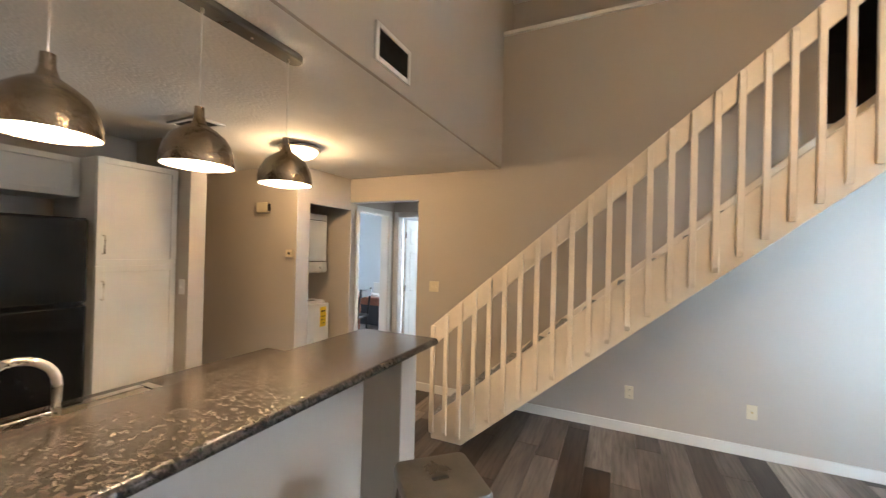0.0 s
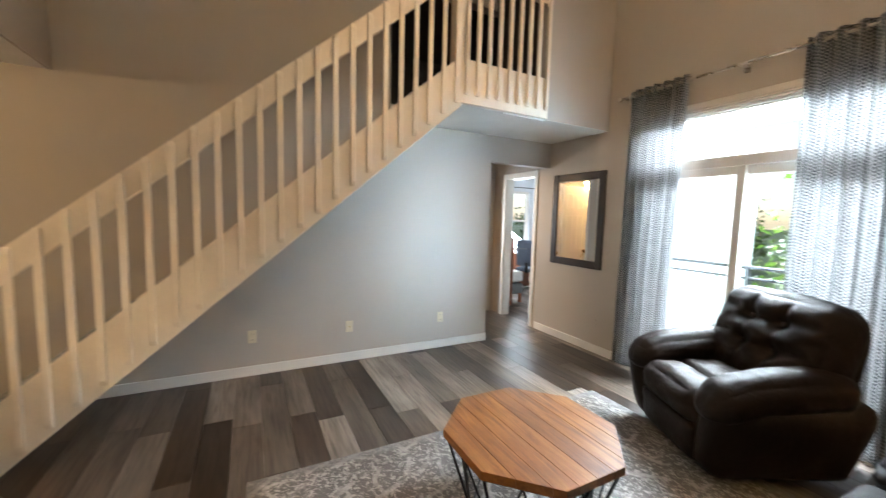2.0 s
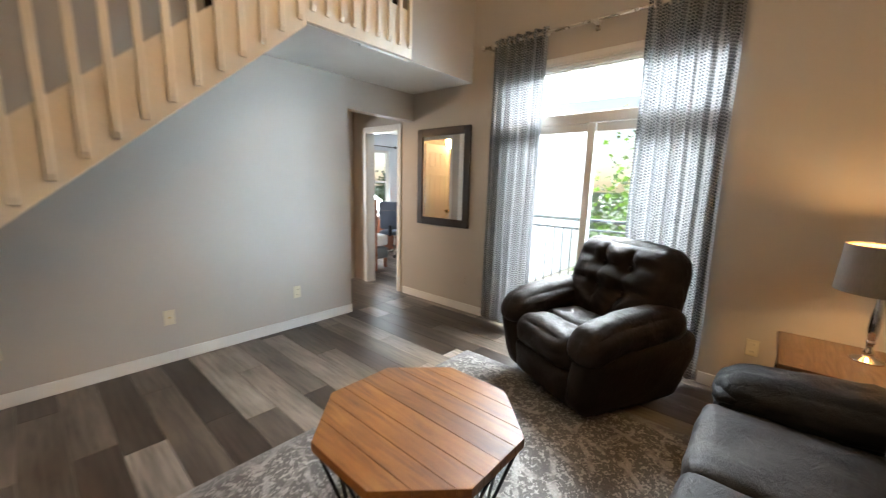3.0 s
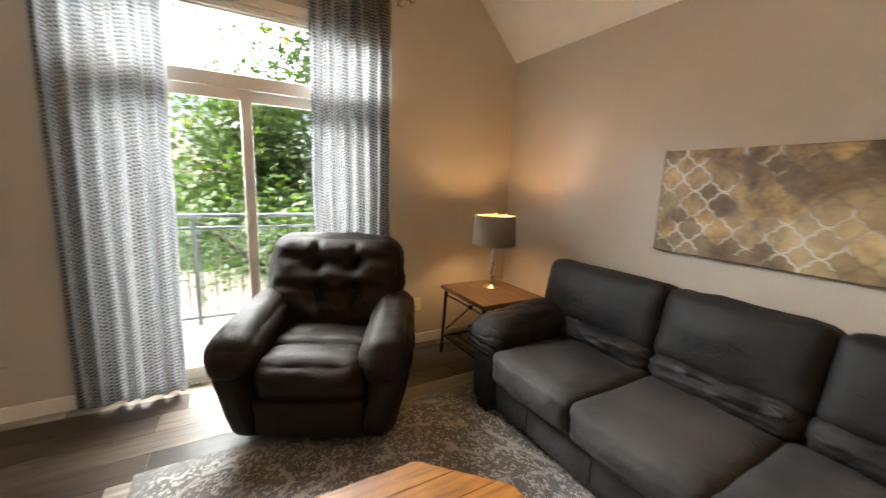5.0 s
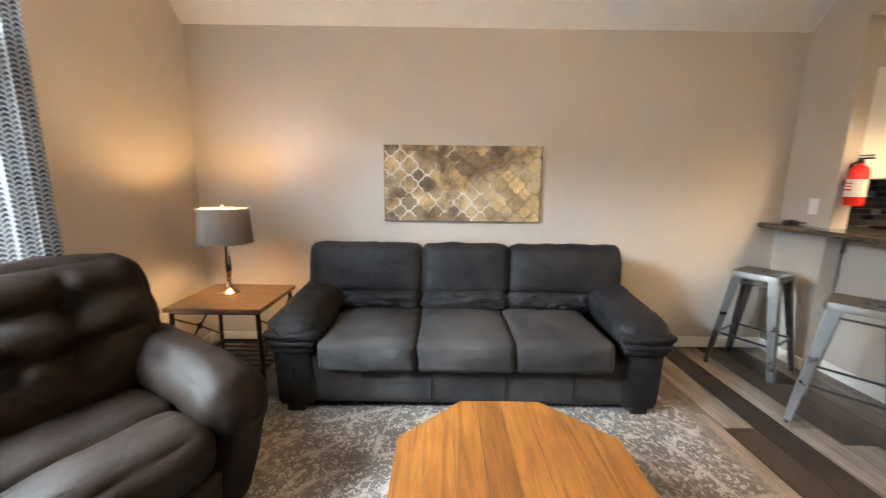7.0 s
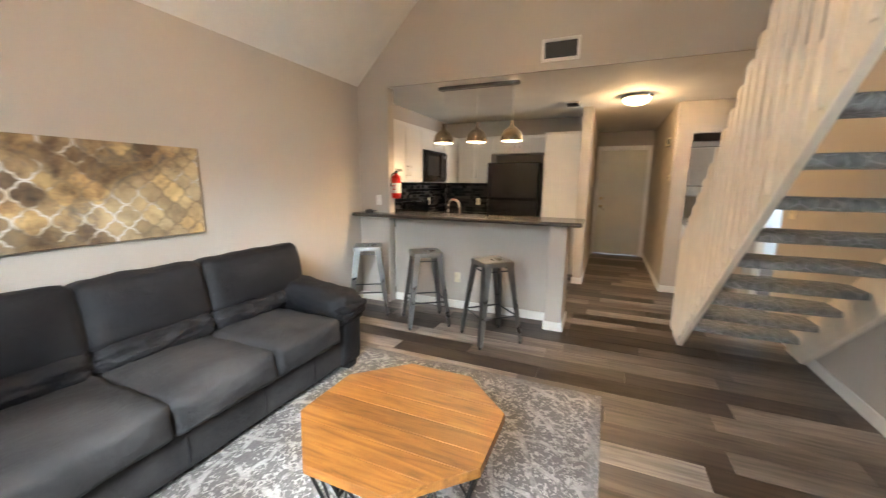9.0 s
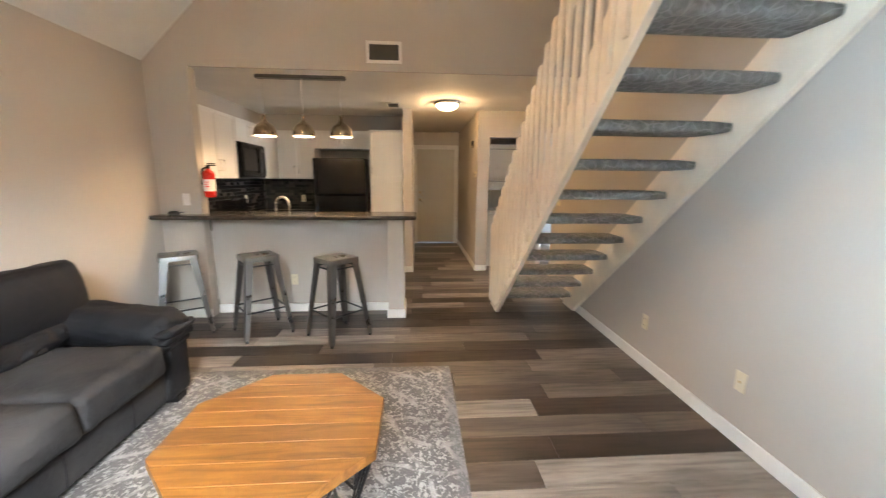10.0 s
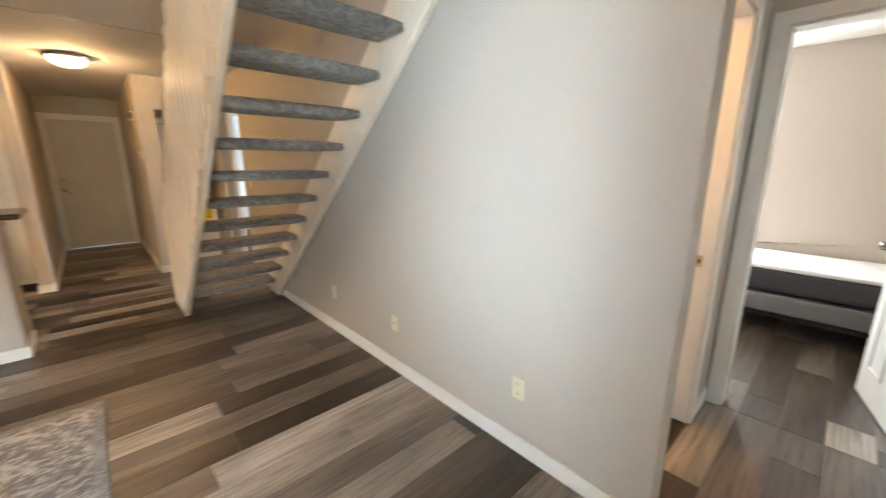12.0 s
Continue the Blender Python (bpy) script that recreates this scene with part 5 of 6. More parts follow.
for a, b in (((0.156, 0.004, 0.0199), (0.156, 2.489, 0.0199)), ((-0.354, 0.004, 0.0199), (-0.354, 2.489, 0.0199)), ((-0.354, 2.4892, 0.0199), (0.156, 2.4892, 0.0199))):
    part("bullnose_edge", nose(a, b), GRANITE, bar, "dark rounded counter edge")


def stool():
    s = thing("bar_stool", "brushed gunmetal bar stool with slotted square seat at the breakfast bar", "bar stool", group="bar stools")
    top = 0.745
    # seat: rounded square sheet with a turned-down rim and a slot through it
    def ring(half, rad, z, n=6):
        out = []
        for cx, cy, a0 in ((1, 1, 0), (-1, 1, 90), (-1, -1, 180), (1, -1, 270)):
            for i in range(n + 1):
                a = radians(a0 + 90 * i / n)
                out.append((cx * (half - rad) + rad * math.cos(a), cy * (half - rad) + rad * math.sin(a), z))
        return out
    bm = fresh()
    rows = [[bm.verts.new(p) for p in ring(*q)] for q in ((0.150, 0.03, top - 0.045), (0.150, 0.03, top - 0.012), (0.145, 0.03, top - 0.002), (0.135, 0.03, top), (0.085, 0.03, top - 0.004))]
    k = len(rows[0])
    slot = []
    for i in range(k):
        a = math.atan2(rows[-1][i].co.y, rows[-1][i].co.x)
        slot.append(bm.verts.new((max(-0.022, min(0.022, 0.045 * math.cos(a))) + 0.014 * math.cos(a), 0.014 * math.sin(a), top - 0.004)))
    low = [bm.verts.new(v.co - Vector((0, 0, 0.012))) for v in slot]
    rows += [slot, low]
    for a, b in zip(rows, rows[1:]):
        for i in range(k):
            bm.faces.new((a[i], a[(i + 1) % k], b[(i + 1) % k], b[i]))
    part("seat", bm, STEEL, s, "brushed metal seat with hand slot")
    for sx in (-1, 1):
        for sy in (-1, 1):
            bm = fresh()
            rows = []
            for t in (0.0, 0.35, 0.7, 1.0):
                c = 0.128 + 0.078 * t
                w = 0.055 - 0.030 * t
                z = top - 0.02 - (top - 0.045) * t
                d = 0.012
                rows.append([bm.verts.new(p) for p in ((sx * (c - w), sy * (c + d), z), (sx * (c + d * 0.6), sy * (c + d * 0.6), z), (sx * (c + d), sy * (c - w), z), (sx * (c - 0.003), sy * (c - w), z), (sx * (c - 0.008), sy * (c - 0.008), z), (sx * (c - w), sy * (c - 0.003), z))])
            for a, b in zip(rows, rows[1:]):
                for i in range(6):
                    bm.faces.new((a[i], a[(i + 1) % 6], b[(i + 1) % 6], b[i]))
            bm.faces.new(rows[0]), bm.faces.new(rows[-1])
            leg = part("leg", bm, STEEL, s, "folded tapering metal leg")
            part("foot_cap", acyl(fresh(), (sx * 0.199, sy * 0.199, 0.0), (sx * 0.199, sy * 0.199, 0.03), 0.013, 0.015, 10), DARK_STEEL, leg, "dark rubber foot")
    c = 0.172
    for a, b in (((-c, -c), (c, -c)), ((c, -c), (c, c)), ((c, c), (-c, c)), ((-c, c), (-c, -c))):
        part("stretcher", boxes(((min(a[0], b[0]) - 0.006, min(a[1], b[1]) - 0.006, 0.245), (max(a[0], b[0]) + 0.006, max(a[1], b[1]) + 0.006, 0.26)), bevel=0.003), DARK_STEEL, s)
    c = 0.136
    for a, b in (((-c, -c), (c, -c)), ((c, -c), (c, c)), ((c, c), (-c, c)), ((-c, c), (-c, -c))):
        part("brace", boxes(((min(a[0], b[0]) - 0.004, min(a[1], b[1]) - 0.004, 0.655), (max(a[0], b[0]) + 0.004, max(a[1], b[1]) + 0.004, 0.668)), bevel=0.002), DARK_STEEL, s)
    return s


first = stool()
first.matrix_basis = pose(0.53, 1.79, 0, 0, 0, 44)
copy_thing(first, pose(0.40, 1.06, 0, 0, 0, 38))
copy_thing(first, pose(0.36, 0.34, 0, 0, 0, 32))


def pendant(y):
    p = thing("pendant_lamp", "lit bell-shaped pendant lamp in hammered pewter over the bar", "pendant lamp", pose(-0.235, y, 1.853), "pendant lamps")
    prof = [(0.0155, 0.205), (0.017, 0.17), (0.024, 0.145), (0.055, 0.125), (0.085, 0.10), (0.104, 0.065), (0.112, 0.03), (0.113, 0.0)]
    sh = part("shade", alathe(fresh(), prof, 40), HAMMERED, p, "hammered pewter bell shade", angle=60)
    part("lining", alathe(fresh(), [(r - 0.003, z - 0.002 if z > 0.01 else z + 0.001) for r, z in prof[2:]], 40), PENDANT_WHITE, sh, "white inner lining", angle=60)
    part("rim", alathe(fresh(), [(0.110, -0.002), (0.1145, -0.002), (0.1145, 0.006), (0.110, 0.006)], 40, closed=True), HAMMERED, sh)
    part("cord", acyl(fresh(), (0, 0, 0.20), (0, 0, 0.54), 0.0022, n=6), WHITE_PLASTIC, p, "thin clear cord")
    b = part("bulb", apuff(fresh(), (0, 0, 0.048), (0.11, 0.11, 0.07), 0.034, cuts=4, crease=0), BULB, p, "lit bulb")
    b.visible_shadow = False


for py in (0.969, 1.355, 1.735):
    pendant(py)
can = thing("pendant_canopy", "long brushed pewter canopy for the pendant cords on the ceiling", "ceiling canopy", pose(-0.235, 1.353, 2.44))
prism = fresh()
outline = [(0.04 * math.cos(radians(a)), 0.41 + 0.04 * math.sin(radians(a))) for a in range(0, 181, 20)] + [(0.04 * math.cos(radians(a)), -0.41 + 0.04 * math.sin(radians(a))) for a in range(180, 361, 20)]
part("plate", aprism(prism, outline, "z", -0.034, -0.001, 0.006), STEEL, can)
for y in (-0.384, 0.002, 0.382):
    part("cord_grip", acyl(fresh(), (0, y, -0.05), (0, y, -0.034), 0.006, n=10), NICKEL, can)
for y in (-0.2, 0.2):
    part("screw", acyl(fresh(), (0, y, -0.038), (0, y, -0.034), 0.005, n=10), NICKEL, can)

def lamp_cluster():
    """Three lit amber glass shades on curved arms below a long rod from the vaulted ceiling."""
    x, y, z = 2.42, 1.75, 3.07
    c = thing("hanging_light", "lit cluster of three amber glass shades on a long nickel rod", "ceiling light", pose(x, y, z))
    drop = roof_z(y) - z
    part("rod", acyl(fresh(), (0, 0, 0.06), (0, 0, drop - 0.02), 0.012, n=12), NICKEL, c)
    part("canopy", alathe(fresh(), [(0.013, drop - 0.16), (0.06, drop - 0.13), (0.075, drop - 0.06), (0.075, drop + 0.06)], 24), NICKEL, c)
    part("hub", alathe(fresh(), [(0.0, -0.045), (0.02, -0.04), (0.05, -0.01), (0.06, 0.02), (0.05, 0.05), (0.016, 0.075)], 24), NICKEL, c)
    for k in range(3):
        a = radians(30 + 120 * k)
        u = Vector((math.cos(a), math.sin(a), 0))
        part("arm", atube(fresh(), [u * 0.045, u * 0.085 + Vector((0, 0, 0.018)), u * 0.115 + Vector((0, 0, 0.0))], 0.008, 8), NICKEL, c)
        tip = u * 0.115
        sh = part("shade", alathe(fresh(), [(0.022, 0.004), (0.04, -0.015), (0.058, -0.045), (0.064, -0.075), (0.060, -0.10)], 24, tip), AMBER_GLASS, c, "lit amber glass shade", angle=70)
        sh.visible_shadow = False


lamp_cluster()

dome = thing("ceiling_light", "lit flush-mount ceiling light with frosted glass dome in the hall", "ceiling light", pose(-1.385, 2.918, 2.44))
d1 = part("dome", alathe(fresh(), [(0.15, -0.03), (0.145, -0.05), (0.12, -0.08), (0.08, -0.10), (0.03, -0.112), (0.0, -0.113)], 40), DOME, dome, "lit frosted glass dome", angle=70)
d1.visible_shadow = False
part("rim", alathe(fresh(), [(0.10, -0.001), (0.165, -0.001), (0.175, -0.012), (0.168, -0.03), (0.15, -0.034), (0.15, -0.026)], 40), NICKEL, dome, "dark nickel rim")

# small things on and by the bar
k = thing("keys", "small bunch of black straps and keys lying on the bar top", "clutter", pose(0.02, 0.17, 1.07))
part("strap", atube(fresh(), [(-0.06 + 0.02 * i, 0.03 * math.sin(i * 1.9), 0.012 + 0.006 * math.cos(i)) for i in range(8)], 0.011, 7), SLOT, k)
part("pouch", apuff(fresh(), (0.03, -0.02, 0.018), (0.09, 0.06, 0.034), 0.014, cuts=4, crease=0.004, freq=30), SLOT, k)
part("strap", atube(fresh(), [(0.05 * math.cos(a) - 0.03, 0.04 * math.sin(a) + 0.01, 0.02) for a in [i * 0.7 for i in range(10)]], 0.006, 6), DARK_STEEL, k)

fe = thing("fire_extinguisher", "red fire extinguisher with white label hung on the kitchen wall end", "fire extinguisher", pose(-0.06, 0.46, 1.235))
part("cylinder", alathe(fresh(), [(0.0, 0.0), (0.045, 0.0), (0.052, 0.012), (0.052, 0.225), (0.045, 0.25), (0.022, 0.268), (0.02, 0.28)], 24), RED, fe)
part("label", alathe(fresh(), [(0.0528, 0.06), (0.0528, 0.175)], 24), WHITE_PLASTIC, fe, "white instruction label")
part("text_bar", boxes(((0.0505, -0.02, 0.10), (0.0535, 0.02, 0.112)), ((0.0505, -0.02, 0.125), (0.0535, 0.016, 0.133)), ((0.0505, -0.02, 0.145), (0.0535, 0.02, 0.153))), RED, fe, smooth=False)
part("valve", boxes(((-0.014, -0.014, 0.28), (0.014, 0.014, 0.305)), bevel=0.004), BLACK_METAL, fe)
part("lever", boxes(((-0.01, -0.015, 0.305), (0.01, 0.075, 0.315)), ((-0.01, -0.01, 0.325), (0.01, 0.07, 0.333)), bevel=0.003), BLACK_METAL, fe)
part("hose", atube(fresh(), [(0.0, -0.015, 0.29), (0.0, -0.05, 0.28), (0.0, -0.068, 0.22), (0.0, -0.066, 0.12)], 0.008), BLACK_METAL, fe)
part("bracket", boxes(((-0.03, -0.062, 0.13), (0.03, -0.052, 0.17)), bevel=0.002), BLACK_METAL, fe)


def plate(name, label, centre, axis, facing, kind, w=0.07, h=0.115, mat_=None):
    """A wall plate: a duplex outlet, a toggle switch or a blank jack."""
    t = thing(name, label, name.replace("_", " "), Matrix.Translation(centre) @ pose(0, 0, 0, 0, 0, {("y", -1): 0, ("x", 1): 90, ("x", -1): -90, ("y", 1): 180}[(axis, facing)]))
    part("plate", boxes(((-w / 2, -0.006, -h / 2), (w / 2, 0, h / 2)), bevel=0.0025), mat_ or IVORY, t)
    if kind == "outlet":
        for z in (-0.026, 0.026):
            r = part("receptacle", boxes(((-0.017, -0.009, z - 0.014), (0.017, -0.006, z + 0.014)), bevel=0.002), mat_ or IVORY, t)
            for x in (-0.007, 0.007):
                part("slot", boxes(((x - 0.0013, -0.0096, z - 0.005), (x + 0.0013, -0.0086, z + 0.005))), SLOT, r, smooth=False)
    elif kind == "switch":
        for x in ([-0.023, 0.023] if w > 0.1 else [0.0]):
            part("toggle", boxes(((x - 0.005, -0.016, -0.012), (x + 0.005, -0.006, 0.012)), bevel=0.002), mat_ or IVORY, t)
    else:
        part("jack", acyl(fresh(), (0, -0.012, 0), (0, -0.006, 0), 0.008, n=12), BRASS, t)


plate("wall_outlet", "ivory duplex outlet low on the greige stair wall", (1.222, Y_N, 0.357), "y", -1, "outlet")
plate("wall_jack", "ivory cable jack plate low on the greige stair wall", (2.095, Y_N, 0.355), "y", -1, "jack")
plate("wall_outlet", "ivory duplex outlet near the vestibule opening", (3.117, Y_N, 0.35), "y", -1, "outlet")
plate("wall_outlet", "beige outlet painted over below the mirror", (X_E, 3.42, 0.35), "x", -1, "outlet", mat_=PAINT)
plate("light_switch", "ivory double light switch beside the passage opening", (-0.74, Y_N, 1.177), "y", -1, "switch", 0.115)
plate("light_switch", "white switch plate above the bar counter", (0.0, 0.26, 1.215), "x", 1, "switch", mat_=WHITE_PLASTIC)
plate("wall_outlet", "ivory outlet on the half wall behind the stools", (-0.14, 1.2, 0.36), "x", 1, "outlet")
plate("light_switch", "white switch on the kitchen side of the partition", (-1.935, 2.31, 1.25), "y", -1, "switch", mat_=WHITE_PLASTIC)
plate("wall_outlet", "ivory outlet beside the window corner", (X_E, 0.93, 0.36), "x", -1, "outlet")

th = thing("thermostat", "small cream thermostat on the entry hall wall", "thermostat", pose(-2.01, 3.43, 1.51))
part("body", boxes(((-0.05, -0.024, -0.04), (0.05, -0.004, 0.04)), bevel=0.004), IVORY, th)
part("display", boxes(((-0.018, -0.026, -0.014), (0.018, -0.0235, 0.014))), SLOT, th, smooth=False)
ch = thing("door_chime", "cream door chime box high on the entry hall wall", "door chime", pose(-2.40, 3.43, 2.0))
part("cover", boxes(((-0.085, -0.05, -0.055), (0.085, -0.004, 0.055)), bevel=0.006), IVORY, ch)
part("grille", boxes(((0.0855, -0.045, -0.04), (0.088, -0.01, 0.04))), SLOT, ch, smooth=False)


def vent(name, label, m, w, h, slats, across):
    """A register: frame, dark back and turned slats; local x across, z up, facing -y."""
    v = thing(name, label, "air vent", m)
    part("backing", boxes(((-w / 2 + 0.02, -0.004, -h / 2 + 0.02), (w / 2 - 0.02, -0.001, h / 2 - 0.02))), SLOT, v, smooth=False)
    fr = boxes(((-w / 2, -0.016, -h / 2), (-w / 2 + 0.028, -0.001, h / 2)), ((w / 2 - 0.028, -0.016, -h / 2), (w / 2, -0.001, h / 2)), ((-w / 2 + 0.028, -0.0162, h / 2 - 0.028), (w / 2 - 0.028, -0.001, h / 2)), ((-w / 2 + 0.028, -0.0162, -h / 2), (w / 2 - 0.028, -0.001, -h / 2 + 0.028)), bevel=0.003)
    part("frame", fr, TRIM, v, "white painted frame")
    for i in range(slats):
        f = (i + 0.5) / slats
        if across:
            z = -h / 2 + 0.028 + (h - 0.056) * f
            part("slat", boxes(((-w / 2 + 0.026, -0.013, z - 0.0015), (w / 2 - 0.026, -0.004, z + 0.0015))), DARK_STEEL, v, smooth=False)
        else:
            x = -w / 2 + 0.028 + (w - 0.056) * f
            part("slat", boxes(((x - 0.0015, -0.013, -h / 2 + 0.026), (x + 0.0015, -0.004, h / 2 - 0.026))), DARK_STEEL, v, smooth=False)


vent("air_vent", "white return-air vent with upright slats high above the kitchen opening", pose(0.0, 2.207, 2.606, 0, 0, 90), 0.335, 0.195, 20, False)
vent("ceiling_vent", "dusty metal ceiling vent in the kitchen", pose(-1.62, 2.19, 2.44, 90, 0, 0), 0.34, 0.20, 10, True)

# ---- kitchen ----
def shaker(parent, x0, x1, z0, z1, y, handle=None, bottom=False, name="door"):
    """A framed cabinet door in the local x-z plane, its face towards -y; handle: the x of its bar pull."""
    w = 0.055
    bm = abox(fresh(), (x0, y - 0.02, z0), (x1, y, z1))
    face = min(bm.faces, key=lambda f: f.calc_center_median().y)
    bmesh.ops.inset_region(bm, faces=[face], thickness=w)
    for v in face.verts:
        v.co.y += 0.001
    bmesh.ops.inset_region(bm, faces=[face], thickness=0.002)
    for v in face.verts:
        v.co.y += 0.008
    d = part(name, bm, CABINET, parent, "white framed door")
    if handle is not None:
        zc = z1 - 0.16 if bottom else z0 + 0.14
        part("handle", atube(fresh(), [(handle, y - 0.02, zc - 0.06), (handle, y - 0.046, zc - 0.06), (handle, y - 0.046, zc + 0.06), (handle, y - 0.02, zc + 0.06)], 0.005, 8), NICKEL, d, "brushed nickel bar pull")


def cabinet(name, label, m, w, d, z0, z1, doors=1, group="kitchen cabinets", split=None, low=False):
    c = thing(name, label, "cabinet", m, group)
    part("body", boxes(((0.001, -d + 0.021, z0), (w - 0.001, 0, z1)), bevel=0.002), CABINET, c, smooth=False)
    levels = [(z0, z1)] if split is None else [(z0, split), (split, z1)]
    for li, (a, b) in enumerate(levels):
        for i in range(doors):
            x0, x1 = w * i / doors + 0.003, w * (i + 1) / doors - 0.003
            hx = x0 + 0.035 if (doors == 1 or i == 1) else x1 - 0.035
            shaker(c, x0, x1, a + 0.003, b - 0.003, -d + 0.02, hx, low or (split is not None and li == 0))
    return c


# facing +x on the back wall (local x runs along +y), facing +y on the south wall (local x runs along -x)
BACK, SOUTH = -2.61, 0.0
cabinet("pantry_cabinet", "tall white shaker pantry cabinet with bar pulls beside the fridge", pose(BACK, 1.80, 0, 0, 0, 90), 0.50, 0.61, 0.09, 2.15, 1, split=1.42)
cabinet("fridge_top_cabinet", "white shaker cabinet above the fridge", pose(BACK, 0.93, 0, 0, 0, 90), 0.865, 0.40, 1.88, 2.15, 2)
cabinet("wall_cabinet", "white shaker wall cabinet above the backsplash", pose(BACK, 0.36, 0, 0, 0, 90), 0.565, 0.34, 1.42, 2.15, 2)
cabinet("wall_cabinet", "white shaker wall cabinet next to the microwave", pose(-0.13, SOUTH, 0, 0, 0, 180), 0.84, 0.34, 1.42, 2.15, 2)
cabinet("wall_cabinet", "short white shaker cabinet above the microwave", pose(-0.98, SOUTH, 0, 0, 0, 180), 0.76, 0.34, 1.87, 2.15, 2)
cabinet("wall_cabinet", "white shaker corner wall cabinet", pose(-1.75, SOUTH, 0, 0, 0, 180), 0.74, 0.34, 1.42, 2.15, 1)
cabinet("base_cabinet", "white shaker base cabinet under the dark counter", pose(-0.30, SOUTH, 0, 0, 0, 180), 0.66, 0.60, 0.10, 0.87, 1, low=True)
cabinet("base_cabinet", "white shaker corner base cabinet", pose(-1.75, SOUTH, 0, 0, 0, 180), 0.50, 0.60, 0.10, 0.87, 1, low=True)
cabinet("sink_cabinet", "white shaker sink cabinet behind the half wall", pose(-0.27, 2.28, 0, 0, 0, -90), 1.60, 0.60, 0.10, 0.87, 3, low=True)
for nm, lb, a, b in (("sink_counter", "dark speckled laminate counter around the sink", (-0.98, 0.66, 0), (-0.265, 2.30, 0.04)), ("kitchen_counter", "dark speckled laminate counter in the kitchen corner", (-0.97, 0.002, 0), (-0.265, 0.655, 0.04)), ("kitchen_counter", "dark speckled laminate counter beside the range", (-2.605, 0.002, 0), (-1.75, 0.64, 0.04))):
    c = thing(nm, lb, "counter", pose(0, 0, 0.87))
    part("slab", boxes((a, b), bevel=0.006), GRANITE, c)
c = thing("kitchen_counter", "dark speckled laminate counter below the back wall cabinets", "counter", pose(0, 0, 0.87))
part("slab", boxes(((-2.605, 0.645, 0), (-1.98, 0.925, 0.04)), bevel=0.006), GRANITE, c)
cabinet("base_cabinet", "white shaker base cabinet beside the fridge", pose(BACK, 0.645, 0, 0, 0, 90), 0.28, 0.60, 0.10, 0.87, 1, low=True)

sk = thing("kitchen_sink", "stainless drop-in sink set in the dark counter", "sink", pose(-0.66, 1.17, 0.911))
rimv = fresh()
for a, b in (((-0.25, -0.40, 0), (0.25, -0.36, 0.006)), ((-0.25, 0.36, 0), (0.25, 0.40, 0.006)), ((-0.25, -0.36, 0), (-0.21, 0.36, 0.0062)), ((0.17, -0.36, 0), (0.25, 0.36, 0.0062))):
    abox(rimv, a, b, 0.002)
part("rim", rimv, CHROME, sk)
part("bowl", boxes(((-0.205, -0.355, 0.0008), (0.165, 0.355, 0.003))), NICKEL, sk, "shadowed steel bowl", smooth=False)
fa = thing("faucet", "brushed nickel gooseneck kitchen faucet beside the sink", "faucet", pose(-0.46, 1.085, 0.917, 0, 0, 75))
pts = [(0, 0, 0.0), (0, 0, 0.22)] + [(-0.085 + 0.085 * math.cos(a), 0, 0.22 + 0.085 * math.sin(a)) for a in [i * math.pi / 12 for i in range(1, 13)]] + [(-0.17, 0, 0.15)]
part("spout", atube(fresh(), pts, 0.013, 12), NICKEL, fa, angle=80)
part("base", alathe(fresh(), [(0.0, 0.0), (0.03, 0.0), (0.03, 0.008), (0.018, 0.03), (0.016, 0.06)], 20), NICKEL, fa)
part("lever", acyl(fresh(), (0, 0.015, 0.05), (0.01, 0.075, 0.09), 0.006, 0.005, 8), NICKEL, fa)

fr = thing("refrigerator", "glossy black top-freezer refrigerator between white cabinets", "refrigerator", pose(-2.58, 0.96, 0, 0, 0, 90))
part("body", boxes(((0.0, -0.56, 0.02), (0.79, 0, 1.73)), bevel=0.01), BLACK_GLOSS, fr)
d = part("freezer_door", boxes(((0.003, -0.63, 1.19), (0.787, -0.565, 1.728)), bevel=0.014), BLACK_GLOSS, fr)
part("handle", boxes(((0.04, -0.67, 1.22), (0.065, -0.63, 1.55)), bevel=0.01), BLACK_GLOSS, d)
d = part("fridge_door", boxes(((0.003, -0.63, 0.07), (0.787, -0.565, 1.18)), bevel=0.014), BLACK_GLOSS, fr)
part("handle", boxes(((0.04, -0.67, 0.75), (0.065, -0.63, 1.15)), bevel=0.01), BLACK_GLOSS, d)
part("kick_grille", boxes(((0.02, -0.57, 0.0), (0.77, -0.55, 0.065)), bevel=0.003), SLOT, fr)

mw = thing("microwave", "black over-the-range microwave under a short cabinet", "microwave", pose(-0.99, 0.0, 1.43, 0, 0, 180))
part("body", boxes(((0, -0.36, 0), (0.74, -0.004, 0.435)), bevel=0.006), BLACK_GLOSS, mw)
d = part("door", boxes(((0.01, -0.385, 0.02), (0.54, -0.362, 0.42)), bevel=0.006), BLACK_GLOSS, mw)
part("window", boxes(((0.06, -0.387, 0.09), (0.44, -0.3855, 0.36))), SLOT, d, smooth=False)
part("handle", boxes(((0.50, -0.42, 0.06), (0.525, -0.386, 0.39)), bevel=0.008), DARK_STEEL, d)
part("control_panel", boxes(((0.55, -0.383, 0.02), (0.73, -0.362, 0.42)), bevel=0.004), BLACK_GLOSS, mw)
part("display", boxes(((0.58, -0.3845, 0.34), (0.70, -0.3835, 0.385))), DARK_STEEL, mw, smooth=False)
part("steel_edge", boxes(((0, -0.386, -0.008), (0.74, -0.34, 0.0)), bevel=0.002), STEEL, mw)

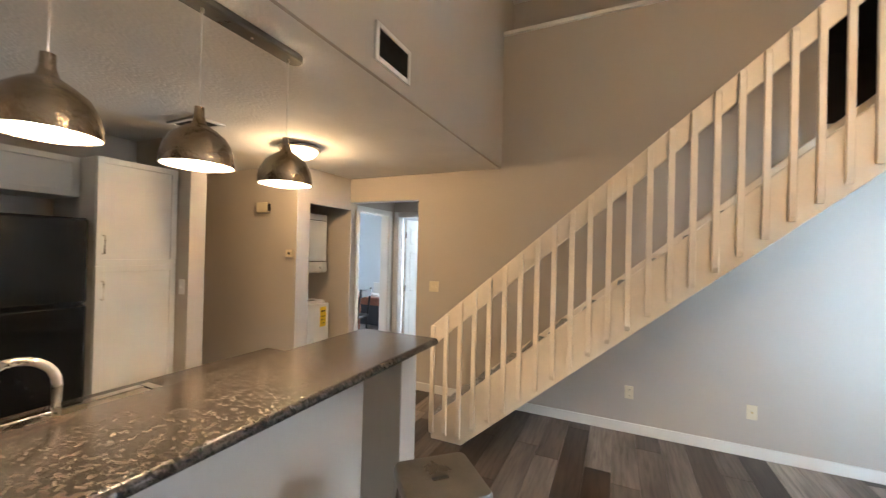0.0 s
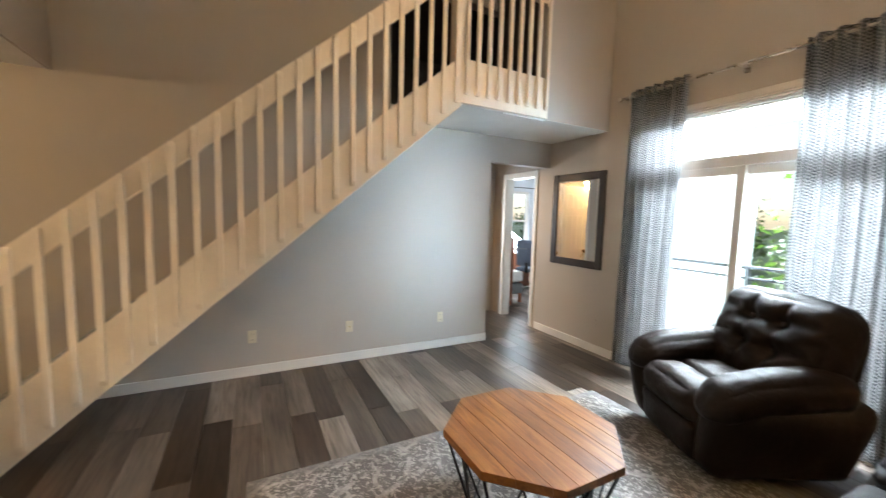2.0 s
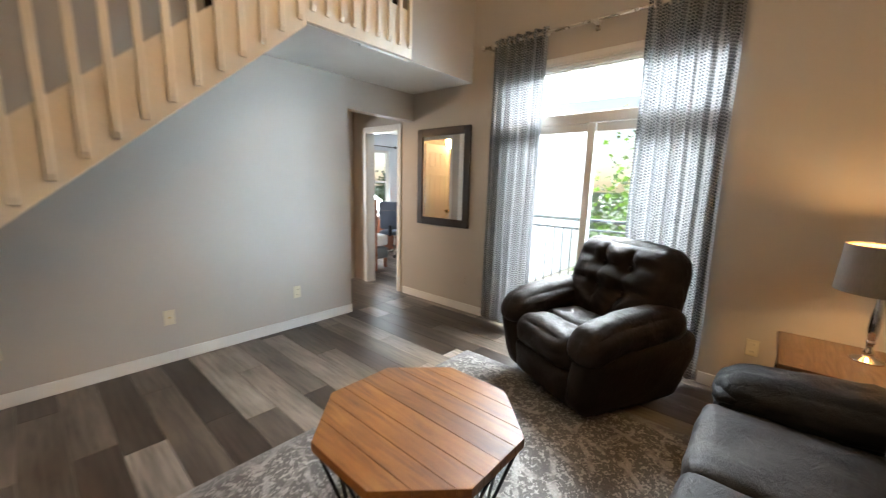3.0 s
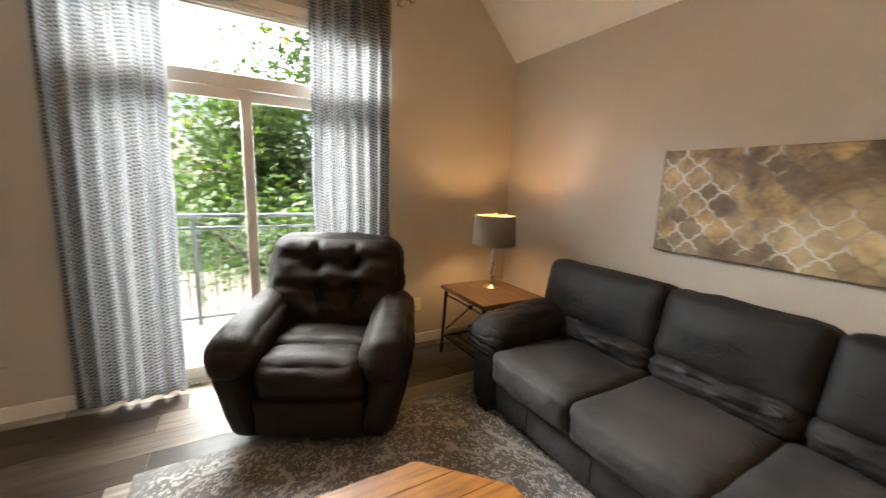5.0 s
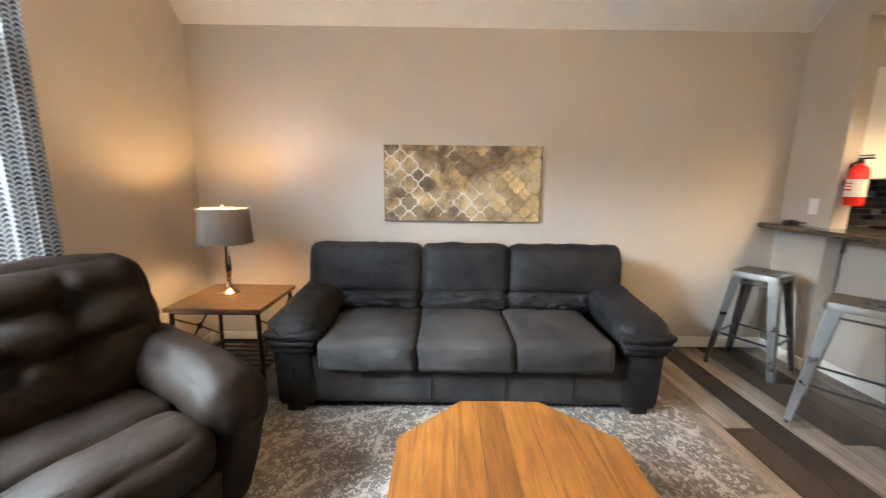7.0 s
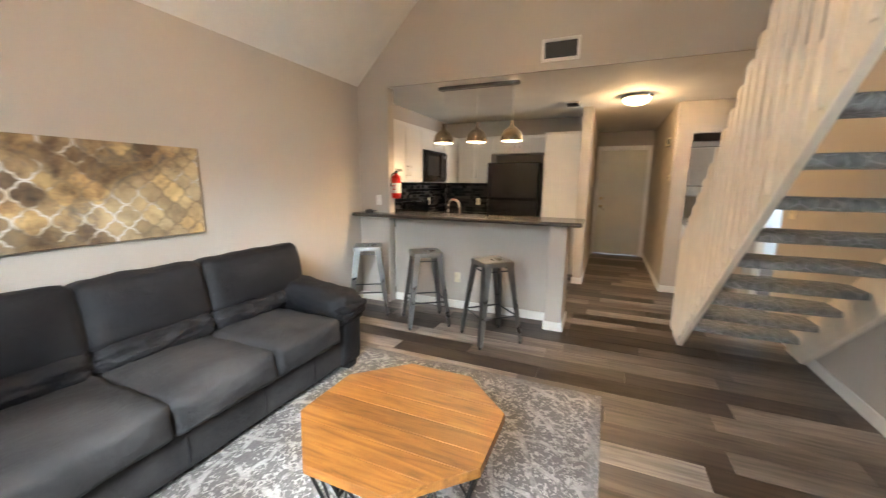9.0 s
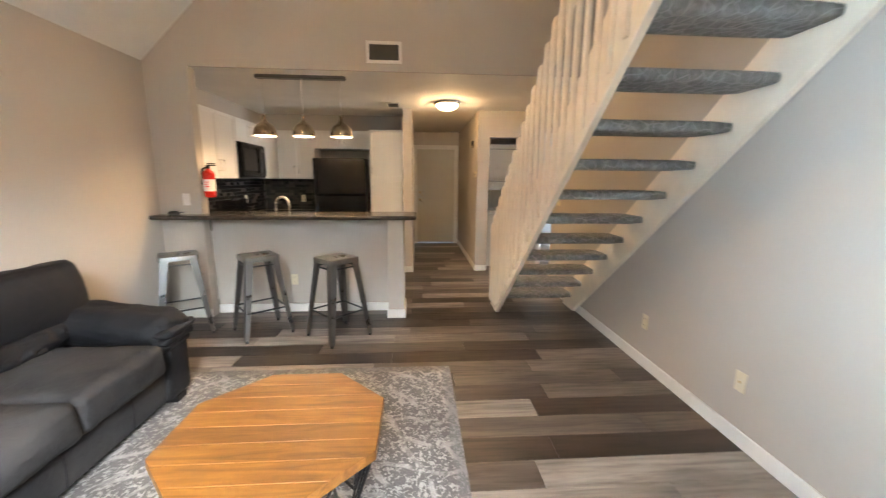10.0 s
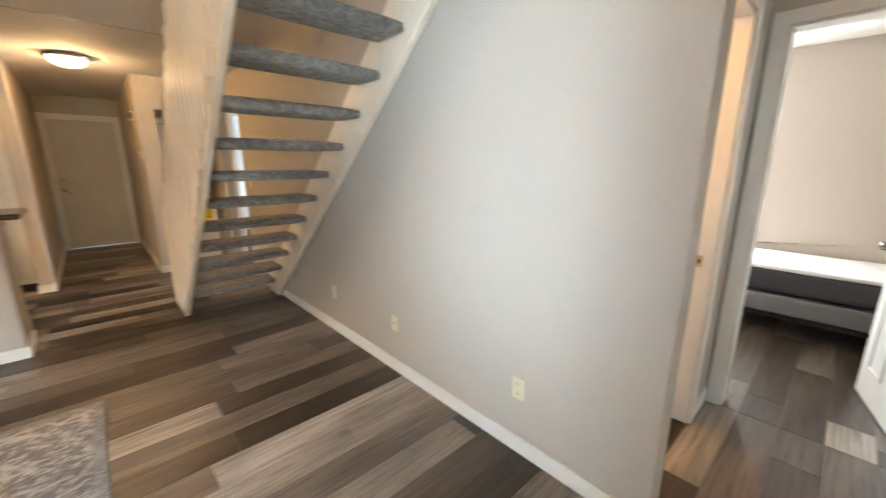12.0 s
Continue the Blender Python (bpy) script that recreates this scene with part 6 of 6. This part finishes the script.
rg = thing("range", "black electric range with raised control panel under the microwave", "stove", pose(-0.985, 0.0, 0, 0, 0, 180))
part("body", boxes(((0, -0.63, 0.02), (0.755, -0.004, 0.91)), bevel=0.006), BLACK_GLOSS, rg)
part("control_panel", boxes(((0, -0.08, 0.91), (0.755, -0.01, 1.14)), bevel=0.012), BLACK_GLOSS, rg)
for x in (0.08, 0.17, 0.58, 0.67):
    part("knob", acyl(fresh(), (x, -0.08, 1.05), (x, -0.105, 1.05), 0.02, 0.017, 16), BLACK_GLOSS, rg)
d = part("oven_door", boxes(((0.01, -0.655, 0.20), (0.745, -0.632, 0.86)), bevel=0.006), BLACK_GLOSS, rg)
part("handle", boxes(((0.06, -0.70, 0.80), (0.70, -0.68, 0.825)), ((0.08, -0.69, 0.80), (0.10, -0.65, 0.82)), ((0.66, -0.69, 0.80), (0.68, -0.65, 0.82)), bevel=0.005), DARK_STEEL, d)
for x, y, r in ((0.20, -0.20, 0.08), (0.55, -0.20, 0.10), (0.20, -0.46, 0.10), (0.55, -0.46, 0.08)):
    part("burner", alathe(fresh(), [(r, 0.911), (r, 0.918), (r * 0.7, 0.92), (0.0, 0.918)], 24, (x, y, 0)), DARK_STEEL, rg)

# mosaic backsplash: thin glass strips
bs = tagged(part("backsplash", boxes(((-2.608, 0.006, 0.911), (-2.604, 0.928, 1.418)), ((-2.60, 0.001, 0.911), (-0.13, 0.004, 1.43))), SLOT, None, "", False), "dark grout behind a smoky glass mosaic backsplash", "backsplash", kind="structure")
rnd = random.Random(11)
strips = [mesh_of("tile", boxes(((0, 0, 0), (w, 0.005, 0.042)), bevel=0.001), False) for w in (0.148, 0.098, 0.073)]
for me in strips:
    me.materials.append(TILE)
for row in range(11):
    z = 0.918 + row * 0.0455
    y = 0.014
    while y < 0.90:
        j = rnd.randrange(3)
        wd = (0.148, 0.098, 0.073)[j]
        if y + wd > 0.925:
            break
        o = part("tile", strips[j], None, bs)
        o.matrix_basis = pose(-2.604, y, z, 0, 0, 90) @ pose(0, -0.005, 0)
        y += wd + 0.003
    x = -2.59 + 0.03 * (row % 3)
    while x < -0.30:
        j = rnd.randrange(3)
        wd = (0.148, 0.098, 0.073)[j]
        if not (-1.74 < x + wd and x < -0.99 and z > 1.42):
            part("tile", strips[j], None, bs).location = (x, 0.0045, z)
        x += wd + 0.003
plate("wall_outlet", "ivory outlet on the mosaic backsplash", (-2.598, 0.62, 1.10), "x", 1, "outlet", mat_=IVORY)
plate("wall_outlet", "ivory outlet on the backsplash beside the range", (-1.86, 0.01, 1.12), "y", 1, "outlet", mat_=IVORY)

# ---- laundry closet ----
ld = thing("laundry_center", "stacked white washer and dryer in the hall closet", "washer dryer", pose(-2.80, 3.625, 0, 0, 0, 90))
w = part("washer", boxes(((0, -0.66, 0.02), (0.56, 0, 0.90)), bevel=0.012), WHITE_ENAMEL, ld)
part("lid", apuff(fresh(), (0.28, -0.36, 0.915), (0.50, 0.52, 0.05), 0.02, (0, 0, 0.012), 8, 0), WHITE_ENAMEL, w, "white washer lid")
part("lid_grip", boxes(((0.20, -0.60, 0.938), (0.38, -0.52, 0.944)), bevel=0.002), FOAM_SEAL, w)
part("energy_label", boxes(((0.40, -0.6635, 0.62), (0.50, -0.6605, 0.86))), YELLOW, w, "yellow energy guide label", smooth=False)
part("label_text", boxes(((0.41, -0.6645, 0.80), (0.49, -0.6637, 0.815)), ((0.41, -0.6645, 0.74), (0.49, -0.6637, 0.748)), ((0.41, -0.6645, 0.70), (0.47, -0.6637, 0.707)), ((0.42, -0.6645, 0.66), (0.48, -0.6637, 0.667))), SLOT, w, smooth=False)
part("rear_panel", boxes(((0.0, -0.10, 0.90), (0.56, 0.0, 1.27)), bevel=0.004), WHITE_ENAMEL, ld)
dr = part("dryer", boxes(((0, -0.60, 1.27), (0.56, 0, 1.985)), bevel=0.012), WHITE_ENAMEL, ld)
part("dryer_door", boxes(((0.03, -0.614, 1.42), (0.53, -0.6, 1.90)), bevel=0.006), WHITE_ENAMEL, dr, "recessed dryer door")
part("door_gap", boxes(((0.026, -0.6025, 1.405), (0.534, -0.6003, 1.415)), ((0.026, -0.6025, 1.905), (0.534, -0.6003, 1.912))), SLOT, dr, smooth=False)
part("control_strip", boxes(((0.005, -0.611, 1.285), (0.555, -0.6, 1.40)), bevel=0.004), WHITE_ENAMEL, dr)
for x in (0.12, 0.44):
    part("dial", acyl(fresh(), (x, -0.611, 1.345), (x, -0.634, 1.345), 0.026, 0.022, 20), WHITE_PLASTIC, dr, "white control dial")

# ---- doors ----
def lever_or_knob(parent, x, y, z, mat_, facing=-1):
    part("door_handle", acyl(fresh(), (x, y, z), (x, y + facing * 0.012, z), 0.03, n=18), mat_, parent)
    bm = acyl(fresh(), (x, y + facing * 0.012, z), (x, y + facing * 0.045, z), 0.010, n=10)
    apuff(bm, (x, y + facing * 0.058, z), (0.052, 0.036, 0.052), 0.018, cuts=4, crease=0)
    part("door_knob", bm, mat_, parent, "round metal knob")


def six_panel(name, label, m, w=0.62, h=2.03, knob=None, plain=False, material=None, kind="structure"):
    """A hinged leaf: local x from the hinge, faces at y -0.035 and 0."""
    d = thing(name, label, "door", m, kind=kind)
    mt = material or DOOR_WHITE
    part("leaf", boxes(((0, -0.035, 0.008), (w, 0, h)), bevel=0.003), mt, d)
    if not plain:
        cw = (w - 0.30) / 2
        for x0 in (0.10, 0.20 + cw):
            for z0, z1 in ((0.20, 0.80), (0.95, 1.55), (1.66, 1.90)):
                for y0, y1 in ((-0.0415, -0.0352), (0.0002, 0.0065)):
                    bm = boxes(((x0, y0, z0), (x0 + 0.022, y1, z1)), ((x0 + cw - 0.022, y0, z0), (x0 + cw, y1, z1)), ((x0 + 0.022, y0, z0), (x0 + cw - 0.022, y1, z0 + 0.022)), ((x0 + 0.022, y0, z1 - 0.022), (x0 + cw - 0.022, y1, z1)), bevel=0.0025)
                    part("panel_moulding", bm, mt, d)
    for z in (0.25, 1.0, 1.80):
        part("hinge", boxes(((-0.012, -0.042, z - 0.045), (0.004, -0.028, z + 0.045)), bevel=0.003), DARK_STEEL, d, "dark metal hinge")
    if knob:
        lever_or_knob(d, w - 0.06, -0.035, 0.95, knob, -1)
        lever_or_knob(d, w - 0.06, 0.0, 0.95, knob, 1)
    return d


e = six_panel("door_1", "closed flat beige entry door at the end of the hall", pose(-4.655, 3.340, 0, 0, 0, -90), 0.825, 2.08, None, True, ENTRY_PAINT)
for z, r in ((0.98, 0.026), (1.14, 0.024)):
    bm = acyl(fresh(), (0.765, 0, z), (0.765, 0.02, z), r, n=16)
    apuff(bm, (0.765, 0.045, z), (0.05, 0.04, 0.05), 0.018, cuts=4, crease=0)
    part("door_knob" if z < 1 else "deadbolt", bm, BRASS, e, "brass door hardware")
six_panel("door_2", "white panel door standing open into the room beyond the passage", pose(-1.82, 5.43, 0, 0, 0, 82), 0.66, 2.03, NICKEL)
six_panel("door_3", "white six-panel bedroom door standing open with a steel handle", pose(4.45, 5.61, 0, 0, 0, 103), 0.72, 2.03, STEEL)
six_panel("door_4", "white panel study door opened against the wall", pose(-2.075, 5.17, 0, 0, 0, 93), 0.66, 2.03, NICKEL)
six_panel("door_5", "white bathroom door swung open in warm lamplight", pose(3.52, 5.13, 0, 0, 0, 176), 0.62, 2.03, BRASS)
# middle hinge of the bathroom door, drawn as a plate with a dark inset
lp = thing("strike_plate", "brass hinge leaf on the bathroom door jamb", "strike plate", pose(3.59, 5.134, 0.93))
part("plate", boxes(((-0.014, -0.002, -0.03), (0.014, 0.001, 0.03)), bevel=0.0005), BRASS, lp)
part("dark_inset", boxes(((-0.006, -0.0032, -0.012), (0.006, -0.0021, 0.012))), SLOT, lp, smooth=False)

# ---- rooms seen through the doorways ----
bed = thing("bed", "bare single mattress with white quilted top on a grey box spring", "bed", pose(3.72, 7.32, 0))
part("mattress", apuff(fresh(), (0, 0, 0.47), (1.86, 0.80, 0.20), 0.045, (0, 0, 0.012), 10, 0.003, 6), DARK_CLOTH, bed, "dark-sided mattress")
part("quilted_top", apuff(fresh(), (0, 0, 0.578), (1.85, 0.79, 0.04), 0.018, (0, 0, 0.012), 12, 0.004, 14), WHITE_CLOTH, bed, "white quilted mattress top")
part("box_spring", apuff(fresh(), (0, 0, 0.275), (1.85, 0.79, 0.17), 0.03, cuts=6, crease=0.002), GREY_CLOTH, bed)
part("bed_frame", boxes(((-0.90, -0.38, 0.155), (0.90, -0.35, 0.19)), ((-0.90, 0.35, 0.155), (0.90, 0.38, 0.19)), ((-0.90, -0.35, 0.155), (-0.87, 0.35, 0.19)), ((0.87, -0.35, 0.155), (0.90, 0.35, 0.19))), BLACK_METAL, bed)
for sx in (-0.85, 0.85):
    for sy in (-0.33, 0.33):
        part("leg", acyl(fresh(), (sx, sy, 0), (sx, sy, 0.155), 0.02, n=10), BLACK_METAL, bed)

ds = thing("desk", "cherry wood desk with drawer pedestal below the bedroom window", "desk", pose(6.45, 6.95, 0))
part("desktop", boxes(((-0.30, -0.30, 0.72), (0.95, 0.30, 0.75)), bevel=0.006), CHERRY, ds)
part("pedestal", boxes(((-0.28, -0.27, 0.03), (0.14, 0.28, 0.72)), bevel=0.004), CHERRY, ds)
for z0, z1 in ((0.06, 0.26), (0.28, 0.48), (0.50, 0.70)):
    dw = part("drawer_front", boxes(((-0.265, -0.29, z0), (0.125, -0.271, z1)), bevel=0.005), CHERRY, ds)
    part("knob", acyl(fresh(), (-0.07, -0.29, (z0 + z1) / 2), (-0.07, -0.315, (z0 + z1) / 2), 0.013, 0.016, 12), SLOT, dw, "dark round knob")
part("side_panel", boxes(((0.90, -0.27, 0.0), (0.93, 0.28, 0.72)), bevel=0.003), CHERRY, ds)

oc = thing("office_chair", "slate blue office chair on a grey star base at the desk", "office chair", pose(6.24, 6.42, 0, 0, 0, -60))
part("seat", apuff(fresh(), (0, 0, 0.47), (0.48, 0.46, 0.08), 0.035, (0, 0, 0.015), 8, 0.002), BLUE_CLOTH, oc)
part("backrest", apuff(fresh(), (0, -0.23, 0.80), (0.45, 0.06, 0.52), 0.028, (0, 0.02, 0), 8, 0.002, turn=Matrix.Rotation(radians(6), 4, "X")), BLUE_CLOTH, oc)
part("back_post", boxes(((-0.03, -0.27, 0.42), (0.03, -0.25, 0.62)), bevel=0.004), BLACK_METAL, oc)
part("gas_lift", acyl(fresh(), (0, 0, 0.10), (0, 0, 0.43), 0.025), NICKEL, oc)
for i in range(5):
    a = i * 2 * math.pi / 5
    lg = part("base_leg", acyl(fresh(), (0, 0, 0.11), (0.28 * math.cos(a), 0.28 * math.sin(a), 0.075), 0.022, 0.014, 8), NICKEL, oc)
    part("caster", acyl(fresh(), (0.28 * math.cos(a) - 0.015, 0.28 * math.sin(a), 0.03), (0.28 * math.cos(a) + 0.015, 0.28 * math.sin(a), 0.03), 0.03, n=12), BLACK_METAL, lg)

hb = thing("bed", "cherry footboard and pale mattress of the bed in the desk bedroom", "bed", pose(5.16, 6.55, 0))
part("footboard", boxes(((-0.05, -0.95, 0.0), (0.0, -0.90, 1.15)), ((-0.36, -0.945, 0.30), (-0.05, -0.905, 0.90)), bevel=0.008), CHERRY, hb)
part("box_spring", apuff(fresh(), (-0.02, -0.35, 0.25), (0.72, 0.95, 0.20), 0.04, cuts=5), GREY_CLOTH, hb)
part("mattress", apuff(fresh(), (-0.02, -0.35, 0.46), (0.72, 0.95, 0.20), 0.05, (0, 0, 0.01), 6), WHITE_CLOTH, hb)
for x, y in ((-0.34, -0.78), (0.30, -0.78), (-0.34, 0.08), (0.30, 0.08)):
    part("leg", boxes(((x - 0.02, y - 0.02, 0), (x + 0.02, y + 0.02, 0.155))), CHERRY, hb)

wb = thing("window_2", "bright white-framed bedroom window under a curtain rod", "window", kind="structure")
part("window_frame", boxes(((5.55, 7.43, 0.75), (5.60, 7.50, 2.08)), ((6.90, 7.43, 0.75), (6.95, 7.50, 2.08)), ((5.60, 7.43, 2.03), (6.90, 7.50, 2.08)), ((5.60, 7.43, 0.75), (6.90, 7.50, 0.80)), ((5.60, 7.435, 1.40), (6.90, 7.495, 1.44)), bevel=0.003), TRIM, wb)
p = part("pane", boxes(((5.60, 7.462, 0.80), (6.90, 7.466, 1.40)), ((5.60, 7.462, 1.44), (6.90, 7.466, 2.03))), GLASS, wb, smooth=False)
p.visible_shadow = False
part("window_sill", boxes(((5.50, 7.36, 0.72), (7.0, 7.43, 0.748)), bevel=0.004), TRIM, wb)
br = thing("curtain_rod", "dark curtain rod with ball finial above the bedroom window", "curtain rod", pose(0, 7.33, 2.16))
part("rod", acyl(fresh(), (5.45, 0, 0), (7.02, 0, 0), 0.009), DARK_STEEL, br)
part("finial", apuff(fresh(), (7.05, 0, 0), (0.06, 0.06, 0.06), 0.029, cuts=4, crease=0), DARK_STEEL, br)
part("bracket", boxes(((6.93, 0, -0.012), (6.95, 0.07, 0.0))), DARK_STEEL, br)

tb = thing("writing_table", "brown wooden table with turned legs in the study", "table", pose(-3.0, 6.25, 0))
part("tabletop", boxes(((-0.55, -0.36, 0.70), (0.50, 0.36, 0.735)), bevel=0.008), CHERRY, tb)
part("apron", boxes(((-0.50, -0.32, 0.60), (0.45, 0.32, 0.70))), CHERRY, tb)
for sx in (-0.47, 0.42):
    for sy in (-0.29, 0.29):
        part("leg", alathe(fresh(), [(0.03, 0.60), (0.032, 0.52), (0.022, 0.48), (0.03, 0.42), (0.02, 0.10), (0.024, 0.06), (0.016, 0.0)], 14, (sx, sy, 0)), CHERRY, tb)
sc = thing("dining_chair", "dark wooden chair pulled up to the study table", "chair", pose(-2.92, 5.62, 0, 0, 0, 100))
part("seat", apuff(fresh(), (0, 0, 0.45), (0.42, 0.42, 0.05), 0.02, cuts=4, crease=0), BLACK_METAL, sc)
for sx in (-0.18, 0.18):
    for sy in (-0.18, 0.18):
        part("leg", acyl(fresh(), (sx, sy, 0), (sx, sy, 0.44), 0.016, 0.02, 10), BLACK_METAL, sc)
    part("back_post", acyl(fresh(), (sx, -0.19, 0.44), (sx, -0.25, 0.92), 0.018, n=10), BLACK_METAL, sc)
part("back_rail", boxes(((-0.18, -0.265, 0.78), (0.18, -0.235, 0.90)), bevel=0.008), BLACK_METAL, sc)
bk = thing("papers", "stack of white papers and an open folder on the study table", "papers", pose(-2.85, 6.2, 0.735))
part("sheets", boxes(((-0.16, -0.12, 0.0), (0.12, 0.10, 0.035)), bevel=0.003), WHITE_CLOTH, bk)
part("folder", boxes(((-0.10, 0.06, 0.035), (0.18, 0.08, 0.23)), bevel=0.003), WHITE_PLASTIC, bk)
dk = thing("storage_chest", "dark low chest beneath the study window", "chest", pose(-3.6, 7.2, 0))
part("body", boxes(((-0.35, -0.3, 0.02), (0.5, 0.35, 0.52)), bevel=0.01), DARK_CLOTH, dk)
part("lid", boxes(((-0.37, -0.32, 0.52), (0.52, 0.37, 0.56)), bevel=0.008), GREY_CLOTH, dk)

vn = thing("bath_vanity", "white vanity basin in the warm-lit bathroom", "vanity", pose(2.45, 5.55, 0))
part("cabinet", boxes(((-0.40, -0.25, 0.0), (0.45, 0.30, 0.78)), bevel=0.005), CABINET, vn)
part("basin_top", boxes(((-0.42, -0.28, 0.78), (0.47, 0.32, 0.82)), bevel=0.01), WHITE_ENAMEL, vn)
hk = thing("robe_hook", "small brass robe hook on the bathroom wall", "hook", pose(2.0, 4.95, 1.6))
part("plate", acyl(fresh(), (0.0, 0, 0), (0.01, 0, 0), 0.025), BRASS, hk)
part("peg", atube(fresh(), [(0.01, 0, 0), (0.05, 0, 0.0), (0.06, 0, 0.025)], 0.008), BRASS, hk)

# ---- flooring, plank by plank ----
PW, PL = 0.182, 1.22
full = mesh_of("plank", boxes(((0.0008, 0.0008, -0.010), (PW - 0.0008, PL - 0.0008, 0.0)), bevel=0.0012), False)
full.materials.append(PLANK)
rnd = random.Random(5)
far = fresh()


def lay(x_from, x_to, y_from, y_to, pieces):
    i0, i1 = math.floor(x_from / PW), math.ceil(x_to / PW)
    for i in range(i0, i1):
        x0, x1 = max(i * PW, x_from), min((i + 1) * PW, x_to)
        if x1 - x0 < 0.01:
            continue
        y = y_from - PL * ((i * 0.37 + 0.13 * (i % 3)) % 1.0)
        while y < y_to:
            a, b = max(y, y_from), min(y + PL, y_to)
            if b - a > 0.012:
                if pieces and x1 - x0 > PW - 1e-6 and b - a > PL - 1e-6:
                    part("plank", full, None, floor).location = (x0, a, 0)
                elif pieces:
                    o = part("plank", boxes(((0.0008, 0.0008, -0.010), (x1 - x0 - 0.0008, b - a - 0.0008, 0.0)), bevel=0.0012), PLANK, floor, smooth=False)
                    o.location = (x0, a, 0)
                else:
                    abox(far, (x0 + 0.0008, a + 0.0008, -0.010), (x1 - 0.0008, b - 0.0008, 0.0))
            y += PL


lay(0.0, X_E, 0.0, Y_N, True)
lay(-4.6, 0.0, 2.31, 4.28, True)
lay(3.65, X_E, Y_N, 5.48, True)
lay(-2.61, 0.0, 0.0, 2.31, False)
lay(1.9, X_E, 5.48, 7.75, False)
lay(X_E, 8.1, 3.65, 7.4, False)
lay(-4.78, -0.6, 4.28, 7.6, False)
lay(2.0, 3.65, 4.4, 5.48, False)
tagged(part("plank_rest", far, PLANK_REST, floor, "", False), "grey-brown vinyl planks of the farther rooms", kind="stuff")
